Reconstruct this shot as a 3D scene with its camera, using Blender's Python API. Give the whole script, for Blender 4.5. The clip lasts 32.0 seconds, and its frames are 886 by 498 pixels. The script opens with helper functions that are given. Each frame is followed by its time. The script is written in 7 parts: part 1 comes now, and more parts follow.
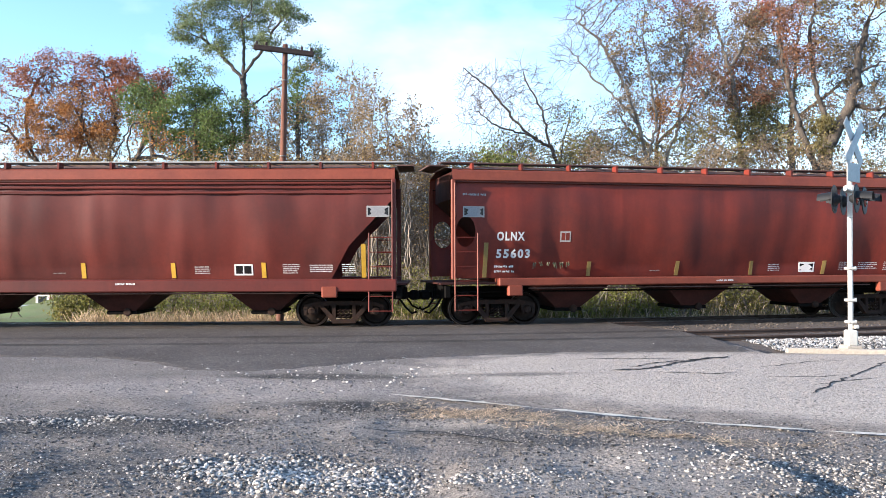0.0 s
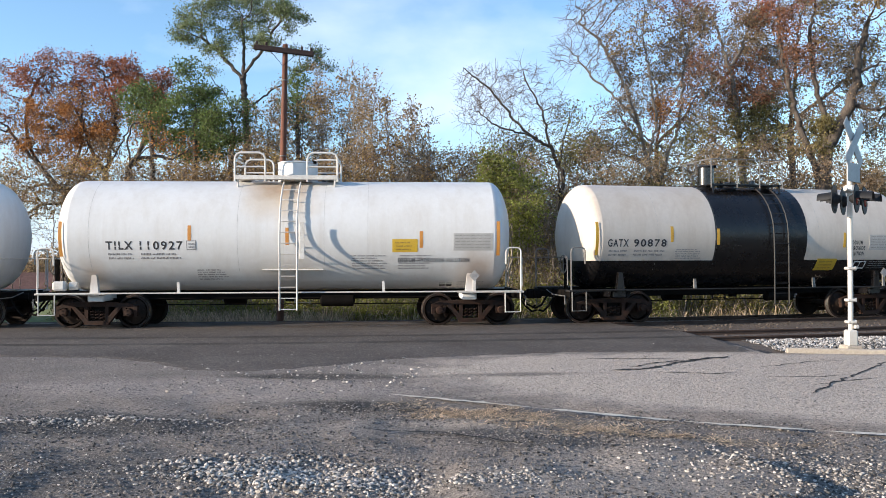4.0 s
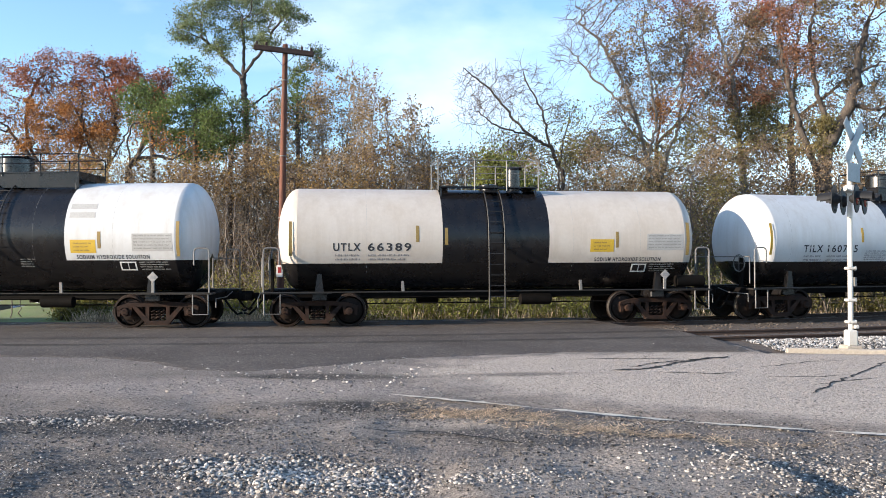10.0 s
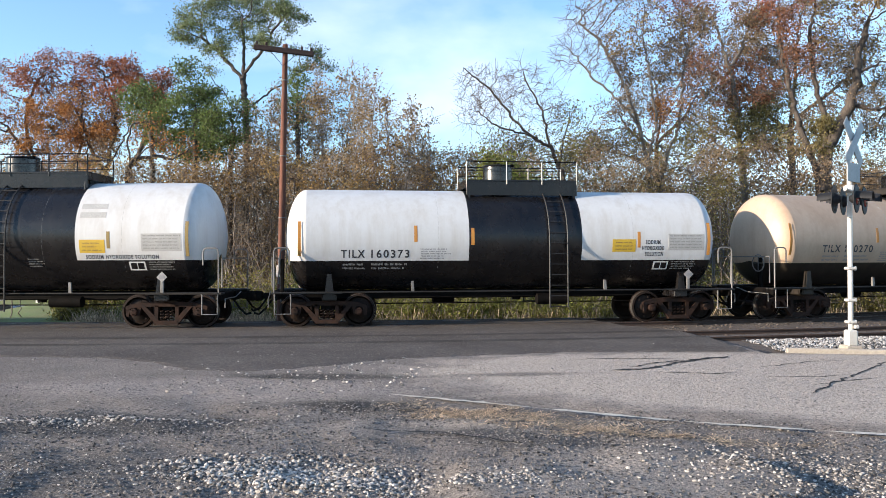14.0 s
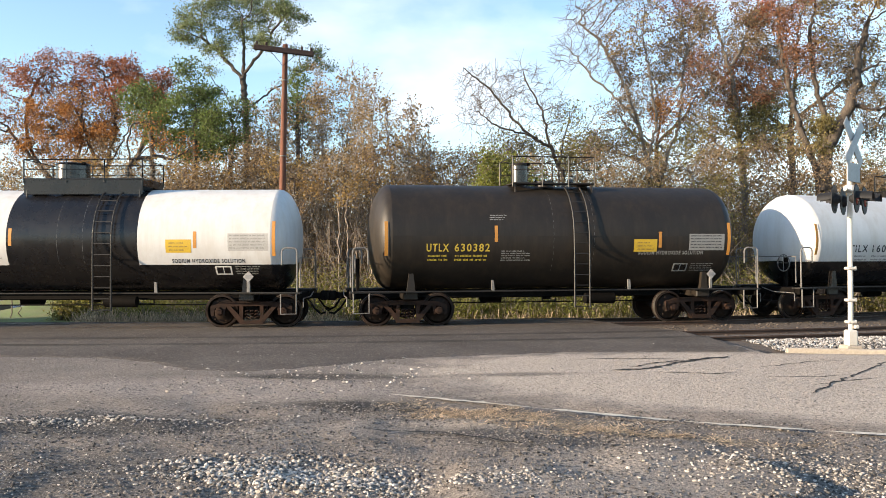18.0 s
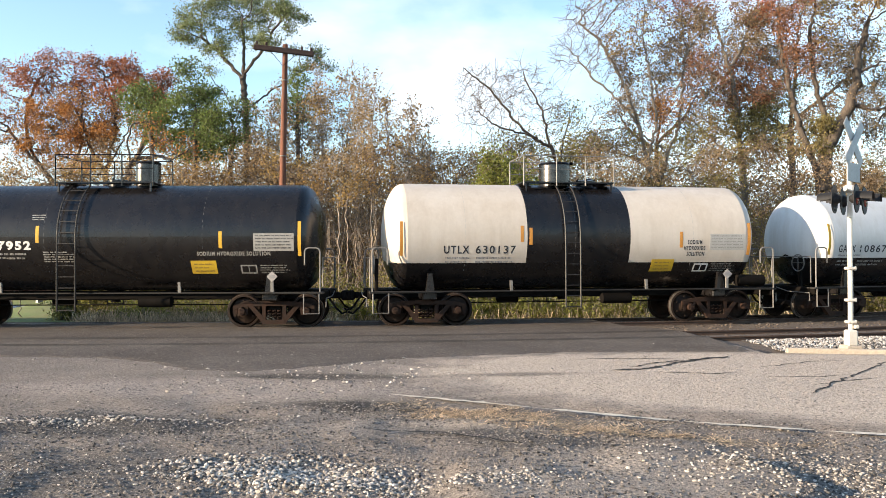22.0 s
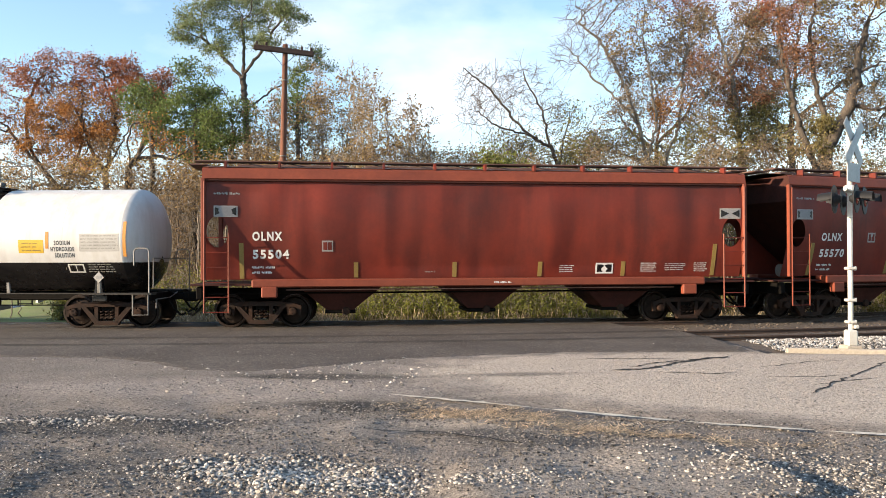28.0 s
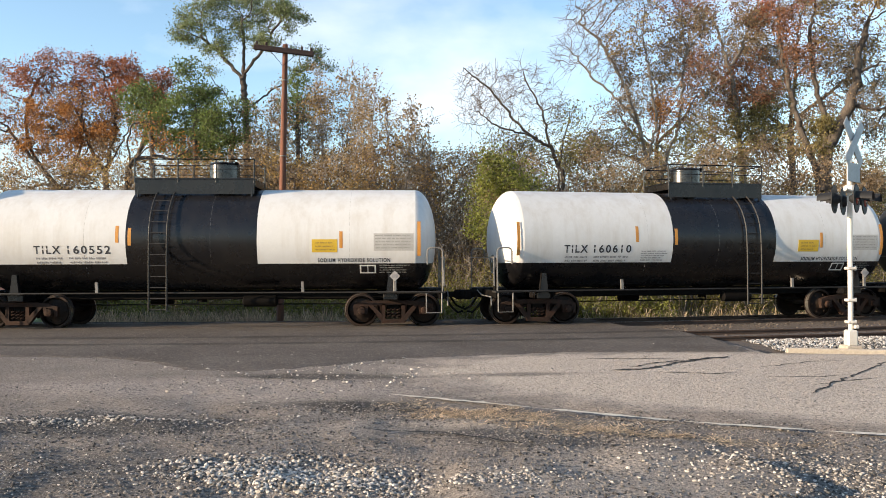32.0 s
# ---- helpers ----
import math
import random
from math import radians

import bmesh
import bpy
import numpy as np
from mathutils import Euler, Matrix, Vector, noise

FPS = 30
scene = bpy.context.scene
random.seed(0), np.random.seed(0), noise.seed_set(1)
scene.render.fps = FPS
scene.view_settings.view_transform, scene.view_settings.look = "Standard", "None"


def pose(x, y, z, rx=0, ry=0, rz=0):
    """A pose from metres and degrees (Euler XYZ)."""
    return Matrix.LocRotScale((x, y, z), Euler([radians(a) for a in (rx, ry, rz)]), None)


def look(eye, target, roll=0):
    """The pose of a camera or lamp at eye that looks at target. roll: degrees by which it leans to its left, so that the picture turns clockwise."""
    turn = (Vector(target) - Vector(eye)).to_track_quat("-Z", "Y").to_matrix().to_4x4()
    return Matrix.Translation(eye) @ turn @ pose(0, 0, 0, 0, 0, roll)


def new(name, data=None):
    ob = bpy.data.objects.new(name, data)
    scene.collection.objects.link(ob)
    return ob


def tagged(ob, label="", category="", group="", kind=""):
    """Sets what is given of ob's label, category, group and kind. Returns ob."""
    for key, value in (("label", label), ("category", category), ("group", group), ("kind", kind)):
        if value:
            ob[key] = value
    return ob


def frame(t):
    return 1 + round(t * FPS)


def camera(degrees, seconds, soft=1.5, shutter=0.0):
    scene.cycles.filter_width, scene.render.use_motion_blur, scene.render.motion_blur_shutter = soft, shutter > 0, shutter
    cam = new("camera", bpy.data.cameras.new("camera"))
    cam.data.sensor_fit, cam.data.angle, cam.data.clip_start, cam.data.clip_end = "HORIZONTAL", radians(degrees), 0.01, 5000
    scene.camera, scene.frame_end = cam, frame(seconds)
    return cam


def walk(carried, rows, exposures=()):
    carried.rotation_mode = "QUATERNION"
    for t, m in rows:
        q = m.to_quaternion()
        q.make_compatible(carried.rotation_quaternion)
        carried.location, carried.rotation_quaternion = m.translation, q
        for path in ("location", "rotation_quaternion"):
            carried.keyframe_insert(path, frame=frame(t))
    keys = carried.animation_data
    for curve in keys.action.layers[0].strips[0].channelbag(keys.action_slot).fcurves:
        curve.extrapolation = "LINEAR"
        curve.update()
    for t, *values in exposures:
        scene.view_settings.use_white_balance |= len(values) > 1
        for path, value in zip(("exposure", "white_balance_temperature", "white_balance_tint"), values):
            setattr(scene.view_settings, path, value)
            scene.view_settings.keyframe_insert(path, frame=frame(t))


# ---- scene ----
cam = camera(58.5, 32.0, soft=0.75)
EYE = (0.0, 0.0, 1.94)
AIM = (0.0, 10.0, 1.94 + 10 * math.tan(0.0111))
walk(cam, [(0.0, look(EYE, AIM, -0.17)), (32.0, look(EYE, AIM, -0.17))],
     [(0.0, 1.54, 5680, 10), (1.0, 1.57, 5680, 10), (2.0, 1.39, 5900, 10), (3.0, 0.91, 5880, 10), (6.0, 1.15, 5930, 10), (8.0, 1.40, 5930, 10), (9.0, 1.22, 5930, 10), (10.0, 1.19, 5930, 10), (13.0, 1.07, 5880, 10), (14.5, 1.11, 5930, 10), (17.0, 1.19, 6700, 10), (18.0, 1.29, 6800, 10), (19.0, 1.35, 6850, 10), (20.0, 1.23, 6850, 10), (22.0, 1.41, 6850, 10), (23.0, 1.22, 6850, 10), (24.0, 1.18, 6850, 10), (25.0, 1.09, 6850, 10), (28.0, 1.31, 6850, 10), (29.0, 1.44, 6900, 10), (30.0, 1.53, 6900, 10), (31.0, 1.44, 6800, 10), (32.0, 1.12, 6800, 10)])

# ---- light ----
SUN_AZ, SUN_EL = 249.5, 12.4   # degrees: direction towards the sun, clockwise from +y, and its height
world = bpy.data.worlds.new("sky")
scene.world = world
world.use_nodes = True
wn, wl = world.node_tree.nodes, world.node_tree.links
wn.clear()
w_out, w_bg = wn.new("ShaderNodeOutputWorld"), wn.new("ShaderNodeBackground")
w_sky = wn.new("ShaderNodeTexSky")
w_sky.sky_type, w_sky.sun_disc = "NISHITA", False
w_sky.sun_elevation, w_sky.sun_rotation = radians(SUN_EL), radians(SUN_AZ)
w_sky.air_density, w_sky.dust_density, w_sky.ozone_density = 1.0, 0.2, 2.1
w_co, w_map, w_noise, w_mix = wn.new("ShaderNodeTexCoord"), wn.new("ShaderNodeMapping"), wn.new("ShaderNodeTexNoise"), wn.new("ShaderNodeMixRGB")
w_map.inputs["Scale"].default_value = (1.0, 1.0, 2.2)
w_noise.inputs["Scale"].default_value, w_noise.inputs["Detail"].default_value, w_noise.inputs["Roughness"].default_value = 3.4, 6.0, 0.5
w_far, w_fall, w_sum, w_cut = wn.new("ShaderNodeVectorMath"), wn.new("ShaderNodeMapRange"), wn.new("ShaderNodeMath"), wn.new("ShaderNodeMapRange")
w_far.operation = "DISTANCE"
w_far.inputs[1].default_value = Vector((0.10, 1.0, 0.22)).normalized()   # the bright cloud bank
w_fall.inputs["From Min"].default_value, w_fall.inputs["From Max"].default_value = 0.02, 0.42
w_fall.inputs["To Min"].default_value, w_fall.inputs["To Max"].default_value = 0.13, 0.0
w_sum.operation = "ADD"
w_cut.inputs["From Min"].default_value, w_cut.inputs["From Max"].default_value = 0.56, 1.02
w_mix.inputs[2].default_value = (4.2, 4.4, 4.8, 1)
wl.new(w_co.outputs["Generated"], w_map.inputs["Vector"])
wl.new(w_map.outputs["Vector"], w_noise.inputs["Vector"])
wl.new(w_co.outputs["Generated"], w_far.inputs[0])
wl.new(w_far.outputs["Value"], w_fall.inputs["Value"])
wl.new(w_noise.outputs["Fac"], w_sum.inputs[0])
wl.new(w_fall.outputs["Result"], w_sum.inputs[1])
wl.new(w_sum.outputs[0], w_cut.inputs["Value"])
wl.new(w_cut.outputs["Result"], w_mix.inputs["Fac"])
wl.new(w_sky.outputs["Color"], w_mix.inputs[1])
w_sep, w_low, w_haze = wn.new("ShaderNodeSeparateXYZ"), wn.new("ShaderNodeMapRange"), wn.new("ShaderNodeMixRGB")   # bluish haze towards the horizon
wl.new(w_co.outputs["Generated"], w_sep.inputs[0])
wl.new(w_sep.outputs["Z"], w_low.inputs["Value"])
w_low.inputs["From Min"].default_value, w_low.inputs["From Max"].default_value = 0.02, 0.17
w_low.inputs["To Min"].default_value, w_low.inputs["To Max"].default_value = 0.75, 0.0
w_haze.inputs[2].default_value = (2.8, 3.3, 3.95, 1)
wl.new(w_low.outputs["Result"], w_haze.inputs["Fac"])
wl.new(w_mix.outputs["Color"], w_haze.inputs[1])
wl.new(w_haze.outputs["Color"], w_bg.inputs["Color"])
wl.new(w_bg.outputs["Background"], w_out.inputs["Surface"])
w_bg.inputs["Strength"].default_value = 0.15
sun = new("sun", bpy.data.lights.new("sun", "SUN"))
sun.data.energy, sun.data.angle, sun.data.color = 4.9, radians(0.6), (1.0, 0.82, 0.61)
_sd = Vector((math.sin(radians(SUN_AZ)) * math.cos(radians(SUN_EL)), math.cos(radians(SUN_AZ)) * math.cos(radians(SUN_EL)), math.sin(radians(SUN_EL))))
sun.matrix_world = look(_sd * 60, (0, 0, 0))


# ---- materials ----
def material(name, base, rough=0.7, metal=0.0, second=None, scale=3.0, amount=0.5, grain=40.0, grain_amount=0.15, bump=0.0, bump_scale=60.0,
             streak=0.0, streak_colour=None, each=0.0, island=0.0, spec=0.5, stretch=(1, 1, 1), detail=5.0, leafy=0.0, streak_scale=1.0, fleck=None, depth=0.02, zones=()):
    """Two colours mixed by large noise, fine grain, upright streaks, bump and a little difference from piece to piece."""
    m = bpy.data.materials.new(name)
    m.use_nodes = True
    nt = m.node_tree
    n, l = nt.nodes, nt.links
    b = n["Principled BSDF"]
    b.inputs["Roughness"].default_value, b.inputs["Metallic"].default_value = rough, metal
    b.inputs["Specular IOR Level"].default_value = spec
    co = n.new("ShaderNodeTexCoord")
    mp = n.new("ShaderNodeMapping")
    mp.inputs["Scale"].default_value = stretch
    l.new(co.outputs["Object"], mp.inputs["Vector"])
    info = n.new("ShaderNodeObjectInfo")
    off = n.new("ShaderNodeVectorMath")
    off.operation = "ADD"
    sc = n.new("ShaderNodeMath")
    sc.operation = "MULTIPLY"
    sc.inputs[1].default_value = 37.0
    l.new(info.outputs["Random"], sc.inputs[0])
    l.new(mp.outputs["Vector"], off.inputs[0])
    l.new(sc.outputs[0], off.inputs[1])
    vec = off.outputs["Vector"]

    def noise_at(s, d=5.0, r=0.6):
        t = n.new("ShaderNodeTexNoise")
        t.inputs["Scale"].default_value, t.inputs["Detail"].default_value, t.inputs["Roughness"].default_value = s, d, r
        l.new(vec, t.inputs["Vector"])
        return t.outputs["Fac"]

    def ramp(src, a, z):
        r = n.new("ShaderNodeMapRange")
        r.inputs["From Min"].default_value, r.inputs["From Max"].default_value = a, z
        l.new(src, r.inputs["Value"])
        return r.outputs["Result"]

    def mix(f, c1, c2, kind="MIX"):
        x = n.new("ShaderNodeMixRGB")
        x.blend_type = kind
        for sock, val in ((0, f), (1, c1), (2, c2)):
            if isinstance(val, (int, float)):
                x.inputs[sock].default_value = val
            elif isinstance(val, tuple):
                x.inputs[sock].default_value = (*val[:3], 1)
            else:
                l.new(val, x.inputs[sock])
        return x.outputs["Color"]

    def times(src, k):
        x = n.new("ShaderNodeMath")
        x.operation = "MULTIPLY"
        l.new(src, x.inputs[0])
        x.inputs[1].default_value = k
        return x.outputs[0]

    col = mix(times(ramp(noise_at(scale, detail), 0.35, 0.68), amount), base, second or tuple(c * 0.7 for c in base))
    for cx, cy, rx, ry, turn, tint, soft, much in zones:      # worn or stained areas with ragged soft edges, on the ground or, where turn is None, on a side
        zm, ln, wob, tot = n.new("ShaderNodeMapping"), n.new("ShaderNodeVectorMath"), n.new("ShaderNodeTexNoise"), n.new("ShaderNodeMath")
        zm.vector_type = "TEXTURE"
        zm.inputs["Location"].default_value, zm.inputs["Rotation"].default_value, zm.inputs["Scale"].default_value = ((cx, cy, 0), (0, 0, radians(turn)), (rx, ry, 1e4)) if turn is not None else ((cx, 0, cy), (0, 0, 0), (rx, 1e4, ry))
        l.new(co.outputs["Object"], zm.inputs["Vector"])
        ln.operation = "LENGTH"
        l.new(zm.outputs["Vector"], ln.inputs[0])
        wob.inputs["Scale"].default_value, wob.inputs["Detail"].default_value, wob.inputs["Roughness"].default_value = 1.1, 7.0, 0.62
        l.new(co.outputs["Object"], wob.inputs["Vector"])
        tot.operation = "MULTIPLY_ADD"
        l.new(wob.outputs["Fac"], tot.inputs[0])
        tot.inputs[1].default_value = 0.8 / max(0.6, min(rx, ry)) ** 0.5
        l.new(ln.outputs["Value"], tot.inputs[2])
        shift = tot.inputs[1].default_value * 0.5
        col = mix(times(ramp(tot.outputs[0], 1.0 + shift, 1.0 + shift - soft), much), col, tint)
    if grain_amount:
        g = ramp(noise_at(grain, 3.0, 0.7), 0.2, 0.8)
        dark = tuple(c * (1 - grain_amount * 1.6) for c in (1, 1, 1))
        light = tuple(c * (1 + grain_amount) for c in (1, 1, 1))
        col = mix(1.0, col, mix(g, dark, light), "MULTIPLY")
    if fleck:        # pale chips and dark pits
        size, tint, dark_tint = fleck
        col = mix(times(ramp(noise_at(size, 2.0, 0.6), 0.60, 0.66), 0.75), col, tint)
        col = mix(times(ramp(noise_at(size * 0.83, 2.0, 0.6), 0.42, 0.36), 0.75), col, dark_tint)
    if streak:
        mp2 = n.new("ShaderNodeMapping")
        mp2.inputs["Scale"].default_value = (2.2 * streak_scale, 2.2 * streak_scale, 0.16 * streak_scale)
        l.new(off.outputs["Vector"], mp2.inputs["Vector"])
        t = n.new("ShaderNodeTexNoise")
        t.inputs["Scale"].default_value, t.inputs["Detail"].default_value, t.inputs["Roughness"].default_value = 2.0, 6.0, 0.65
        l.new(mp2.outputs["Vector"], t.inputs["Vector"])
        col = mix(times(ramp(t.outputs["Fac"], 0.45, 0.78), streak), col, streak_colour or tuple(c * 0.5 for c in base))
    if each or island:
        src = info.outputs["Random"]
        if island:
            geo = n.new("ShaderNodeNewGeometry")
            src = geo.outputs["Random Per Island"]
        k = each or island
        col = mix(1.0, col, mix(src, (1 - k, 1 - k, 1 - k), (1 + k, 1 + k, 1 + k)), "MULTIPLY")
    l.new(col, b.inputs["Base Color"])
    if leafy:        # thin leaves let light through
        tr, ms = n.new("ShaderNodeBsdfTranslucent"), n.new("ShaderNodeMixShader")
        ms.inputs["Fac"].default_value = leafy
        l.new(mix(1.0, col, (1.5, 1.45, 1.2), "MULTIPLY"), tr.inputs["Color"])
        l.new(b.outputs["BSDF"], ms.inputs[1])
        l.new(tr.outputs["BSDF"], ms.inputs[2])
        l.new(ms.outputs["Shader"], n["Material Output"].inputs["Surface"])
    rr = n.new("ShaderNodeMapRange")
    rr.inputs["To Min"].default_value, rr.inputs["To Max"].default_value = max(0.05, rough - 0.12), min(1.0, rough + 0.12)
    l.new(noise_at(scale * 3.1, 4.0), rr.inputs["Value"])
    l.new(rr.outputs["Result"], b.inputs["Roughness"])
    if bump:
        bp = n.new("ShaderNodeBump")
        bp.inputs["Strength"].default_value, bp.inputs["Distance"].default_value = min(1.0, bump), depth
        l.new(noise_at(bump_scale, 6.0, 0.7), bp.inputs["Height"])
        l.new(bp.outputs["Normal"], b.inputs["Normal"])
    return m


M_WHITE = material("white_tank_paint", (0.62, 0.61, 0.595), 0.42, second=(0.55, 0.525, 0.49), scale=0.7, amount=0.5, grain=9, grain_amount=0.03, streak=0.42, streak_colour=(0.37, 0.305, 0.23), bump=0.04, bump_scale=5, streak_scale=0.7)
M_STAINED = material("rust_stained_white_paint", (0.66, 0.65, 0.635), 0.42, second=(0.58, 0.555, 0.52), scale=0.7, amount=0.5, grain=9, grain_amount=0.03, streak=0.30, streak_colour=(0.42, 0.36, 0.29), bump=0.04, bump_scale=5, streak_scale=0.7,
                     zones=((-0.1, 3.6, 1.5, 0.75, None, (0.50, 0.39, 0.26), 0.9, 0.75), (-0.2, 3.9, 1.1, 0.40, None, (0.33, 0.20, 0.10), 0.8, 0.7), (0.1, 1.5, 1.3, 0.5, None, (0.42, 0.34, 0.26), 0.8, 0.5), (5.4, 1.6, 0.7, 0.7, None, (0.34, 0.21, 0.12), 0.8, 0.6), (-5.2, 1.5, 0.5, 0.6, None, (0.38, 0.25, 0.14), 0.8, 0.5)))
M_CREAM = material("dusty_cream_paint", (0.50, 0.37, 0.26), 0.5, second=(0.43, 0.295, 0.19), scale=0.8, amount=0.7, grain=9, grain_amount=0.05, streak=0.4, streak_colour=(0.29, 0.185, 0.11), bump=0.04, bump_scale=5, streak_scale=0.7)
M_PALE = material("dusty_white_paint", (0.57, 0.51, 0.445), 0.46, second=(0.49, 0.415, 0.335), scale=0.8, amount=0.6, grain=9, grain_amount=0.04, streak=0.35, streak_colour=(0.33, 0.25, 0.18), bump=0.04, bump_scale=5, streak_scale=0.7)
M_BLACK = material("black_tank_paint", (0.006, 0.006, 0.0075), 0.28, second=(0.015, 0.013, 0.012), scale=0.9, amount=0.8, grain=12, grain_amount=0.12, streak=0.5, streak_colour=(0.022, 0.018, 0.015), bump=0.05, bump_scale=5, spec=0.42)
M_DARK = material("dark_grey_tank_paint", (0.016, 0.0175, 0.020), 0.42, second=(0.024, 0.0235, 0.022), scale=0.8, amount=0.8, grain=12, grain_amount=0.1, streak=0.5, streak_colour=(0.042, 0.037, 0.031), bump=0.05, bump_scale=5, spec=0.4)
M_SOOT = material("brownish_black_tank_paint", (0.016, 0.0128, 0.0098), 0.5, second=(0.023, 0.0175, 0.0125), scale=0.8, amount=0.8, grain=12, grain_amount=0.1, streak=0.6, streak_colour=(0.048, 0.034, 0.022), bump=0.05, bump_scale=5, spec=0.35)
M_RED = material("oxide_red_paint", (0.205, 0.031, 0.018), 0.5, second=(0.085, 0.021, 0.016), scale=0.45, amount=0.9, grain=10, grain_amount=0.08, streak=0.62, streak_colour=(0.048, 0.015, 0.013), bump=0.05, bump_scale=6, spec=0.25, streak_scale=0.38)
M_OXIDE = material("maroon_oxide_paint", (0.150, 0.028, 0.019), 0.5, second=(0.080, 0.020, 0.016), scale=0.45, amount=0.9, grain=10, grain_amount=0.08, streak=0.5, streak_colour=(0.045, 0.015, 0.013), bump=0.05, bump_scale=6, spec=0.25, streak_scale=0.38)
M_REDLIGHT = material("faded_red_paint", (0.235, 0.056, 0.029), 0.52, second=(0.15, 0.038, 0.023), scale=1.0, amount=0.8, grain=10, grain_amount=0.1, bump=0.05, bump_scale=8, spec=0.25)
# darker copy of the red: grime plus painted-in shade for ends and bays
M_REDDARK = material("grimy_shaded_red_paint", (0.066, 0.020, 0.015), 0.7, second=(0.030, 0.012, 0.010), scale=1.5, amount=0.8, grain=14, grain_amount=0.2, spec=0.2)
M_BORDER = material("grey_emblem_border", (0.33, 0.31, 0.29), 0.6)
M_ROOF = material("weathered_roof_steel", (0.15, 0.085, 0.066), 0.65, second=(0.085, 0.042, 0.033), scale=2, amount=0.8, grain=14, grain_amount=0.2, spec=0.25)
M_STEEL = material("grimy_frame_steel", (0.005, 0.0046, 0.0042), 0.75, second=(0.011, 0.0085, 0.007), scale=3, amount=0.7, grain=20, grain_amount=0.2, bump=0.1, bump_scale=25, spec=0.06)
M_RUST = material("rusty_cast_steel", (0.044, 0.022, 0.014), 0.85, second=(0.018, 0.013, 0.011), scale=4, amount=0.95, grain=25, grain_amount=0.25, bump=0.2, bump_scale=30, spec=0.2)
M_WHEEL = material("dark_wheel_steel", (0.018, 0.014, 0.012), 0.65, second=(0.060, 0.034, 0.022), scale=4, amount=0.5, grain=20, grain_amount=0.2, spec=0.12)
M_TREAD = material("polished_tread_steel", (0.40, 0.37, 0.34), 0.3, 0.9, second=(0.25, 0.22, 0.2), scale=8, amount=0.6)
M_CHROME = material("bare_valve_steel", (0.085, 0.08, 0.075), 0.26, 0.9, second=(0.05, 0.047, 0.045), scale=5, amount=0.6)
M_RAILW = material("white_handrail_paint", (0.66, 0.63, 0.58), 0.5, second=(0.42, 0.36, 0.30), scale=6, amount=0.5)
M_GREYP = material("grey_handrail_paint", (0.20, 0.19, 0.175), 0.55, second=(0.075, 0.065, 0.058), scale=6, amount=0.6)
M_LADDER = material("grimy_ladder_steel", (0.022, 0.019, 0.016), 0.6, second=(0.016, 0.013, 0.011), scale=6, amount=0.6)
M_YEL = material("yellow_reflector_strip", (0.62, 0.36, 0.03), 0.5, second=(0.5, 0.27, 0.03), scale=4, amount=0.6)
M_ORA = material("orange_reflector_strip", (0.56, 0.24, 0.04), 0.5, second=(0.42, 0.19, 0.04), scale=4, amount=0.6)
M_OCHRE = material("faded_ochre_strip", (0.24, 0.165, 0.05), 0.6, second=(0.30, 0.19, 0.04), scale=4, amount=0.6)
M_PANEL = material("yellow_warning_panel", (0.60, 0.39, 0.03), 0.5, second=(0.5, 0.31, 0.04), scale=5, amount=0.5)
M_TBLACK = material("black_stencil", (0.03, 0.03, 0.035), 0.6, grain_amount=0.1)
M_TGREY = material("grey_stencil", (0.26, 0.25, 0.25), 0.6, grain_amount=0.2)
M_TWHITE = material("white_stencil", (0.72, 0.70, 0.66), 0.6, grain_amount=0.1)
M_TYEL = material("yellow_stencil", (0.60, 0.42, 0.05), 0.6, grain_amount=0.1)
M_TFAINT = material("faint_white_stencil", (0.30, 0.29, 0.27), 0.6, grain_amount=0.2)
M_SEAM = material("grey_weld_seam", (0.46, 0.44, 0.41), 0.6)
M_SEAMD = material("dark_weld_seam", (0.12, 0.115, 0.11), 0.5)
M_GRAFF = material("faded_green_paint_scrawl", (0.10, 0.09, 0.045), 0.6)
LOT_ZONES = (      # centre, half sizes, turn, colour, softness, strength
    (9.6, 11.7, 11.0, 4.1, -13, (0.56, 0.465, 0.38), 0.14, 0.95),        # paler road
    (-3.2, 11.9, 4.6, 1.2, -4, (0.36, 0.305, 0.265), 0.5, 0.8),         # bleached middle of the lot
    (-0.2, 9.2, 2.8, 0.6, 6, (0.35, 0.30, 0.255), 0.6, 0.8),
    (-3.9, 9.45, 2.2, 0.75, 3, (0.098, 0.089, 0.081), 0.4, 0.95),       # dark loose grit
    (-4.4, 7.2, 3.0, 1.3, 0, (0.130, 0.117, 0.106), 0.5, 0.9),
    (-1.25, 10.5, 1.0, 0.5, -10, (0.075, 0.066, 0.058), 0.5, 0.95),
    (1.0, 8.35, 2.3, 0.5, -28, (0.125, 0.111, 0.10), 0.5, 0.9),
    (3.6, 7.2, 1.8, 1.0, -20, (0.20, 0.177, 0.157), 0.5, 0.85),
    (1.5, 6.75, 1.8, 1.2, 0, (0.33, 0.285, 0.245), 0.5, 0.9),           # raised tongue of old asphalt
    (-2.0, 13.0, 2.0, 0.36, -4, (0.10, 0.086, 0.074), 0.5, 0.9),
    (1.2, 13.1, 1.6, 0.28, 6, (0.21, 0.178, 0.15), 0.6, 0.8),
)
M_ASPH = material("worn_grey_asphalt", (0.285, 0.240, 0.205), 0.92, second=(0.185, 0.158, 0.137), scale=0.6, amount=0.95, grain=34, grain_amount=0.42, bump=1.0, bump_scale=18, spec=0.15, fleck=(26, (0.40, 0.35, 0.30), (0.05, 0.046, 0.043)), depth=0.03, zones=LOT_ZONES)
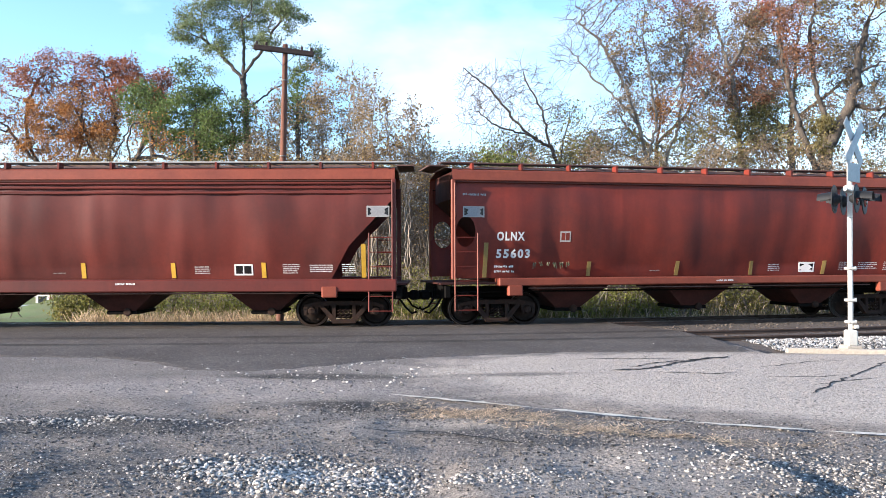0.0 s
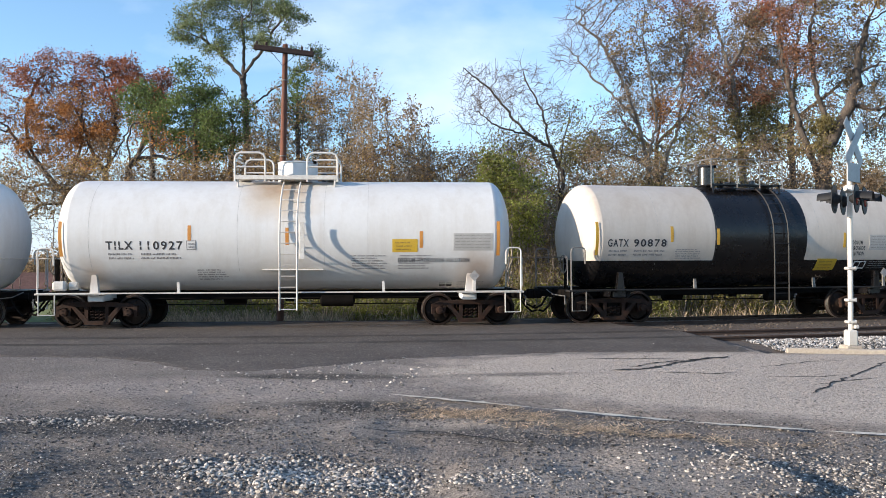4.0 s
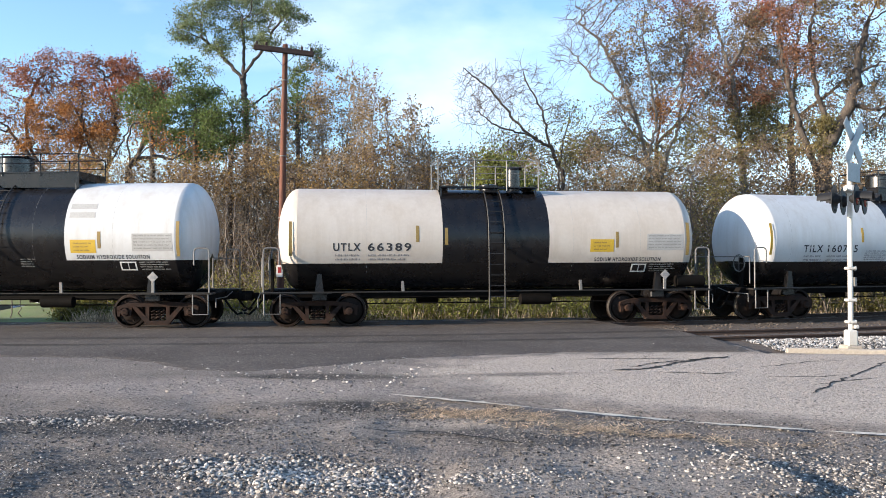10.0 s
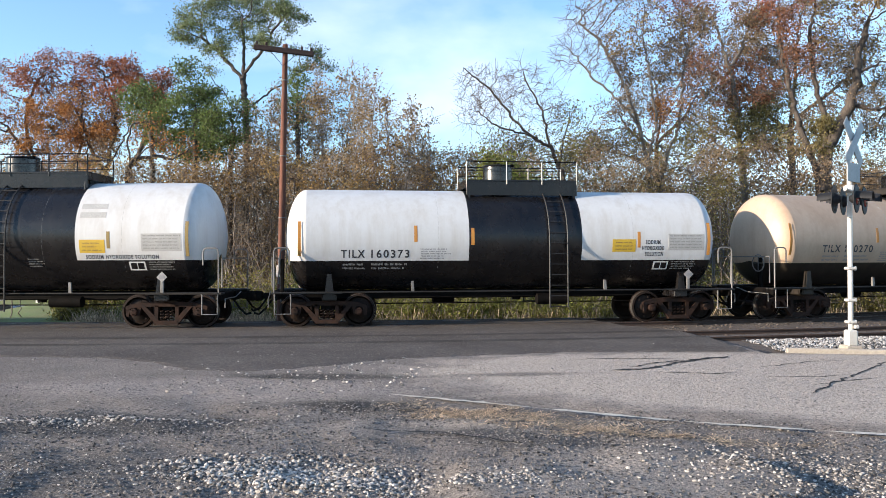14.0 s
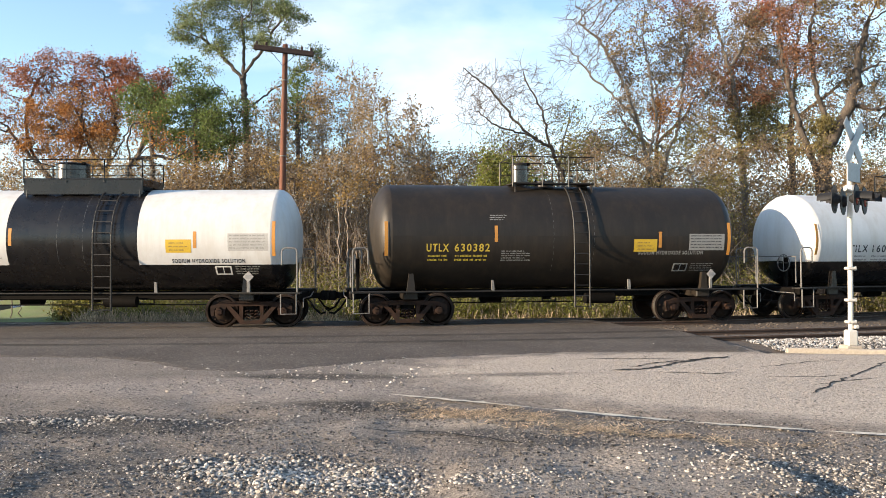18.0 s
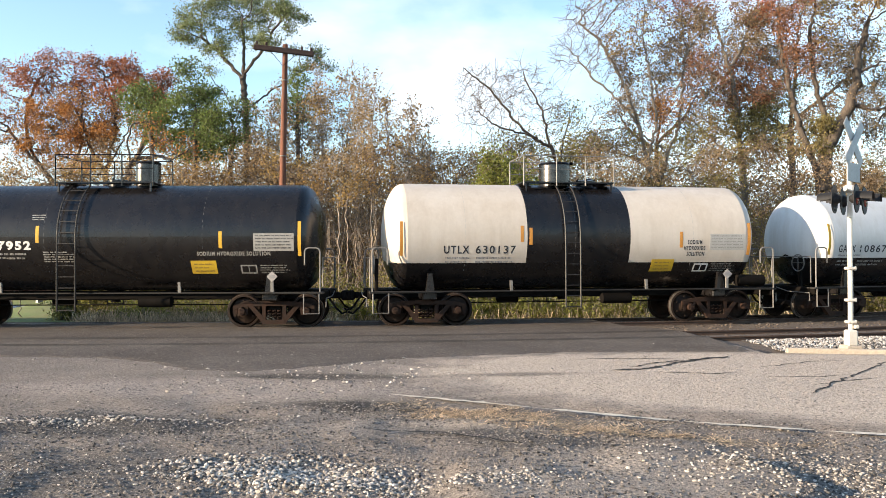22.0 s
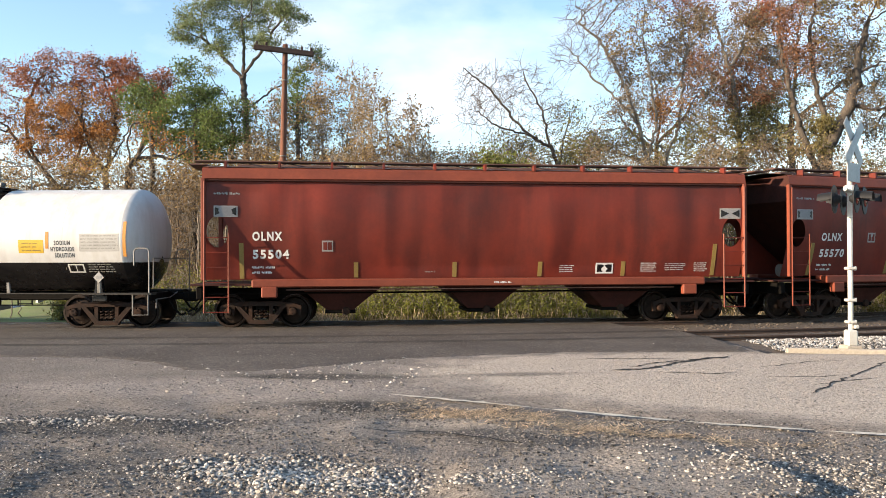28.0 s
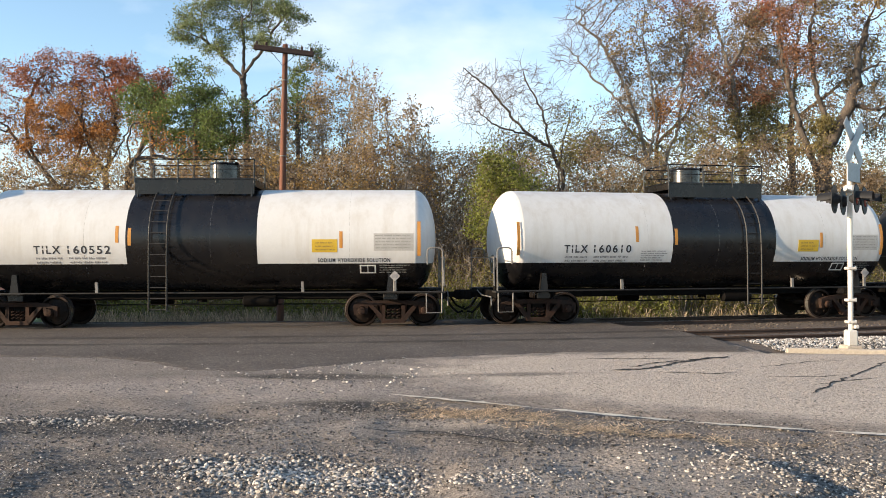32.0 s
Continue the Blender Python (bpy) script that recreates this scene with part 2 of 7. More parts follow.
M_ASPHD = material("dark_crossing_asphalt", (0.100, 0.083, 0.071), 0.9, second=(0.165, 0.139, 0.120), scale=0.5, amount=0.8, grain=30, grain_amount=0.32, bump=1.0, bump_scale=20, spec=0.15, fleck=(30, (0.24, 0.21, 0.185), (0.05, 0.045, 0.042)), depth=0.02)
M_CRACK = material("open_crack", (0.018, 0.016, 0.014), 0.95)
M_LINE = material("worn_white_road_paint", (0.70, 0.62, 0.50), 0.75, second=(0.48, 0.42, 0.35), scale=6, amount=0.8, grain=30, grain_amount=0.25)
M_STONE = material("pale_gravel", (0.41, 0.362, 0.31), 0.88, second=(0.20, 0.178, 0.155), scale=6, amount=0.7, island=0.9, grain_amount=0.15)
M_STONED = material("dark_gravel", (0.10, 0.089, 0.079), 0.88, second=(0.19, 0.166, 0.147), scale=6, amount=0.7, island=0.9, grain_amount=0.15)
M_BALLAST = material("grey_ballast", (0.34, 0.32, 0.30), 0.85, second=(0.20, 0.185, 0.17), scale=6, amount=0.7, island=0.9, grain_amount=0.15)
M_BED = material("dirty_ballast_bed", (0.095, 0.072, 0.056), 0.92, second=(0.14, 0.11, 0.087), scale=2, amount=0.8, grain=20, grain_amount=0.45, bump=0.9, bump_scale=26, island=0.5)
M_RAIL = material("rusty_rail_steel", (0.070, 0.040, 0.027), 0.8, second=(0.045, 0.028, 0.020), scale=3, amount=0.7, grain=20, grain_amount=0.2)
M_RAILTOP = material("worn_rail_head", (0.30, 0.27, 0.25), 0.35, 0.8, second=(0.2, 0.16, 0.13), scale=3, amount=0.6)
M_TIE = material("creosoted_timber", (0.075, 0.056, 0.043), 0.9, second=(0.12, 0.095, 0.075), scale=4, amount=0.7, grain=16, grain_amount=0.35, bump=0.5, bump_scale=18, each=0.25)
M_CONC = material("pale_kerb_concrete", (0.42, 0.36, 0.29), 0.85, second=(0.33, 0.28, 0.22), scale=3, amount=0.7, grain=25, grain_amount=0.2, bump=0.3, bump_scale=30)
M_GRASSG = material("rough_field_grass", (0.12, 0.165, 0.035), 0.95, second=(0.17, 0.165, 0.055), scale=0.4, amount=0.9, grain=12, grain_amount=0.4, bump=0.8, bump_scale=14)
M_STRAW = material("dry_straw_grass", (0.60, 0.475, 0.34), 0.9, second=(0.40, 0.28, 0.18), scale=3, amount=0.7, island=0.7, leafy=0.3)
M_WEED = material("roadside_weed_leaves", (0.135, 0.145, 0.042), 0.8, second=(0.23, 0.175, 0.07), scale=0.5, amount=0.8, island=0.5, leafy=0.5)
M_BARK = material("grey_brown_bark", (0.25, 0.205, 0.165), 0.9, second=(0.33, 0.28, 0.235), scale=3, amount=0.7, grain=14, grain_amount=0.35, bump=0.8, bump_scale=16, stretch=(1, 1, 0.3))
M_BARKD = material("dark_bark", (0.062, 0.048, 0.038), 0.9, second=(0.11, 0.088, 0.07), scale=3, amount=0.7, grain=14, grain_amount=0.35, bump=0.8, bump_scale=16, stretch=(1, 1, 0.3))
M_TWIG = material("brown_twig_bark", (0.125, 0.098, 0.080), 0.9, second=(0.18, 0.148, 0.122), scale=3, amount=0.7, grain=14, grain_amount=0.2)
M_BARKP = material("pale_bark", (0.205, 0.172, 0.138), 0.88, second=(0.12, 0.098, 0.08), scale=2.5, amount=0.8, grain=14, grain_amount=0.3, bump=0.7, bump_scale=14, stretch=(1, 1, 0.4))
M_LRED = material("rust_red_oak_leaves", (0.29, 0.105, 0.052), 0.75, second=(0.15, 0.055, 0.029), scale=0.35, amount=0.9, island=0.6, leafy=0.45)
M_LRUST = material("brown_rusty_leaves", (0.25, 0.115, 0.062), 0.78, second=(0.155, 0.075, 0.043), scale=0.35, amount=0.9, island=0.6, leafy=0.45)
M_LORA = material("orange_brown_leaves", (0.38, 0.175, 0.055), 0.75, second=(0.20, 0.095, 0.038), scale=0.35, amount=0.9, island=0.6, leafy=0.45)
M_LTAN = material("withered_tan_leaves", (0.25, 0.18, 0.105), 0.8, second=(0.16, 0.105, 0.062), scale=0.35, amount=0.9, island=0.6, leafy=0.45)
M_LGOLD = material("golden_brown_leaves", (0.30, 0.205, 0.080), 0.78, second=(0.20, 0.125, 0.05), scale=0.35, amount=0.9, island=0.6, leafy=0.45)
M_LOLI = material("olive_yellow_leaves", (0.19, 0.17, 0.060), 0.75, second=(0.22, 0.165, 0.07), scale=0.35, amount=0.9, island=0.5, leafy=0.45)
M_LYEL = material("yellow_green_leaves", (0.23, 0.24, 0.055), 0.75, second=(0.15, 0.16, 0.04), scale=0.35, amount=0.9, island=0.6, leafy=0.45)
M_LGRN = material("cedar_green", (0.125, 0.165, 0.050), 0.7, second=(0.062, 0.090, 0.036), scale=0.35, amount=0.9, island=0.5, leafy=0.45)
M_LPINE = material("grey_green_pine_needles", (0.17, 0.205, 0.095), 0.7, second=(0.100, 0.125, 0.062), scale=0.35, amount=0.9, island=0.5, leafy=0.45)
M_POLE = material("red_brown_pole_timber", (0.165, 0.062, 0.034), 0.85, second=(0.095, 0.042, 0.028), scale=3, amount=0.8, grain=18, grain_amount=0.3, bump=0.4, bump_scale=20, stretch=(1, 1, 0.15))
M_POLED = material("dark_crossarm_timber", (0.036, 0.020, 0.017), 0.85, second=(0.055, 0.030, 0.024), scale=3, amount=0.8, grain=18, grain_amount=0.3)
M_MAST = material("aluminium_mast_paint", (0.62, 0.58, 0.52), 0.42, 0.2, second=(0.50, 0.45, 0.39), scale=3, amount=0.6, grain=20, grain_amount=0.08)
M_SIGB = material("black_signal_paint", (0.014, 0.014, 0.015), 0.6, second=(0.025, 0.025, 0.027), scale=5, amount=0.6, spec=0.25)
M_SIGNBACK = material("dull_sign_back", (0.30, 0.31, 0.32), 0.5, 0.3, second=(0.22, 0.23, 0.24), scale=5, amount=0.6)
M_LENS = material("dark_red_lens", (0.16, 0.012, 0.010), 0.25)
M_CARW = material("white_car_paint", (0.62, 0.62, 0.62), 0.3)
M_CARD = material("dark_car_paint", (0.03, 0.032, 0.038), 0.25)
M_CARR = material("red_car_paint", (0.30, 0.03, 0.03), 0.3)
M_GLASS = material("dark_car_glass", (0.02, 0.024, 0.028), 0.12)
M_TYRE = material("black_tyre_rubber", (0.02, 0.02, 0.02), 0.85)


# ---- mesh helpers ----
class Shape:
    """A small mesh builder."""

    def __init__(self):
        self.v, self.f = [], []

    def add(self, verts, faces):
        k = len(self.v)
        self.v += [tuple(p) for p in verts]
        self.f += [tuple(i + k for i in q) for q in faces]
        return self

    def box(self, c, s, ch=0.0, m=None):
        """A box with chamfered edges."""
        hx, hy, hz = (a / 2 for a in s)
        ch = min(ch, hx * 0.9, hy * 0.9, hz * 0.9)
        if ch <= 0:
            vs = [(x * hx, y * hy, z * hz) for x in (-1, 1) for y in (-1, 1) for z in (-1, 1)]
            fs = [(0, 1, 3, 2), (4, 6, 7, 5), (0, 4, 5, 1), (2, 3, 7, 6), (0, 2, 6, 4), (1, 5, 7, 3)]
        else:
            bm = bmesh.new()
            bmesh.ops.create_cube(bm, size=1.0)
            bmesh.ops.scale(bm, vec=s, verts=bm.verts)
            bmesh.ops.bevel(bm, geom=bm.edges[:], offset=ch, segments=1, affect="EDGES")
            bm.verts.ensure_lookup_table()
            vs = [tuple(q.co) for q in bm.verts]
            fs = [tuple(q.index for q in g.verts) for g in bm.faces]
            bm.free()
        mm = Matrix.Translation(c) @ (m or Matrix())
        return self.add([mm @ Vector(p) for p in vs], fs)

    def tube(self, pts, r, n=6, caps=True):
        """A round bar along a line of points; r may be a list."""
        pts = [Vector(p) for p in pts]
        rs = r if isinstance(r, (list, tuple)) else [r] * len(pts)
        vs, fs = [], []
        up = None
        for i, p in enumerate(pts):
            d = (pts[min(i + 1, len(pts) - 1)] - pts[max(i - 1, 0)]).normalized()
            if up is None:
                up = d.orthogonal().normalized()
            up = (up - d * up.dot(d)).normalized()
            side = d.cross(up)
            for k in range(n):
                a = 2 * math.pi * k / n
                vs.append(p + (up * math.cos(a) + side * math.sin(a)) * rs[i])
        for i in range(len(pts) - 1):
            for k in range(n):
                a, b = i * n + k, i * n + (k + 1) % n
                fs.append((a, b, b + n, a + n))
        if caps:
            fs += [tuple(range(n))[::-1], tuple((len(pts) - 1) * n + k for k in range(n))]
        return self.add(vs, fs)

    def prism(self, poly, y0, y1):
        """A polygon in x and z, extruded along y."""
        k = len(poly)
        vs = [(x, y0, z) for x, z in poly] + [(x, y1, z) for x, z in poly]
        fs = [tuple(range(k)), tuple(range(2 * k - 1, k - 1, -1))] + [((i + 1) % k, i, i + k, (i + 1) % k + k) for i in range(k)]
        return self.add(vs, fs)

    def lathe(self, profile, n=16, m=None, caps=True):
        """Rings (along y, radius) turned about the y axis."""
        vs, fs = [], []
        for y, r in profile:
            vs += [(r * math.cos(2 * math.pi * k / n), y, r * math.sin(2 * math.pi * k / n)) for k in range(n)]
        for i in range(len(profile) - 1):
            fs += [(i * n + k, i * n + (k + 1) % n, (i + 1) * n + (k + 1) % n, (i + 1) * n + k) for k in range(n)]
        if caps:
            fs += [tuple(range(n))[::-1], tuple((len(profile) - 1) * n + k for k in range(n))]
        m = m or Matrix()
        return self.add([m @ Vector(p) for p in vs], fs)

    def mesh(self, name, smooth=35):
        me = bpy.data.meshes.new(name)
        me.from_pydata(self.v, [], self.f)
        if smooth:
            me.polygons.foreach_set("use_smooth", [True] * len(me.polygons))
            me.set_sharp_from_angle(angle=radians(smooth))
        return me


def part(name, shape, mat, parent=None, label="", m=None, smooth=35):
    """One mesh object, under a thing or a part."""
    me = shape if isinstance(shape, bpy.types.Mesh) else shape.mesh(name, smooth)
    if not me.materials:
        me.materials.append(mat)
    ob = new(name, me)
    ob.parent = parent
    if m is not None:
        ob.matrix_basis = m
    if label:
        ob["label"] = label
    return ob


def thing(name, label, category, group="", m=None, kind=""):
    ob = tagged(new(name), label, category, group, kind)
    ob.empty_display_size = 0.2
    if m is not None:
        ob.matrix_basis = m
    return ob


UP_Y = Matrix.Rotation(radians(90), 4, "X")   # turns the lathe's y axis upright


# ---- the line of the track ----
HEAD0, BEND, NEAR_Y, ARC = 0.1201, 0.012, 23.617, 34.0


def on_track(s, n=0.0, z=0.0):
    """Place and heading at s metres along the track, n metres towards the camera's side."""
    def arc(q):
        th = HEAD0 + BEND * q
        return (math.sin(th) - math.sin(HEAD0)) / BEND, NEAR_Y + (math.cos(HEAD0) - math.cos(th)) / BEND, th
    q = max(-ARC, min(ARC, s))
    x, y, th = arc(q)
    x, y = x + (s - q) * math.cos(th), y + (s - q) * math.sin(th)
    return Vector((x + n * math.sin(th), y - n * math.cos(th), z)), th


def travelled(t):
    return 10.43116 * t + 0.0049264 * t ** 2 - 0.00059973 * t ** 3 + 0.0000068854 * t ** 4


# ---- ground, road and track ----
def sheet(name, x0, x1, y0, y1, nx, ny, height, mat, kind="structure", label="", category=""):
    """A grid on the ground with a height function."""
    xs, ys = np.linspace(x0, x1, nx + 1), np.linspace(y0, y1, ny + 1)
    vs = [(x, y, height(x, y)) for y in ys for x in xs]
    fs = [(j * (nx + 1) + i, j * (nx + 1) + i + 1, (j + 1) * (nx + 1) + i + 1, (j + 1) * (nx + 1) + i) for j in range(ny) for i in range(nx)]
    return tagged(part(name, Shape().add(vs, fs), mat, smooth=60), label, category, "", kind)


def patch(name, outline, z, mat, label, parent=None, jag=0.06, seed=1, thick=0.02, slope=0.12):
    """A flat laid piece with a ragged outline and a thin edge."""
    rng = random.Random(seed)
    pts = []
    for (xa, ya), (xb, yb) in zip(outline, outline[1:] + outline[:1]):
        n = max(2, int(math.hypot(xb - xa, yb - ya) / 0.25))
        for i in range(n):
            k = i / n
            pts.append((xa + (xb - xa) * k + rng.uniform(-jag, jag), ya + (yb - ya) * k + rng.uniform(-jag, jag)))
    if sum(p[0] * q[1] - q[0] * p[1] for p, q in zip(pts, pts[1:] + pts[:1])) < 0:
        pts = pts[::-1]
    n = len(pts)
    foot = []
    for i, (x, y) in enumerate(pts):       # the edge slopes out
        (xa, ya), (xb, yb) = pts[i - 2], pts[(i + 2) % n]
        k = math.hypot(xb - xa, yb - ya) or 1.0
        foot.append((x + (yb - ya) / k * slope, y - (xb - xa) / k * slope, z - thick))
    s = Shape().add([(x, y, z) for x, y in pts] + foot, [tuple(range(n))] + [(i, i + n, (i + 1) % n + n, (i + 1) % n) for i in range(n)])
    return tagged(part(name, s, mat, parent, smooth=0), label, "", "", "structure")


def track_y(x):
    """The y of the track's middle over x."""
    s = x
    for _ in range(6):
        p, th = on_track(s)
        s += (x - p.x) / max(0.3, math.cos(th))
    return on_track(s)[0].y


def ground_h(x, y):
    """Low ground under and behind the tracks; it falls away towards the far street."""
    d = y - track_y(max(-60, min(60, x)))
    fall = 4.8 * max(0.0, min(1.0, (y - 33.0) / 68.0)) * max(0.0, min(1.0, (-0.44 * y - x) / 2.5))
    z = -0.57 + 0.02 * noise.noise(Vector((x * 0.3, y * 0.3, 0)))
    return z if d <= -9.0 else z - fall


# one sheet out to the horizon, fine near by
_gx = sorted(set([-1500.0, -700.0, -300.0, -150.0, 150.0, 300.0, 700.0, 1500.0] + list(np.linspace(-90, 90, 61))))
_gy = sorted(set([-300.0, -120.0, -50.0, -20.0, 100.0, 140.0, 200.0, 400.0, 900.0, 1800.0] + list(np.linspace(-10, 80, 61))))
_gv = [(x, y, ground_h(x, y)) for y in _gy for x in _gx]
_k = len(_gx)
_gf = [(j * _k + i, j * _k + i + 1, (j + 1) * _k + i + 1, (j + 1) * _k + i) for j in range(len(_gy) - 1) for i in range(_k - 1)]
tagged(part("ground", Shape().add(_gv, _gf), M_GRASSG, smooth=60), "rough grass and weeds beyond the railway", "ground", "", "structure")


def lot_h(x, y):
    """Worn hollows and ridges of the lot, and the raised tongue of old asphalt."""
    r = max(0.0, min(1.0, (13.2 - y) / 3.0))
    ridge = 1 - abs(noise.noise(Vector((x * 0.8 + 4.0, y * 1.1, 5.5)))) * 2
    h = (0.055 * noise.noise(Vector((x * 0.55, y * 0.8, 3.1))) + 0.048 * noise.noise(Vector((x * 1.7, y * 2.0, 7.7))) + 0.010 * noise.noise(Vector((x * 4.5, y * 5.5, 2.7))) + 0.016 * ridge) * r - 0.035 * r
    e = 1 - math.hypot((x - 1.55) / 1.65, (y - 6.75) / 1.25) + 0.16 * noise.noise(Vector((x * 2.2, y * 2.2, 9.1)))
    e2 = 1 - math.hypot((x + 4.75) / 1.3, (y - 6.7) / 0.75) + 0.2 * noise.noise(Vector((x * 2.0, y * 2.0, 4.1)))
    return h + 0.10 * max(0.0, min(1.0, e * 7.0)) + 0.02 * max(0.0, min(1.0, e2 * 5.0))


def lot_z(x, y):
    drop = 0.45 if x > 6.5 and y > 16.0 - (x - 7.0) * 0.15 else 0.0
    return lot_h(x, y) + min(0.0, (14.5 - y) * 0.004) - drop


_px = sorted(set([-40.0, -34.0, -28.0, -22.0, -17.0, 17.0, 22.0, 28.0, 34.0, 40.0] + [float(q) for q in np.linspace(-13, 13, 209)]))
_py = sorted(set([-14.0, -8.0, -3.0, 0.0, 2.0, 3.5] + [float(q) for q in np.linspace(4.5, 17.6, 120)]))
_k = len(_px)
tagged(part("pavement", Shape().add([(x, y, lot_z(x, y)) for y in _py for x in _px], [(j * _k + i, j * _k + i + 1, (j + 1) * _k + i + 1, (j + 1) * _k + i) for j in range(len(_py) - 1) for i in range(_k - 1)]), M_ASPH, smooth=60),
       "worn grey-brown asphalt of the lot and road", "pavement", "", "structure")
# the paler strip of road, and the dark crossing surface laid over it
ROAD = [(-0.9, 13.7), (-0.3, 13.2), (-1.5, 12.9), (-0.5, 12.5), (-1.1, 12.1), (-0.1, 11.8), (-0.5, 11.5), (0.5, 10.75), (1.2, 10.2), (2.8, 9.25), (4.3, 8.6), (6.5, 7.8), (14.0, 5.0), (20.0, 8.0), (18.0, 14.6), (9.0, 15.3), (6.2, 15.55), (5.3, 16.3), (2.5, 16.2), (0.8, 15.6), (-0.1, 14.6)]


def inside(x, y, poly):
    """Whether a point lies in a polygon."""
    hit = False
    for (xa, ya), (xb, yb) in zip(poly, poly[1:] + poly[:1]):
        if (ya > y) != (yb > y) and x < (xb - xa) * (y - ya) / (yb - ya) + xa:
            hit = not hit
    return hit


_rx, _ry = [-2.0 + 0.2 * i for i in range(111)], [4.8 + 0.2 * i for i in range(60)]
_in = {(i, j) for i, x in enumerate(_rx) for j, y in enumerate(_ry) if inside(x + 0.3 * noise.noise(Vector((x, y, 8.0))), y + 0.3 * noise.noise(Vector((x, y, 3.0))), ROAD)}
_full = [(i, j) for i, j in _in if {(i + 1, j), (i, j + 1), (i + 1, j + 1)} <= _in]
_id, _v = {}, []
for i, j in sorted(_in):
    rim = not all((i + a, j + b) in _in for a in (-1, 0, 1) for b in (-1, 0, 1))
    _id[(i, j)] = len(_v)
    _v.append((_rx[i], _ry[j], lot_z(_rx[i], _ry[j]) - 0.006 if rim else 0.010))
tagged(part("road", Shape().add(_v, [(_id[(i, j)], _id[(i + 1, j)], _id[(i + 1, j + 1)], _id[(i, j + 1)]) for i, j in sorted(_full)]), M_ASPH, smooth=60), "pale worn asphalt road", "road", "", "structure")
_cross = []
for x in np.linspace(-24, 5.2, 30):
    _cross.append((float(x), track_y(float(x)) - 2.2))
_cross += [(6.15, 20.6), (6.3, 18.4), (6.3, 16.4), (5.3, 16.45), (2.5, 16.35), (-0.9, 15.42), (-2.0, 14.5), (-3.2, 13.7), (-4.4, 13.9), (-5.4, 14.9), (-6.7, 15.7), (-8.8, 15.9), (-24.0, 16.5)]
patch("crossing_apron", _cross, 0.016, M_ASPHD, "dark asphalt of the level crossing", seed=5, jag=0.07)
_in = [(float(x), track_y(float(x)) - 2.19) for x in np.linspace(-24, 5.2, 24)] + [(float(x), track_y(float(x)) + 1.25) for x in np.linspace(4.4, -24, 24)]
patch("crossing_surface", _in, 0.0, M_ASPHD, "dark asphalt between the crossing rails", seed=6, jag=0.015)


def rail_run(n, s0, s1, name, label):
    """One rail along the bend: base, web and worn head."""
    prof = [(-0.07, -0.17), (-0.07, -0.155), (-0.012, -0.14), (-0.010, -0.05), (-0.036, -0.036), (-0.036, -0.006), (-0.028, 0.0), (0.028, 0.0), (0.036, -0.006), (0.036, -0.036), (0.010, -0.05), (0.012, -0.14), (0.07, -0.155), (0.07, -0.17)]
    ss = np.linspace(s0, s1, int((s1 - s0) / 1.0) + 1)
    vs = []
    for s in ss:
        for o, z in prof:
            vs.append(tuple(on_track(float(s), n + o, z + 0.004)[0]))
    k = len(prof)
    fs = [(i * k + j, i * k + (j + 1) % k, (i + 1) * k + (j + 1) % k, (i + 1) * k + j) for i in range(len(ss) - 1) for j in range(k)]
    ob = part(name, Shape().add(vs, fs), M_RAIL, smooth=25)
    ob.data.materials.append(M_RAILTOP)
    for i, p in enumerate(ob.data.polygons):
        if i % k == 6:
            p.material_index = 1
    return tagged(ob, label, "rail", "rails of the double track", "structure")


for _n in (-0.755, 0.755, 3.83, 5.30):
    rail_run(_n, -90.0, 110.0, "rail", "rusty steel rail with a worn bright head")
# flangeways: dark grooves beside the rails in the crossing
for _n in (-0.755 + 0.085, 0.755 - 0.085, 3.83 + 0.09, 5.30 - 0.09, 5.30 + 0.10, 3.83 - 0.10):
    _v = []
    _ss = np.linspace(-24, 5.5, 40)
    for s in _ss:
        _v += [tuple(on_track(float(s), _n - 0.035, 0.0205)[0]), tuple(on_track(float(s), _n + 0.035, 0.0205)[0])]
    tagged(part("flangeway", Shape().add(_v, [(2 * i, 2 * i + 2, 2 * i + 3, 2 * i + 1) for i in range(len(_ss) - 1)]), M_CRACK, smooth=0), "dark flangeway groove beside the rail", "", "", "structure")
# ballast bed under both tracks, with a shoulder
_v, _f = [], []
_ss = np.linspace(-110, 130, 121)
for s in _ss:
    for n, z in ((-3.6, -0.62), (-1.9, -0.17), (-1.3, -0.12), (5.9, -0.11), (6.5, -0.10), (7.6, -0.30)):
        _v.append(tuple(on_track(float(s), n, z)[0]))
_f = [(i * 6 + j, i * 6 + j + 1, i * 6 + j + 7, i * 6 + j + 6) for i in range(len(_ss) - 1) for j in range(5)]
tagged(part("ballast_bed", Shape().add(_v, [q[::-1] for q in _f]), M_BED, smooth=40), "dirty stone ballast under the tracks", "", "", "structure")
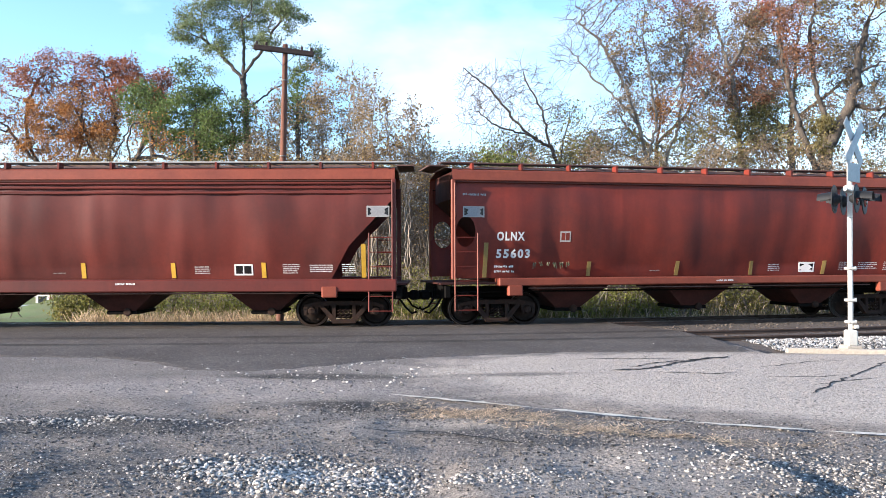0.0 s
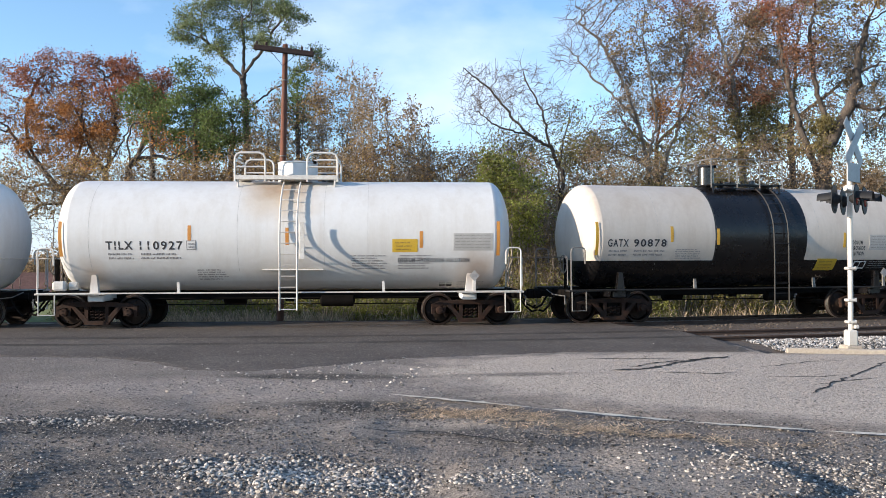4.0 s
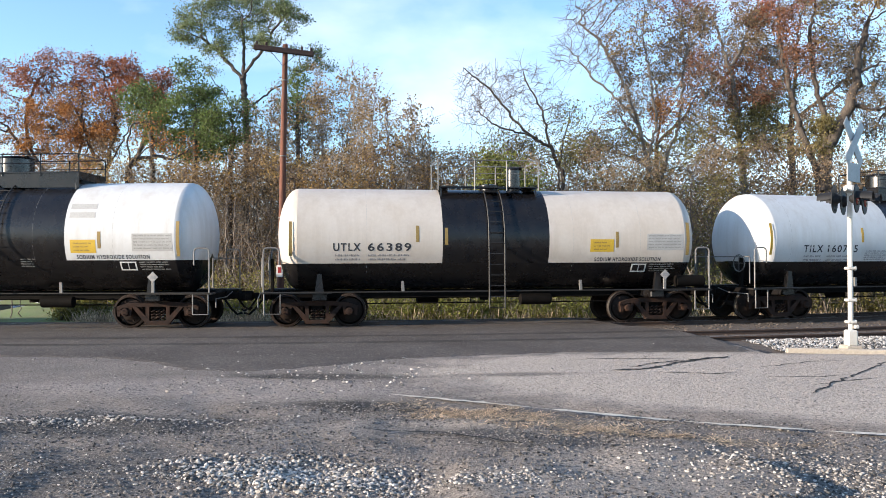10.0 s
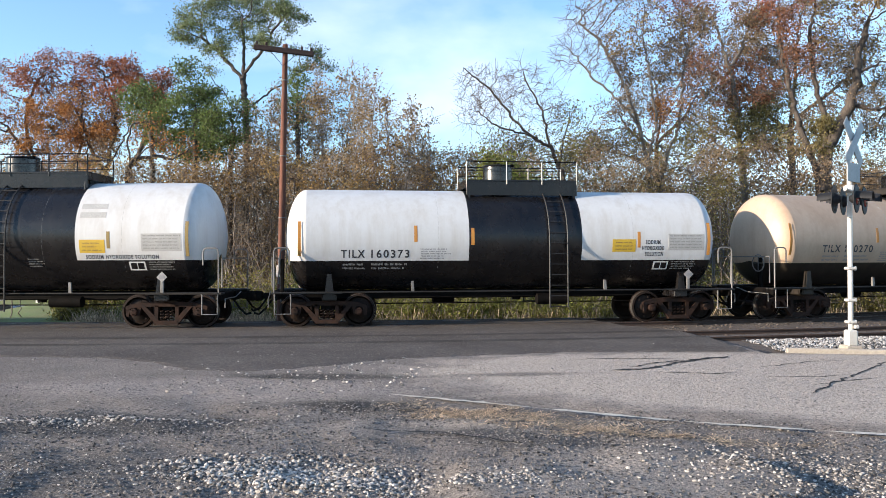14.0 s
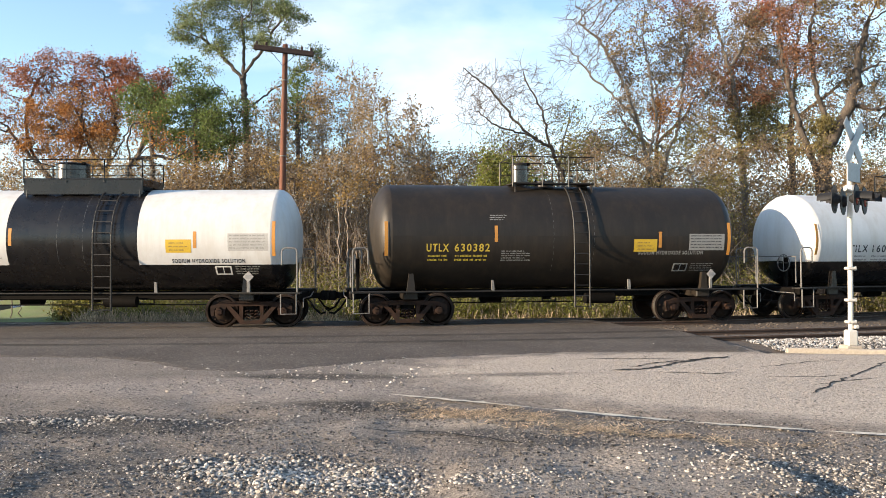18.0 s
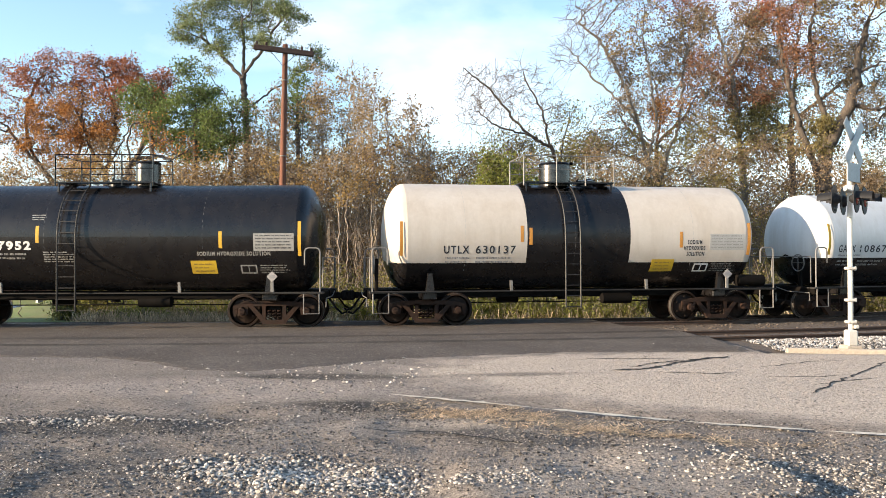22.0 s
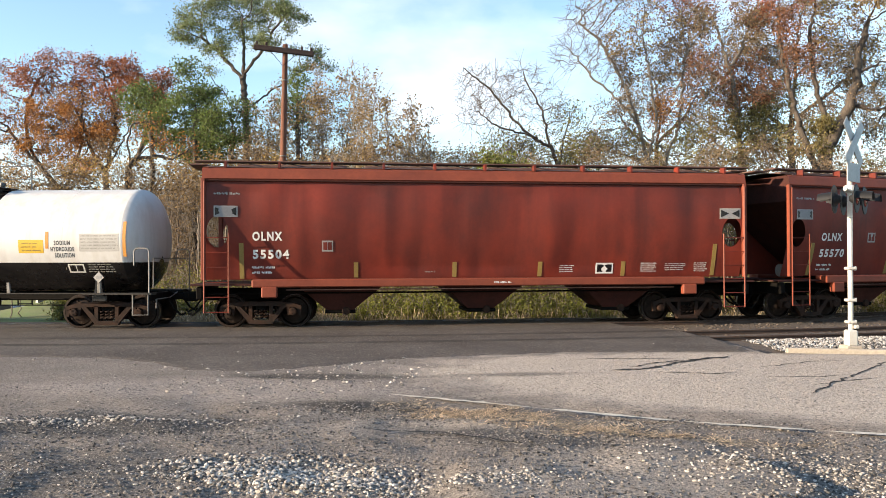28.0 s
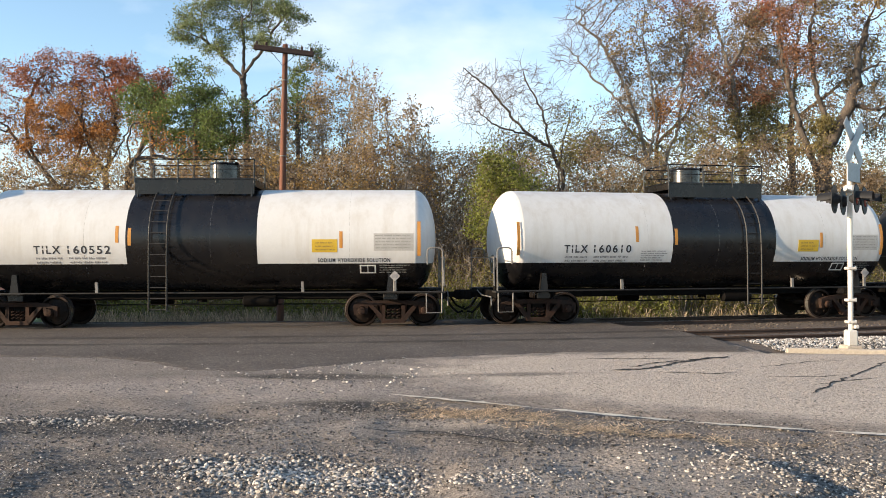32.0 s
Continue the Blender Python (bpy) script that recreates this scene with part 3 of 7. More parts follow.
# sleepers and tie plates where they lie open
_tie = Shape().box((0, 0, 0), (0.23, 2.6, 0.18), 0.015).mesh("tie")
_tp = Shape().box((0, 0, 0), (0.18, 0.36, 0.03), 0.006)
for _o in (-0.13, 0.13):
    for _q in (-0.05, 0.05):
        _tp.box((_q, _o, 0.025), (0.035, 0.035, 0.05), 0.005)
_tp = _tp.mesh("tie_plate")
for _c in (0.0, 4.565):
    bed = tagged(new("sleeper_row"), "creosoted timber sleepers under a track", "sleepers", "", "structure")
    for i in range(64):
        p, th = on_track(6.2 + i * 0.52, _c, -0.235)
        part("tie", _tie, M_TIE, bed, m=Matrix.Translation(p) @ Matrix.Rotation(th, 4, "Z"))
        if i < 30:
            for o in (-0.745, 0.745):
                p2, _ = on_track(6.2 + i * 0.52, _c + o, -0.148)
                part("tie_plate", _tp, M_RAIL, bed, m=Matrix.Translation(p2) @ Matrix.Rotation(th, 4, "Z"))


# ---- loose stones ----
def pebble_field(name, count, place, size, mat, label, seed, flat=0.6):
    """Many loose stones in one mesh; place(rng) gives x, y, z."""
    rng = np.random.RandomState(seed)
    bm = bmesh.new()
    bmesh.ops.create_icosphere(bm, subdivisions=1, radius=1.0)
    base = np.array([v.co[:] for v in bm.verts])
    faces = np.array([[v.index for v in f.verts] for f in bm.faces])
    bm.free()
    nv = len(base)
    pts = np.array([place(rng) for _ in range(count)])
    sz = size[0] + (size[1] - size[0]) * rng.rand(count) ** 2.2
    V = np.empty((count, nv, 3))
    for i in range(count):
        a = rng.rand() * 6.283
        b = base * (0.75 + 0.5 * rng.rand(nv, 1)) * np.array([1.0, 0.6 + 0.4 * rng.rand(), flat * (0.7 + 0.5 * rng.rand())]) * sz[i]
        V[i, :, 0] = b[:, 0] * math.cos(a) - b[:, 1] * math.sin(a) + pts[i, 0]
        V[i, :, 1] = b[:, 0] * math.sin(a) + b[:, 1] * math.cos(a) + pts[i, 1]
        V[i, :, 2] = b[:, 2] + pts[i, 2] + sz[i] * 0.25
    F = (faces[None] + (np.arange(count) * nv)[:, None, None]).reshape(-1, 3)
    me = bpy.data.meshes.new(name)
    me.from_pydata(V.reshape(-1, 3).tolist(), [], F.tolist())
    return tagged(part(name, me, mat), label, "stones", "", "stuff")


def spread(cx, cy, rx, ry, ang=0.0):
    def f(rng):
        while True:
            u, v = rng.randn() * 0.5, rng.randn() * 0.5
            if u * u + v * v < 1.6:
                break
        c, s = math.cos(ang), math.sin(ang)
        x, y = cx + u * rx * c - v * ry * s, cy + u * rx * s + v * ry * c
        return x, y, lot_z(x, y)
    return f


def anywhere(x0, x1, y0, y1, dens=None):
    def f(rng):
        while True:
            x, y = x0 + (x1 - x0) * rng.rand(), y0 + (y1 - y0) * rng.rand()
            if noise.noise(Vector((x * 0.7, y * 0.9, 1.7))) + 0.35 * rng.randn() > (0.0 if dens is None else dens):
                return x, y, lot_z(x, y)
    return f


pebble_field("gravel", 3600, spread(-1.45, 7.2, 1.25, 0.62, -0.15), (0.006, 0.030), M_STONE, "loose pale gravel over broken asphalt", 1)
pebble_field("gravel", 900, spread(-4.6, 9.6, 2.6, 0.22, 0.05), (0.007, 0.028), M_STONE, "line of loose pale gravel", 2)
pebble_field("gravel", 900, spread(-3.5, 7.6, 2.2, 1.5), (0.004, 0.016), M_STONE, "scattered pale gravel", 3)
pebble_field("gravel", 900, spread(0.1, 6.7, 1.3, 0.28, 0.1), (0.006, 0.022), M_STONE, "drift of loose pale gravel", 14)
pebble_field("gravel", 1900, spread(3.3, 7.0, 1.7, 0.9, -0.3), (0.006, 0.022), M_STONE, "loose pale gravel beside the broken asphalt", 4)
pebble_field("gravel", 22000, anywhere(-6.5, 6.5, 5.6, 10.4, -0.05), (0.006, 0.020), M_STONED, "dark crumbled asphalt and grit", 5)
pebble_field("gravel", 3200, anywhere(-6.5, 6.5, 5.6, 11.0, 0.1), (0.004, 0.013), M_STONE, "fine pale grit", 6)
pebble_field("gravel", 330, spread(-1.6, 13.2, 3.6, 1.9, -0.1), (0.010, 0.036), M_STONE, "stray white stones on the road", 7)
pebble_field("gravel", 110, anywhere(-8, 5.5, 15.0, 18.6, 0.0), (0.018, 0.046), M_STONE, "stray white stones on the crossing", 8)
pebble_field("gravel", 700, anywhere(-7, 7, 10.0, 13.0, 0.15), (0.006, 0.022), M_STONED, "grit on the road", 10)
pebble_field("gravel", 1200, spread(1.8, 9.0, 3.4, 0.5, -0.5), (0.006, 0.022), M_STONED, "grit along the road edge", 9)


def ballast_place(rng):
    while True:
        s, n = 6.2 + rng.rand() * 8.0, 5.55 + rng.rand() * 2.1
        p, _ = on_track(s, n)
        if p.y > 16.15 - (p.x - 7) * 0.15 and p.x > 6.3 + 0.5 * rng.rand():
            return p.x, p.y, -0.085 - 0.09 * max(0.0, n - 6.3)


pebble_field("ballast", 7500, ballast_place, (0.018, 0.042), M_BALLAST, "pale grey ballast beside the track", 11, 0.75)


def between_place(rng):
    s, n = 5.8 + rng.rand() * 16.0, -1.6 + rng.rand() * 7.0
    p, _ = on_track(s, n)
    return p.x, p.y, -0.13


pebble_field("ballast", 4200, between_place, (0.02, 0.05), M_BED, "brown dirty ballast between the rails", 12, 0.75)

# kerb by the signal, road line, cracks
tagged(part("kerb", Shape().box((9.05, 15.95, 0.0), (4.0, 0.14, 0.12), 0.02, Matrix.Rotation(-0.22, 4, "Z")), M_CONC), "pale concrete kerb at the ballast's edge", "kerb", "", "structure")


def strip(name, pts, w, z, mat, label, seed, parent=None, jag=0.4):
    rng = random.Random(seed)
    fine = []
    for (xa, ya), (xb, yb) in zip(pts, pts[1:]):
        n = max(2, int(math.hypot(xb - xa, yb - ya) / 0.12))
        fine += [(xa + (xb - xa) * i / n, ya + (yb - ya) * i / n) for i in range(n)]
    fine.append(pts[-1])
    vs = []
    for i, (x, y) in enumerate(fine):
        a, b = fine[max(0, i - 1)], fine[min(len(fine) - 1, i + 1)]
        dx, dy = b[0] - a[0], b[1] - a[1]
        k = math.hypot(dx, dy) or 1
        e1, e2 = w / 2 * (1 + rng.uniform(-jag, jag)), w / 2 * (1 + rng.uniform(-jag, jag))
        taper = min(1.0, (i + 0.4) / 3, (len(fine) - i - 0.6) / 3)
        vs += [(x - dy / k * e1 * taper, y + dx / k * e1 * taper, z), (x + dy / k * e2 * taper, y - dx / k * e2 * taper, z)]
    return tagged(part(name, Shape().add(vs, [(2 * i, 2 * i + 1, 2 * i + 3, 2 * i + 2) for i in range(len(fine) - 1)]), mat, parent, smooth=0), label, "", "", "structure")


def wiggle(pts, amp, seed, step=0.35):
    rng = random.Random(seed)
    out = []
    for (xa, ya), (xb, yb) in zip(pts, pts[1:]):
        n = max(2, int(math.hypot(xb - xa, yb - ya) / step))
        out += [(xa + (xb - xa) * i / n + rng.uniform(-amp, amp), ya + (yb - ya) * i / n + rng.uniform(-amp, amp)) for i in range(n)]
    return out + [pts[-1]]


strip("road_line", [(-0.74, 11.19), (0.5, 10.55), (1.2, 10.15)], 0.09, 0.018, M_LINE, "worn white edge line on the road", 1, jag=0.7)
strip("road_line", [(1.25, 10.12), (2.78, 9.31)], 0.09, 0.018, M_LINE, "worn white edge line on the road", 2, jag=0.7)
strip("road_line", [(2.84, 9.28), (4.15, 8.78)], 0.08, 0.018, M_LINE, "worn white edge line on the road", 3, jag=0.7)
strip("road_line", [(4.2, 8.76), (6.5, 8.0)], 0.10, 0.018, M_LINE, "white edge line on the road", 4, jag=0.5)
for _i, (_p, _w) in enumerate([([(2.85, 13.51), (3.6, 13.75), (4.4, 14.6), (5.54, 15.37)], 0.11), ([(3.3, 13.9), (3.9, 14.5), (5.2, 15.1)], 0.05), ([(3.6, 13.3), (4.4, 13.1), (4.9, 13.15)], 0.035), ([(5.6, 11.9), (6.2, 12.3), (6.9, 12.6)], 0.03), ([(5.2, 11.2), (6.4, 12.6), (8.3, 14.7)], 0.035), ([(5.2, 12.7), (6.0, 12.75), (6.6, 12.9)], 0.03),
                               ([(-3.4, 12.95), (-2.2, 12.75), (-1.4, 12.4)], 0.03), ([(2.4, 15.0), (3.4, 15.1), (4.4, 15.0)], 0.04),
                               ([(-1.0, 9.0), (0.2, 8.7), (0.95, 8.15), (0.7, 7.7)], 0.04), ([(5.5, 13.8), (6.6, 14.5), (7.4, 14.7)], 0.03)]):
    strip("crack", wiggle(_p, 0.05, _i, 0.16), _w, 0.0175 if _p[0][1] > 9.2 and _p[0][0] > -3 else 0.012, M_CRACK, "dark open crack in the asphalt", 20 + _i, jag=0.8)

def straw(name, count, place, length, mat, label, seed, upright=0.15, wide=0.006):
    """Blades of grass in one mesh."""
    rng = np.random.RandomState(seed)
    vs, fs = [], []
    for i in range(count):
        x, y, z = place(rng)
        a, ln = rng.rand() * 6.283, length * (0.4 + 0.8 * rng.rand())
        up = upright * (0.3 + rng.rand())
        dx, dy = math.cos(a) * ln, math.sin(a) * ln
        wx, wy = -math.sin(a) * wide, math.cos(a) * wide
        k = len(vs)
        vs += [(x - wx, y - wy, z), (x + wx, y + wy, z), (x + dx * 0.6 + wx * 0.7, y + dy * 0.6 + wy * 0.7, z + ln * up * 0.9), (x + dx * 0.6 - wx * 0.7, y + dy * 0.6 - wy * 0.7, z + ln * up * 0.9), (x + dx, y + dy, z + ln * up)]
        fs += [(k, k + 1, k + 2, k + 3), (k + 3, k + 2, k + 4)]
    me = bpy.data.meshes.new(name)
    me.from_pydata(vs, [], fs)
    return tagged(part(name, me, mat), label, "grass", "", "stuff")


def tufts(f, n, r, seed, dz):
    """Places gathered round n tuft centres taken from f."""
    pick = np.random.RandomState(seed)
    centres = [f(pick) for _ in range(n)]

    def g(rng):
        x, y, _ = centres[int(rng.rand() * n)]
        x, y = x + rng.randn() * r, y + rng.randn() * r * 0.6
        return x, y, max(lot_z(x, y), 0.010 if inside(x, y, ROAD) else -1.0) + dz
    return g


straw("dry_grass", 1500, tufts(spread(0.3, 9.95, 1.1, 0.46, -0.45), 46, 0.13, 51, 0.012), 0.13, M_STRAW, "flattened dry grass on the road edge", 41, 0.14)
straw("dry_grass", 1500, tufts(spread(1.3, 9.25, 1.4, 0.42, -0.5), 46, 0.14, 52, 0.012), 0.13, M_STRAW, "flattened dry grass along the road line", 42, 0.14)
straw("dry_grass", 450, tufts(spread(2.7, 8.65, 1.0, 0.24, -0.42), 18, 0.10, 53, 0.012), 0.12, M_STRAW, "flattened dry grass along the road line", 43, 0.14)
# ---- rolling stock ----
WHEEL_R = 0.457


def arc_points(c, r, a0, a1, n):
    return [(c[0] + r * math.cos(radians(a0 + (a1 - a0) * i / n)), c[1] + r * math.sin(radians(a0 + (a1 - a0) * i / n))) for i in range(n + 1)]


def truck_meshes():
    """The shared pieces of a three-piece freight truck; x along the track, wheel base 1.78 m."""
    d = {}
    s = Shape()
    for y in (-0.715, 0.715):
        k = -1 if y < 0 else 1
        s.lathe([(y + k * 0.075, 0.40), (y + k * 0.07, 0.457), (y - k * 0.045, 0.465), (y - k * 0.065, 0.49), (y - k * 0.075, 0.47), (y - k * 0.075, 0.40), (y - k * 0.02, 0.36),
                 (y + k * 0.02, 0.22), (y + k * 0.07, 0.15), (y + k * 0.08, 0.07)], 28, caps=False)
        s.lathe([(y - k * 0.075, 0.40), (y + k * 0.05, 0.37)], 28, caps=False)
    s.tube([(0, -0.98, 0), (0, 0.98, 0)], 0.075, 10)
    for a in range(6):
        an = a * math.pi / 3
        for y in (-0.79, 0.79):
            s.box((0.29 * math.cos(an), y * 0.985, 0.29 * math.sin(an)), (0.045, 0.03, 0.045))
    d["wheelset"] = s.mesh("wheelset")
    s = Shape()
    for y in (-0.715, 0.715):
        k = -1 if y < 0 else 1
        s.lathe([(y + k * 0.078, 0.405), (y + k * 0.079, 0.452)], 28, caps=False)
        s.lathe([(y + k * 0.0715, 0.459), (y - k * 0.045, 0.467)], 28, caps=False)
    d["tread"] = s.mesh("tread")
    # cast side frame: arched top member, sloping tension member, columns and two pedestals
    s = Shape()
    top = [(-1.12, 0.50), (-1.12, 0.62), (-0.86, 0.70), (-0.45, 0.735), (0.45, 0.735), (0.86, 0.70), (1.12, 0.62), (1.12, 0.50), (0.92, 0.58), (0.40, 0.61), (-0.40, 0.61), (-0.92, 0.58)]
    s.prism(top, -0.07, 0.07)
    for k in (-1, 1):
        s.prism([(k * 0.70, 0.60), (k * 0.58, 0.62), (k * 0.22, 0.24), (k * 0.22, 0.13), (k * 0.32, 0.13)][::k], -0.075, 0.075)
        s.prism([(k * 0.23, 0.14), (k * 0.33, 0.14), (k * 0.33, 0.64), (k * 0.23, 0.64)][::k], -0.07, 0.07)
        s.prism([(k * 0.74, 0.36), (k * 0.70, 0.60), (k * 0.80, 0.62), (k * 0.80, 0.36)][::k], -0.06, 0.06)
        s.prism([(k * 1.04, 0.34), (k * 0.99, 0.60), (k * 1.13, 0.60), (k * 1.11, 0.34)][::k], -0.06, 0.06)
    s.prism([(-0.34, 0.11), (0.34, 0.11), (0.28, 0.22), (-0.28, 0.22)], -0.085, 0.085)
    d["side_frame"] = s.mesh("side_frame", 30)
    s = Shape()
    for k in (-1, 0, 1):
        pts = [(k * 0.135 + 0.062 * math.cos(i * 0.9), 0.03 * math.sin(i * 0.9) * 2, 0.24 + i * 0.0125) for i in range(22)]
        s.tube(pts, 0.017, 5)
    d["springs"] = s.mesh("springs")
    s = Shape()
    s.lathe([(-0.15, 0.05), (-0.14, 0.10), (-0.05, 0.115), (0.06, 0.12), (0.10, 0.10)], 14)
    for a in range(3):
        s.box((0.06 * math.cos(a * 2.1), -0.155, 0.06 * math.sin(a * 2.1)), (0.03, 0.025, 0.03))
    d["bearing"] = s.mesh("bearing")
    s = Shape()
    s.box((0, 0, 0.56), (0.36, 2.0, 0.22), 0.03)
    s.box((0, 0, 0.70), (0.5, 0.5, 0.10), 0.02)
    s.box((0.62, 0, 0.42), (0.10, 1.5, 0.14), 0.02).box((-0.62, 0, 0.42), (0.10, 1.5, 0.14), 0.02)
    d["bolster"] = s.mesh("bolster")
    d["brake_shoe"] = {(k, y): Shape().add(*shoe(k, y)).mesh("brake_shoe") for k in (-1, 1) for y in (-0.72, 0.72)}
    return d


def shoe(k, y):
    pts = [(k * (0.889 - 0.50 * math.cos(a)), y + o, 0.457 + 0.50 * math.sin(a)) for o in (-0.045, 0.045) for a in (-0.35, 0.0, 0.35)]
    pts += [(k * (0.889 - 0.56 * math.cos(a)), y + o, 0.457 + 0.56 * math.sin(a)) for o in (-0.045, 0.045) for a in (-0.35, 0.0, 0.35)]
    return pts, [(0, 1, 4, 3), (1, 2, 5, 4), (6, 9, 10, 7), (7, 10, 11, 8), (0, 3, 9, 6), (2, 8, 11, 5), (0, 6, 7, 1), (1, 7, 8, 2), (3, 4, 10, 9), (4, 5, 11, 10)]


TRUCK = truck_meshes()
WHEELSETS = []    # (wheelset, its car's centre, offset along the car)
CARS = []         # (car, centre)


def truck(car, centre, x):
    """A truck under a car, turned a little to follow the bend."""
    t = part("truck", TRUCK["bolster"], M_STEEL, car, "rusty cast-steel freight truck", pose(x, BEND * x * x / 2, 0, 0, 0, math.degrees(BEND * x)))
    for y in (-1.05, 1.05):
        part("side_frame", TRUCK["side_frame"], M_RUST, t, m=pose(0, y, 0))
        part("springs", TRUCK["springs"], M_RUST, t, m=pose(0, y, 0))
        for k in (-0.889, 0.889):
            part("bearing", TRUCK["bearing"], M_RUST, t, m=pose(k, y, WHEEL_R, 0, 0, 0 if y < 0 else 180))
    for me in TRUCK["brake_shoe"].values():
        part("brake_shoe", me, M_RUST, t)
    for k in (-0.889, 0.889):
        w = part("wheelset", TRUCK["wheelset"], M_WHEEL, t, m=pose(k, 0, WHEEL_R))
        w.data.materials[0] = M_WHEEL
        if len(w.data.materials) == 1:
            w.data.materials.append(M_TREAD)
            for p in w.data.polygons:
                c = p.center
                rad = math.hypot(c.x, c.z)
                if 0.452 < rad < 0.47 and abs(p.normal.y) < 0.4:
                    p.material_index = 1
        WHEELSETS.append((w, centre, x + k, k))


def coupler_mesh(reach):
    s = Shape()
    s.box((reach / 2, 0, 0), (reach, 0.16, 0.17), 0.03)
    s.box((reach - 0.05, 0.03, 0), (0.26, 0.30, 0.28), 0.05)
    s.box((reach + 0.06, -0.12, 0), (0.14, 0.10, 0.26), 0.03)
    s.tube([(reach - 0.3, 0.25, -0.05), (reach - 0.1, 0.27, -0.33), (reach + 0.08, 0.24, -0.42), (reach + 0.14, 0.2, -0.36)], 0.03, 6)
    return s


def lettering(text, x, z, size, mat, parent, surface, width=0.0, bold=0.0, label=""):
    """Text on a side; surface(z) gives the y of the side at height z. x is the left edge, z the base line."""
    cu = bpy.data.curves.new("lettering", "FONT")
    cu.body, cu.size, cu.offset, cu.resolution_u = text, size / 0.70, bold, 3
    cu.space_character = 1.25
    ob = bpy.data.objects.new("lettering", cu)
    scene.collection.objects.link(ob)
    dg = bpy.context.evaluated_depsgraph_get()
    dg.update()
    me = bpy.data.meshes.new_from_object(ob.evaluated_get(dg))
    bpy.data.objects.remove(ob)
    bpy.data.curves.remove(cu)
    xs = [v.co.x for v in me.vertices]
    lo, hi = min(xs), max(xs)
    k = (width / (hi - lo)) if width else 1.0
    for v in me.vertices:
        px, pz = x + (v.co.x - lo) * k, z + v.co.y
        v.co = (px, surface(pz, px) - 0.0035, pz)
    me.materials.clear()
    return tagged(part("lettering", me, mat, parent, label, smooth=0), kind="stuff")


def bars(rows, x0, x1, z, h, gap, mat, parent, surface, rng, name="small_print", ragged=0.3, label=""):
    """Unreadable small print: rows of words, each a run of narrow blocks."""
    s = Shape()
    for i in range(rows):
        x, zz = x0 + rng.random() * ragged * 0.15 * (x1 - x0), z - i * (h + gap)
        stop = x1 - rng.random() * ragged * (x1 - x0)
        left = rng.randint(3, 9)
        while x < stop:
            w = h * rng.uniform(0.38, 0.62)
            za, zb = zz - h * (0.22 if rng.random() < 0.3 else 0.0), zz - h * (0.78 if rng.random() < 0.2 else 1.0)
            s.add([(x, surface(za, x) - 0.0035, za), (x, surface(zb, x) - 0.0035, zb), (x + w, surface(zb, x + w) - 0.0035, zb), (x + w, surface(za, x + w) - 0.0035, za)], [(0, 1, 2, 3)])
            left -= 1
            x += w + h * 0.20
            if left <= 0:
                left = rng.randint(3, 9)
                x += h * 0.7
    return tagged(part(name, s, mat, parent, label, smooth=0), kind="stuff")


def plate(x0, x1, z0, z1, mat, parent, surface, name, proud=0.004, label="", n=4):
    """A thin panel that follows the side."""
    vs, fs = [], []
    for i in range(n + 1):
        z = z0 + (z1 - z0) * i / n
        y, y2 = surface(z, x0), surface(z, x1)
        vs += [(x0, y - proud, z), (x1, y2 - proud, z), (x0, y + 0.002, z), (x1, y2 + 0.002, z)]
    for i in range(n):
        a = i * 4
        fs += [(a, a + 1, a + 5, a + 4), (a, a + 4, a + 6, a + 2), (a + 1, a + 3, a + 7, a + 5)]
    fs += [(0, 2, 3, 1), (n * 4, n * 4 + 1, n * 4 + 3, n * 4 + 2)]
    return part(name, Shape().add(vs, fs), mat, parent, label, smooth=20)


def frame_plate(x0, x1, z0, z1, mat, inner, parent, surface, name="stencil_box", label=""):
    """A bordered panel with two dark or pale fields."""
    p = plate(x0, x1, z0, z1, mat, parent, surface, name, 0.004, label)
    w, h = x1 - x0, z1 - z0
    plate(x0 + 0.05 * w + 0.02, x0 + 0.47 * w, z0 + 0.15 * h, z1 - 0.15 * h, inner, p, surface, "field", 0.007, n=2)
    plate(x0 + 0.53 * w, x1 - 0.05 * w - 0.02, z0 + 0.15 * h, z1 - 0.15 * h, inner, p, surface, "field", 0.007, n=2)
    return p


def ring_patch(rings, line, upper, zc, n=40):
    """Part of a tank's skin, above or below the height `line`; rings are (x, radius)."""
    vs, fs = [], []
    for x, r in rings:
        k = max(-1.0, min(1.0, (line - zc) / max(r, 1e-4)))
        pl = math.asin(k)
        a0, a1 = (pl, math.pi - pl) if upper else (math.pi - pl, 2 * math.pi + pl)
        for i in range(n + 1):
            a = a0 + (a1 - a0) * i / n
            vs.append((x, -r * math.cos(a), zc + r * math.sin(a)))
    for j in range(len(rings) - 1):
        for i in range(n):
            p = j * (n + 1) + i
            fs.append((p, p + n + 1, p + n + 2, p + 1))
    return Shape().add(vs, fs)


def handrail_hoop(x0, x1, z0, z1, y, mat, parent, r=0.022):
    c = 0.10
    k = 1 if x1 > x0 else -1
    pts = [(x0, y, z0 + 0.62 * (z1 - z0)), (x0, y, z1 - c), (x0 + k * c * 0.3, y, z1 - c * 0.3), (x0 + k * c, y, z1), (x1 - k * c, y, z1), (x1 - k * c * 0.3, y, z1 - c * 0.3), (x1, y, z1 - c), (x1, y, z0)]
    return part("end_handrail", Shape().tube(pts, r, 6), mat, parent)


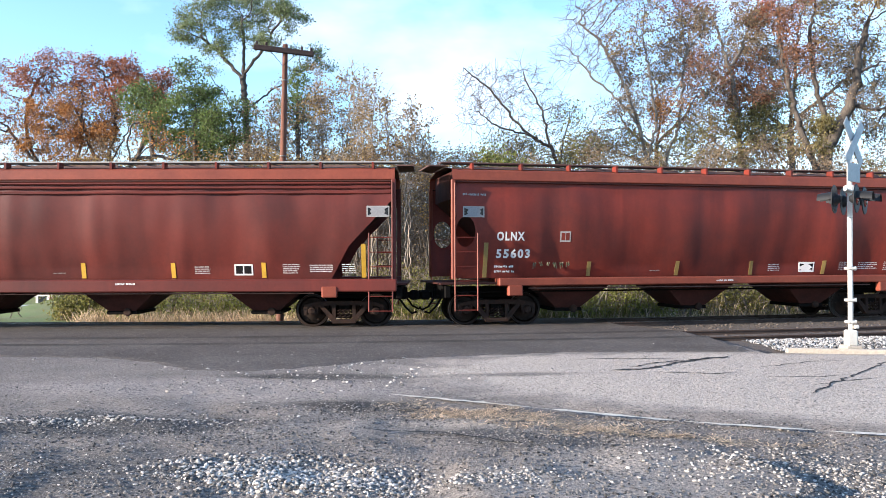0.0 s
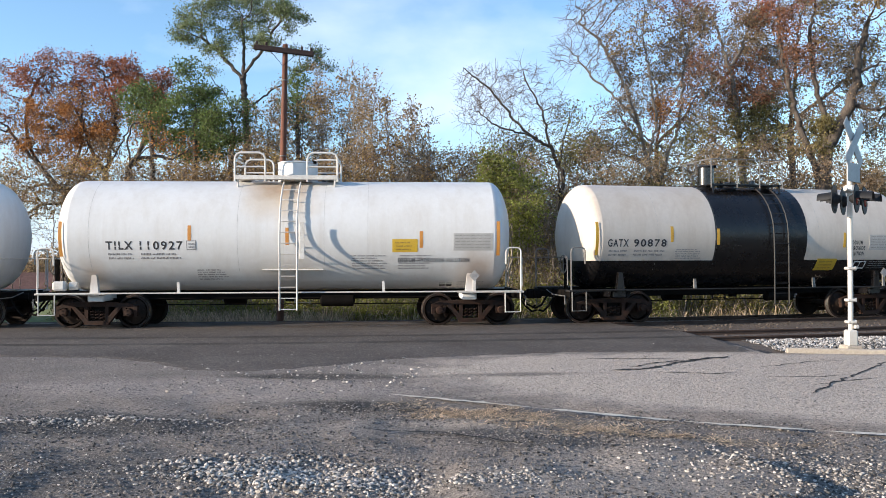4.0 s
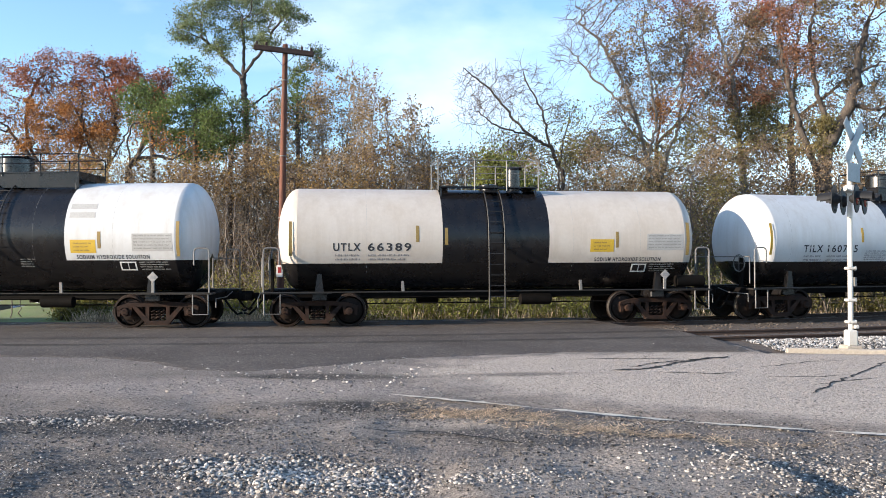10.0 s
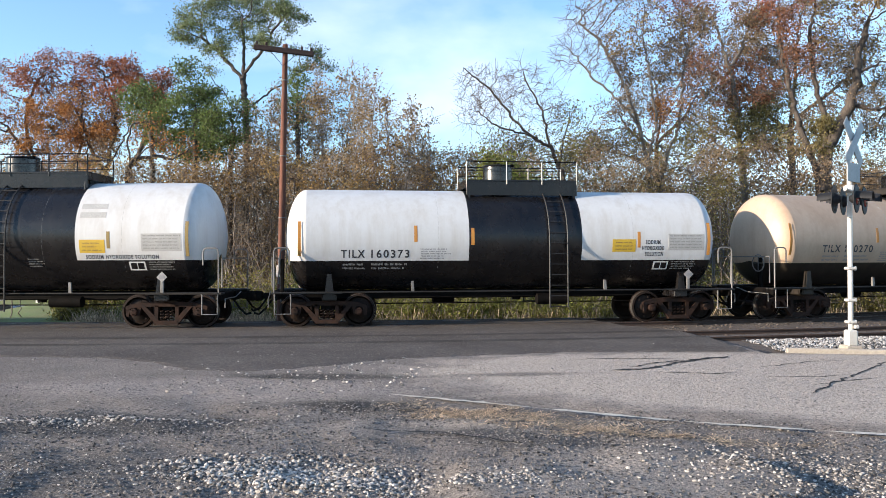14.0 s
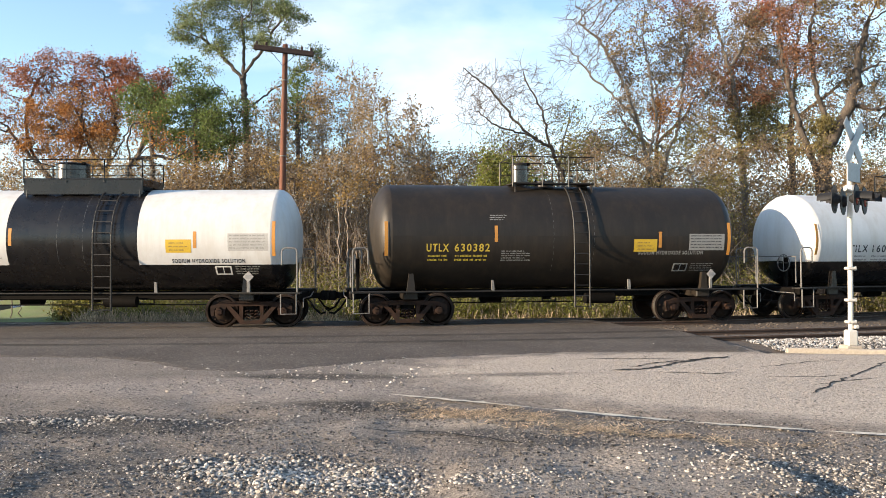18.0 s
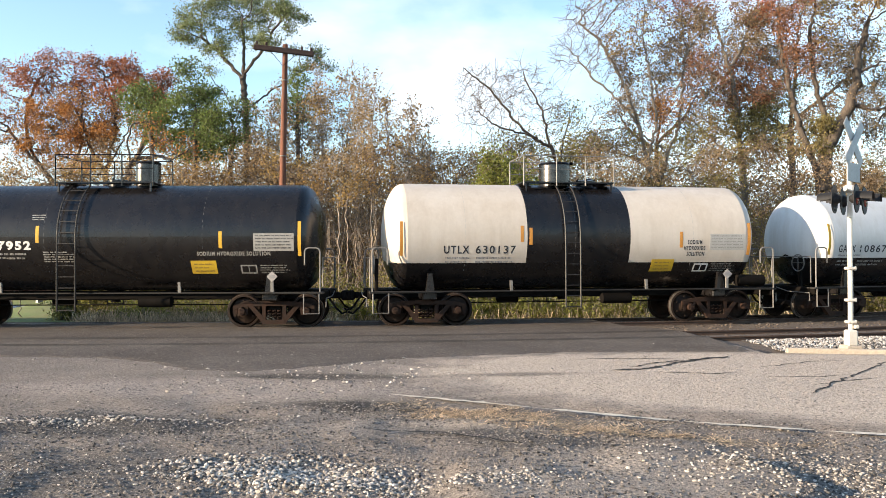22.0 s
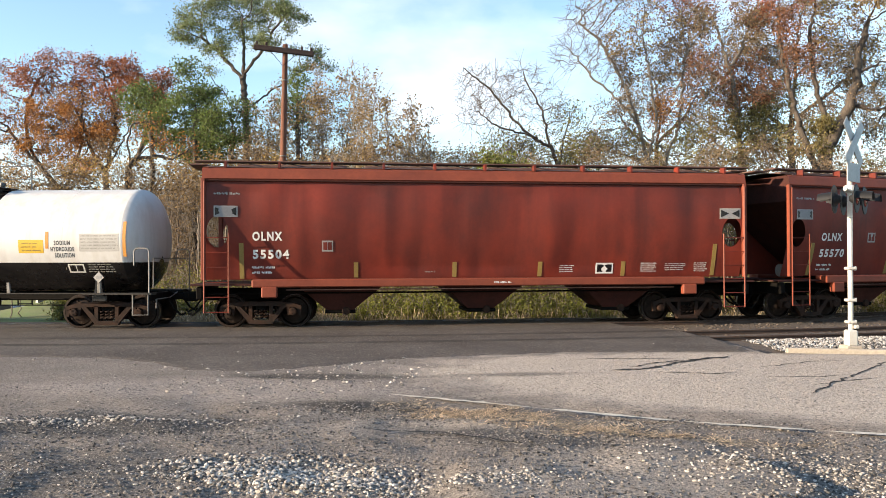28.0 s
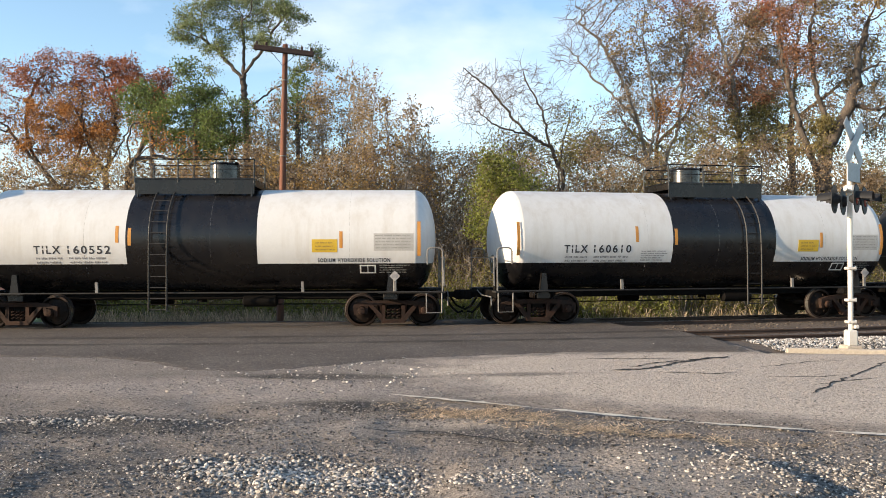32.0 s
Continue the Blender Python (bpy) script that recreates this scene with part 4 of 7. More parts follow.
def tank_car(mark, number, centre, trucks, half, tank0, tank1, top, line, band, deck, dome, ladder, text, skin, dark, rail, label,
             strips=M_YEL, ink=M_TBLACK, bold=0.0, text_z=2.08, size=0.215, platform_h=0.78, skirt=True, seams=(), panel=0, marks=0, stripes=False, white_steps=False, shield=False, bottle=False, seed=1):
    """A tank car. Numbers along the car are metres from its middle; band is the dark middle section or None."""
    rng = random.Random(seed)
    bottom = 1.02
    R = (top - bottom) / 2
    zc = bottom + R
    car = thing("tank_car", label, "tank car", "cars of the freight train")
    CARS.append((car, centre))

    def side(z, x=0.0):
        q = max(-1.0, min(1.0, (z - zc) / R))
        return -R * math.sqrt(max(0.0, 1 - q * q))

    h = 0.60
    heads = {}
    for k, xe in ((-1, tank0), (1, tank1)):
        xs = xe - k * h
        heads[k] = [(xs + k * h * math.sin(a), R * math.cos(a)) for a in [i * math.pi / 2 / 10 for i in range(11)]]
        heads[k][-1] = (xe, 0.012)
    xa, xb = tank0 + h, tank1 - h
    sk = dark if skin is None else skin
    if skin is None:          # one colour all over
        part("tank_shell", ring_patch([(xa, R), ((xa + xb) / 2, R), (xb, R)], zc, True, zc), dark, car)
        part("tank_underside", ring_patch([(xa, R), ((xa + xb) / 2, R), (xb, R)], zc, False, zc), dark, car)
        for k in (-1, 1):
            ring = heads[k] if k > 0 else heads[k][::-1]
            hd = ring_patch(ring, zc, True, zc)
            lo = ring_patch(ring, zc, False, zc)
            hd.add(lo.v, lo.f)
            part("tank_head", hd, dark, car)
    else:
        b0, b1 = band
        part("white_section", ring_patch([(xa, R), (b0, R)], line, True, zc), skin, car)
        part("white_section", ring_patch([(b1, R), (xb, R)], line, True, zc), skin, car)
        part("dark_band", ring_patch([(b0, R), (b1, R)], line, True, zc), dark, car, "black band round the middle of the tank")
        part("tank_underside", ring_patch([(xa, R), (b0, R), (b1, R), (xb, R)], line, False, zc), dark, car)
        for k in (-1, 1):
            ring = heads[k] if k > 0 else heads[k][::-1]
            part("tank_head", ring_patch(ring, line, True, zc), skin, car)
            part("head_underside", ring_patch(ring, line, False, zc), dark, car)
    for x in seams:
        on_dark = skin is None or band[0] < x < band[1]
        pts = [(x, -(R - 0.0025) * math.cos(a), zc + (R - 0.0025) * math.sin(a)) for a in [radians(-40 + 170 * i / 24) for i in range(25)]]
        part("weld_seam", Shape().tube(pts, 0.0055, 4, False), M_SEAMD if on_dark else M_SEAM, car)
    # underframe
    part("centre_sill", Shape().box((0, 0, 0.88), (2 * half - 1.0, 0.36, 0.26), 0.02), M_STEEL, car)
    for k in (-1, 1):
        s = Shape().box((k * trucks, 0, 0.86), (0.42, 2.5, 0.20), 0.03)
        s.prism([(k * trucks - 0.13, 0.92), (k * trucks + 0.13, 0.92), (k * trucks + 0.06, 1.50), (k * trucks - 0.06, 1.50)], side(1.62) + 0.04, side(1.62) - 0.10)
        part("saddle", s, dark if not white_steps else skin, car)
        part("coupler", coupler_mesh(half - (half - 0.75)), M_STEEL, car, m=pose(k * (half - 0.78), 0, 0.86, 0, 0, 0 if k > 0 else 180))
        xe = k * (half - 0.52)
        part("end_sill", Shape().box((k * (half - 0.62), 0, 0.90), (0.16, 2.9, 0.22), 0.02), M_STEEL, car)
        x_in = k * (trucks - 0.35)
        for y in (-1.32, 1.32):
            part("end_deck", Shape().box(((x_in + xe) / 2, y, 0.985), (abs(xe - x_in), 0.34, 0.05), 0.01), rail if white_steps else M_LADDER, car)
        inner = (tank0 if k < 0 else tank1) - k * -0.06
        handrail_hoop(k * (half - 1.02), k * (half - 0.60), 1.0, 2.22, -1.46, rail, car)
        handrail_hoop(k * (half - 1.02), k * (half - 0.60), 1.0, 2.22, 1.46, rail, car)
        for y in (-1.47, 1.47):
            part("sill_step", Shape().tube([(k * (half - 1.05), y, 0.98), (k * (half - 1.05), y, 0.42), (k * (half - 0.62), y, 0.42), (k * (half - 0.62), y, 0.98)], 0.020, 5), rail, car)
        part("grab_iron", Shape().tube([(k * (half - 0.55), -1.3, 1.15), (k * (half - 0.55), -1.3, 1.95), (k * (half - 0.55), 1.3, 1.95), (k * (half - 0.55), 1.3, 1.15)], 0.018, 5), rail, car)
        part("cut_lever", Shape().tube([(k * (half - 0.45), -1.35, 0.60), (k * (half - 0.45), -1.35, 0.84), (k * (half - 0.40), -0.5, 0.86), (k * (half - 0.4), 0.0, 0.98)], 0.016, 5), M_GREYP, car)
        part("air_hose", Shape().tube([(k * (half - 0.5), -0.42, 0.80), (k * (half - 0.3), -0.44, 0.52), (k * (half - 0.12), -0.46, 0.36), (k * (half + 0.02), -0.45, 0.40)], 0.032, 6), M_STEEL, car)
        truck(car, centre, k * trucks)
    # brake gear under the tank
    part("brake_cylinder", Shape().lathe([(-0.34, 0.08), (-0.32, 0.15), (0.3, 0.15), (0.34, 0.06)], 12, pose(0.0, 0.55, 0.70, 0, 0, 90)), M_STEEL, car, m=pose(-1.7, 0, 0))
    part("air_reservoir", Shape().lathe([(-0.5, 0.05), (-0.45, 0.16), (0.45, 0.16), (0.5, 0.05)], 12, pose(0, -0.55, 0.72, 0, 0, 90)), M_STEEL, car, m=pose(1.4, 0, 0))
    part("brake_rod", Shape().tube([(-trucks + 0.9, -0.3, 0.62), (trucks - 0.9, -0.3, 0.62)], 0.018, 5), M_STEEL, car)
    part("train_pipe", Shape().tube([(-half + 0.6, -0.42, 0.80), (half - 0.6, -0.42, 0.80)], 0.022, 5), M_STEEL, car)
    part("bottom_outlet", Shape().lathe([(-0.02, 0.24), (0.10, 0.20), (0.26, 0.13), (0.36, 0.13)], 12, pose(0, 0, 1.04, -90, 0, 0)), M_STEEL, car, m=pose((deck[0] + deck[1]) / 2, 0, 0))
    # side rail along the tank, with its brackets
    part("side_rail", Shape().tube([(-half + 0.62, -1.49, 1.0), (half - 0.62, -1.49, 1.0)], 0.020, 6), rail if white_steps else M_LADDER, car)
    part("side_rail", Shape().tube([(-half + 0.62, 1.49, 1.0), (half - 0.62, 1.49, 1.0)], 0.020, 6), M_GREYP, car)
    for x in (-trucks + 2.3, trucks - 2.4):
        part("rail_bracket", Shape().prism([(x - 0.04, 1.0), (x + 0.04, 1.0), (x + 0.02, 1.30), (x - 0.05, 1.30)], -1.50, -1.44), rail if white_steps else M_GREYP, car)
    # dome platform
    d0, d1 = deck
    zd = top + (0.25 if skirt else 0.03)
    s = Shape()
    for y in (-0.62, 0.62):
        s.box(((d0 + d1) / 2, y, zd), (d1 - d0, 0.42, 0.045), 0.008)
    s.box((d0 + 0.18, 0, zd), (0.36, 0.9, 0.045), 0.008).box((d1 - 0.18, 0, zd), (0.36, 0.9, 0.045), 0.008)
    pl = part("platform", s, rail if white_steps else dark, car)
    if skirt:
        s = Shape()
        for y in (-0.80, 0.80):
            s.box(((d0 + d1) / 2, y, zd - 0.20), (d1 - d0, 0.03, 0.46), 0.006)
        part("platform_skirt", s, dark, pl)
        for x in (d0 + 0.015, d1 - 0.015):
            part("skirt_end", Shape().box((x, 0, zd - 0.08), (0.03, 1.56, 0.22), 0.006), dark, pl)
    for x in (d0 + 0.08, d1 - 0.08):
        for y in (-0.78, 0.78):
            part("platform_strut", Shape().tube([(x, y, zd), (x, y * 1.025, zc + math.sqrt(max(0.01, R * R - 0.64)) - 0.01)], 0.03, 5), rail if white_steps else dark, pl)
    zt = top + 0.03 + platform_h
    xs = [d0, d0 + (d1 - d0) * 0.36, d0 + (d1 - d0) * 0.68, d1]
    post = rail if white_steps else M_GREYP if skin is not None and not skirt else dark
    if white_steps:
        for y in (-0.82, 0.82):
            for xa_, xb_ in ((d0, d0 + 0.85), (d1 - 0.85, d1)):
                part("railing_hoop", Shape().tube([(xa_, y, zd - 0.1), (xa_, y, zt - 0.16), (xa_ + 0.05, y, zt - 0.05), (xa_ + 0.16, y, zt), (xb_ - 0.16, y, zt), (xb_ - 0.05, y, zt - 0.05), (xb_, y, zt - 0.16), (xb_, y, zd - 0.1)], 0.030, 6), rail, pl)
                part("railing_bar", Shape().tube([(xa_, y, zd + 0.32), (xb_, y, zd + 0.32)], 0.022, 5), rail, pl)
        for x in (d0, d1):
            part("railing_bar", Shape().tube([(x, -0.82, zt - 0.16), (x, 0.82, zt - 0.16)], 0.022, 5), rail, pl)
        part("toe_board", Shape().box(((d0 + d1) / 2, -0.84, zd + 0.02), (d1 - d0, 0.02, 0.12), 0.004), rail, pl)
    else:
        for y in (-0.82, 0.82):
            for x in xs:
                part("railing_post", Shape().tube([(x, y, zd - 0.1), (x, y, zt)], 0.021, 5), post, pl)
            part("railing_bar", Shape().tube([(d0, y, zt), (d1, y, zt)], 0.017, 5), post, pl)
            part("railing_bar", Shape().tube([(d0, y, (zd + zt) / 2), (d1, y, (zd + zt) / 2)], 0.012, 5), post, pl)
        for x in (d0, d1):
            part("railing_bar", Shape().tube([(x, -0.82, zt), (x, 0.82, zt)], 0.017, 5), post, pl)
    # valve bonnet and manway
    rr = (dome[1] - dome[0]) / 2
    xm = (dome[0] + dome[1]) / 2
    bh = 0.545 if white_steps else 0.76 if skirt else 0.66
    dm = part("valve_bonnet", Shape().lathe([(0, rr), (bh - 0.12, rr), (bh - 0.02, rr * 0.99), (bh, rr * 0.9)], 24, Matrix.Translation((xm, 0, top - 0.03)) @ UP_Y), M_CHROME if not white_steps else skin, car, "round valve bonnet on top of the tank")
    part("bonnet_lid", Shape().lathe([(0, rr * 0.98), (0.03, rr * 1.03), (0.06, rr * 0.98)], 24, Matrix.Translation((xm, 0, top + bh - 0.045)) @ UP_Y), dark if not white_steps else skin, dm)
    part("hinge", Shape().box((xm + rr * 0.9, -rr * 0.5, top + bh - 0.005), (0.10, 0.12, 0.08), 0.015), M_STEEL, dm)
    xh = xm + (1 if xm < (d0 + d1) / 2 else -1) * max(0.75, rr + 0.5)
    mw = part("manway", Shape().lathe([(0, 0.27), (0.12, 0.27), (0.13, 0.31), (0.18, 0.31), (0.21, 0.22)], 18, Matrix.Translation((xh, 0, top - 0.04)) @ UP_Y), dark if not white_steps else skin, car)
    for i in range(6):
        a = i * math.pi / 3 + 0.3
        part("eye_bolt", Shape().tube([(xh + 0.29 * math.cos(a), 0.29 * math.sin(a), top + 0.02), (xh + 0.29 * math.cos(a), 0.29 * math.sin(a), top + 0.2)], 0.02, 5), M_STEEL, mw)
    part("safety_valve", Shape().lathe([(0, 0.07), (0.16, 0.07), (0.18, 0.10), (0.26, 0.09), (0.28, 0.04)], 12, Matrix.Translation((d1 - 0.45, 0.1, top - 0.03)) @ UP_Y), M_CHROME, car)
    # ladders on both sides
    for sy in (1, -1):
        for x in ladder:
            pts = [(x, sy * -(R + 0.10) * math.cos(radians(a)), zc + (R + 0.10) * math.sin(radians(a))) for a in (64, 54, 44, 34, 24, 14, 4)]
            pts += [(x, sy * -(R + 0.12), zc - 0.5), (x, sy * -(R + 0.12), 0.52)]
            part("ladder_rail", Shape().tube(pts, 0.024, 6), rail if white_steps else M_LADDER, car)
        s = Shape()
        for i in range(13):
            z = 0.55 + i * 0.30
            q = (z - zc) / (R + 0.10)
            if q > 0.9:
                break
            y = -(R + 0.12) if z < zc else -(R + 0.10) * math.sqrt(1 - q * q)
            part("rung", Shape().tube([(ladder[0], sy * y, z), (ladder[1], sy * y, z)], 0.014, 5), rail if white_steps else M_LADDER, car)
    # strips, stencils, panels on the near side
    t0, t1 = text
    for x, a, b in ((tank0 + 0.42, 2.0, 2.95), (tank1 - 0.50, 2.0, 2.95), (t1 + 0.18, 2.38, 2.84), (tank1 - 2.65, 2.22, 2.68)):
        plate(x - 0.045, x + 0.045, a, b, strips, car, side, "reflector_strip")
    if band:
        plate(band[0] + 0.06, band[0] + 0.15, 2.30, 2.78, strips, car, side, "reflector_strip")
    low = line if skin is not None else 1.8
    fine = M_TGREY if skin is not None else M_TFAINT
    gap = (t1 - t0) * 0.44
    if mark:
        lettering(mark, t0, text_z, size, ink, car, side, (t1 - t0) * 0.35, max(bold, 0.006))
        lettering(number, t0 + gap, text_z, size, ink, car, side, (t1 - t0) * 0.56, max(bold, 0.006))
    within = text_z - 0.25 > low
    tint = M_TYEL if ink is M_TYEL else M_TGREY if within and skin is not None else M_TFAINT
    row_z = text_z - 0.10 if within else low - 0.07
    for xa_, xb_ in ((0.02, 0.36), (0.44, 0.98)):       # two columns of load figures
        bars(2, t0 + xa_ * (t1 - t0), t0 + xb_ * (t1 - t0), row_z, 0.055, 0.055, tint, car, side, rng, ragged=0.15)
    if not within and skin is not None and text_z - 0.16 > low:
        bars(1, t0 + 0.02, t0 + (t1 - t0) * 0.5, text_z - 0.075, 0.05, 0.03, M_TGREY, car, side, rng, ragged=0.05)
    if not band or t1 + 1.25 < band[0]:
        bars(5, t1 + 0.30, t1 + 1.2, low + 0.34, 0.034, 0.030, fine, car, side, rng)
    xr = tank1 - 1.75
    plate(xr, xr + 1.1, 2.14, 2.62, M_SEAM if skin is not None else M_TFAINT, car, side, "data_panel", label="grey data panel of small print")
    bars(5, xr + 0.04, xr + 1.08, 2.58, 0.035, 0.05, M_TFAINT if skin is not None else M_TBLACK, car, lambda z, x=0.0: side(z) - 0.003, rng, ragged=0.1)
    yx, yz = (tank1 - 3.45, 2.10) if panel == 0 else (tank1 - 3.5, 1.52) if panel == 1 else (band[0] + 0.3, 1.82)
    wp = plate(yx, yx + 0.70, yz, yz + 0.36, M_PANEL, car, side, "warning_panel", label="yellow warning panel with small print")
    bars(3, yx + 0.08, yx + 0.62, yz + 0.28, 0.035, 0.06, M_OCHRE, wp, lambda z, x=0.0: side(z) - 0.003, rng)
    if marks == 0:      # cargo name in small capitals on one line
        lettering("SODIUM HYDROXIDE SOLUTION", tank1 - 3.3, max(low + 0.04, 1.82) if skin is not None else 2.02, 0.105, M_TBLACK if skin is not None else M_TFAINT, car, side, 2.0, 0.004)
    else:               # in three lines
        for i, w in enumerate(("SODIUM", "HYDROXIDE", "SOLUTION")):
            lettering(w, tank1 - 2.55 + (0.10 if i != 1 else 0), 2.32 - i * 0.17, 0.115, M_TBLACK if skin is not None else M_TFAINT, car, side, 0.45 if i == 0 else 0.66 if i == 1 else 0.55, 0.005)
    frame_plate(tank1 - 2.15, tank1 - 1.70, low - 0.28, low - 0.04, M_TWHITE if skin is not None else M_TFAINT, M_BLACK, car, side)
    bars(4, tank1 - 1.62, tank1 - 0.75, low - 0.04, 0.03, 0.035, M_TFAINT, car, side, rng)
    if skin is None:
        bars(3, t1 + 0.0, t1 + 0.5, 3.15, 0.03, 0.03, M_TFAINT, car, side, rng)
    if white_steps:     # outlined stencil square after the number
        sq = plate(t1 + 0.10, t1 + 0.36, text_z - 0.02, text_z + 0.24, M_TGREY, car, side, "stencil_box")
        plate(t1 + 0.125, t1 + 0.335, text_z + 0.005, text_z + 0.215, skin, sq, side, "field", 0.007, n=2)
        bars(2, t1 + 0.16, t1 + 0.30, text_z + 0.17, 0.05, 0.04, M_TGREY, sq, lambda z, x=0.0: side(z) - 0.006, rng, ragged=0.0)
        for xa_ in (tank1 - 4.6, tank1 - 3.3):
            bars(6, xa_, xa_ + 1.0, 2.02, 0.036, 0.034, M_TGREY, car, side, rng, ragged=0.35)
    if stripes:
        for q in (3.30, 3.06):
            plate(band[1] + 0.10, band[1] + 0.82, q, q + 0.15, M_SEAM, car, side, "painted_over_block", label="grey painted-over stencil")
    if stripes:         # pale stripes and a small boxed stencil on the dark band
        for i in range(4):
            plate(band[0] + 0.72, band[0] + 1.28 + 0.06 * i, 3.42 - i * 0.065, 3.45 - i * 0.065, M_TFAINT, car, side, "stripe", 0.004, n=1)
        sb = plate(band[0] + 0.10, band[0] + 0.40, 2.06, 2.36, M_BORDER, car, side, "stencil_box", 0.004)
        plate(band[0] + 0.135, band[0] + 0.365, 2.095, 2.325, dark, sb, side, "field", 0.007, n=2)
        plate(band[0] + 0.18, band[0] + 0.32, 2.14, 2.22, M_BORDER, sb, side, "stencil_bar", 0.010, n=1)
        bars(4, band[0] + 2.5, band[0] + 2.95, 1.95, 0.03, 0.035, M_TFAINT, car, side, rng)
    # placard holder at the far end, diamond turned on its point
    px = trucks + 0.12
    pb = part("placard_holder", Shape().box((px, -1.47, 1.22), (0.09, 0.05, 0.42), 0.01), rail, car)
    part("placard", Shape().box((0, 0, 0), (0.21, 0.012, 0.21), 0.0, Matrix.Rotation(radians(45), 4, "Y")), M_BORDER, pb, "white diamond placard with a dark print", m=pose(px, -1.505, 1.44))
    part("placard_print", Shape().box((0, 0, 0), (0.15, 0.008, 0.09), 0.0), M_TGREY, pb, m=pose(px, -1.513, 1.44))
    # hand brake at the left end
    hb = part("brake_stand", Shape().box((-half + 0.78, -0.62, 1.45), (0.10, 0.14, 0.95), 0.02), M_STEEL, car)
    wheel_pts = [(-half + 0.70, -0.62 + 0.26 * math.cos(a), 1.75 + 0.26 * math.sin(a)) for a in [i * math.pi / 8 for i in range(17)]]
    part("brake_wheel", Shape().tube(wheel_pts, 0.018, 5).tube([wheel_pts[0], wheel_pts[8]], 0.012, 4).tube([wheel_pts[4], wheel_pts[12]], 0.012, 4), M_GREYP, hb)
    if white_steps:
        part("brake_valve", Shape().box((-half + 1.15, -1.35, 1.20), (0.34, 0.26, 0.26), 0.05).lathe([(0, 0.12), (0.2, 0.10)], 10, pose(-half + 1.4, -1.3, 1.2, 0, 0, -90)), rail, car)
        xl = (ladder[0] + ladder[1]) / 2
        pts = [(xl - 0.75 + 0.0, side(1.65) - 0.02, 1.62), (xl + 0.9, side(1.65) - 0.02, 1.62)]
        part("heater_trim", Shape().tube(pts, 0.025, 5), rail, car)
    if shield:
        ox = (ladder[0] + ladder[1]) / 2 + 0.38
        part("ladder_shield", Shape().box((ox, side(2.4) - 0.26, 2.42), (0.13, 0.02, 1.0), 0.005), rail, car)
    if bottle:
        part("vacuum_reservoir", Shape().lathe([(-0.45, 0.04), (-0.42, 0.17), (0.42, 0.17), (0.45, 0.04)], 14, pose(trucks + 0.95, -1.30, 1.24, 0, 0, 90)), M_STEEL, car, "horizontal air reservoir on the end deck")
    return car


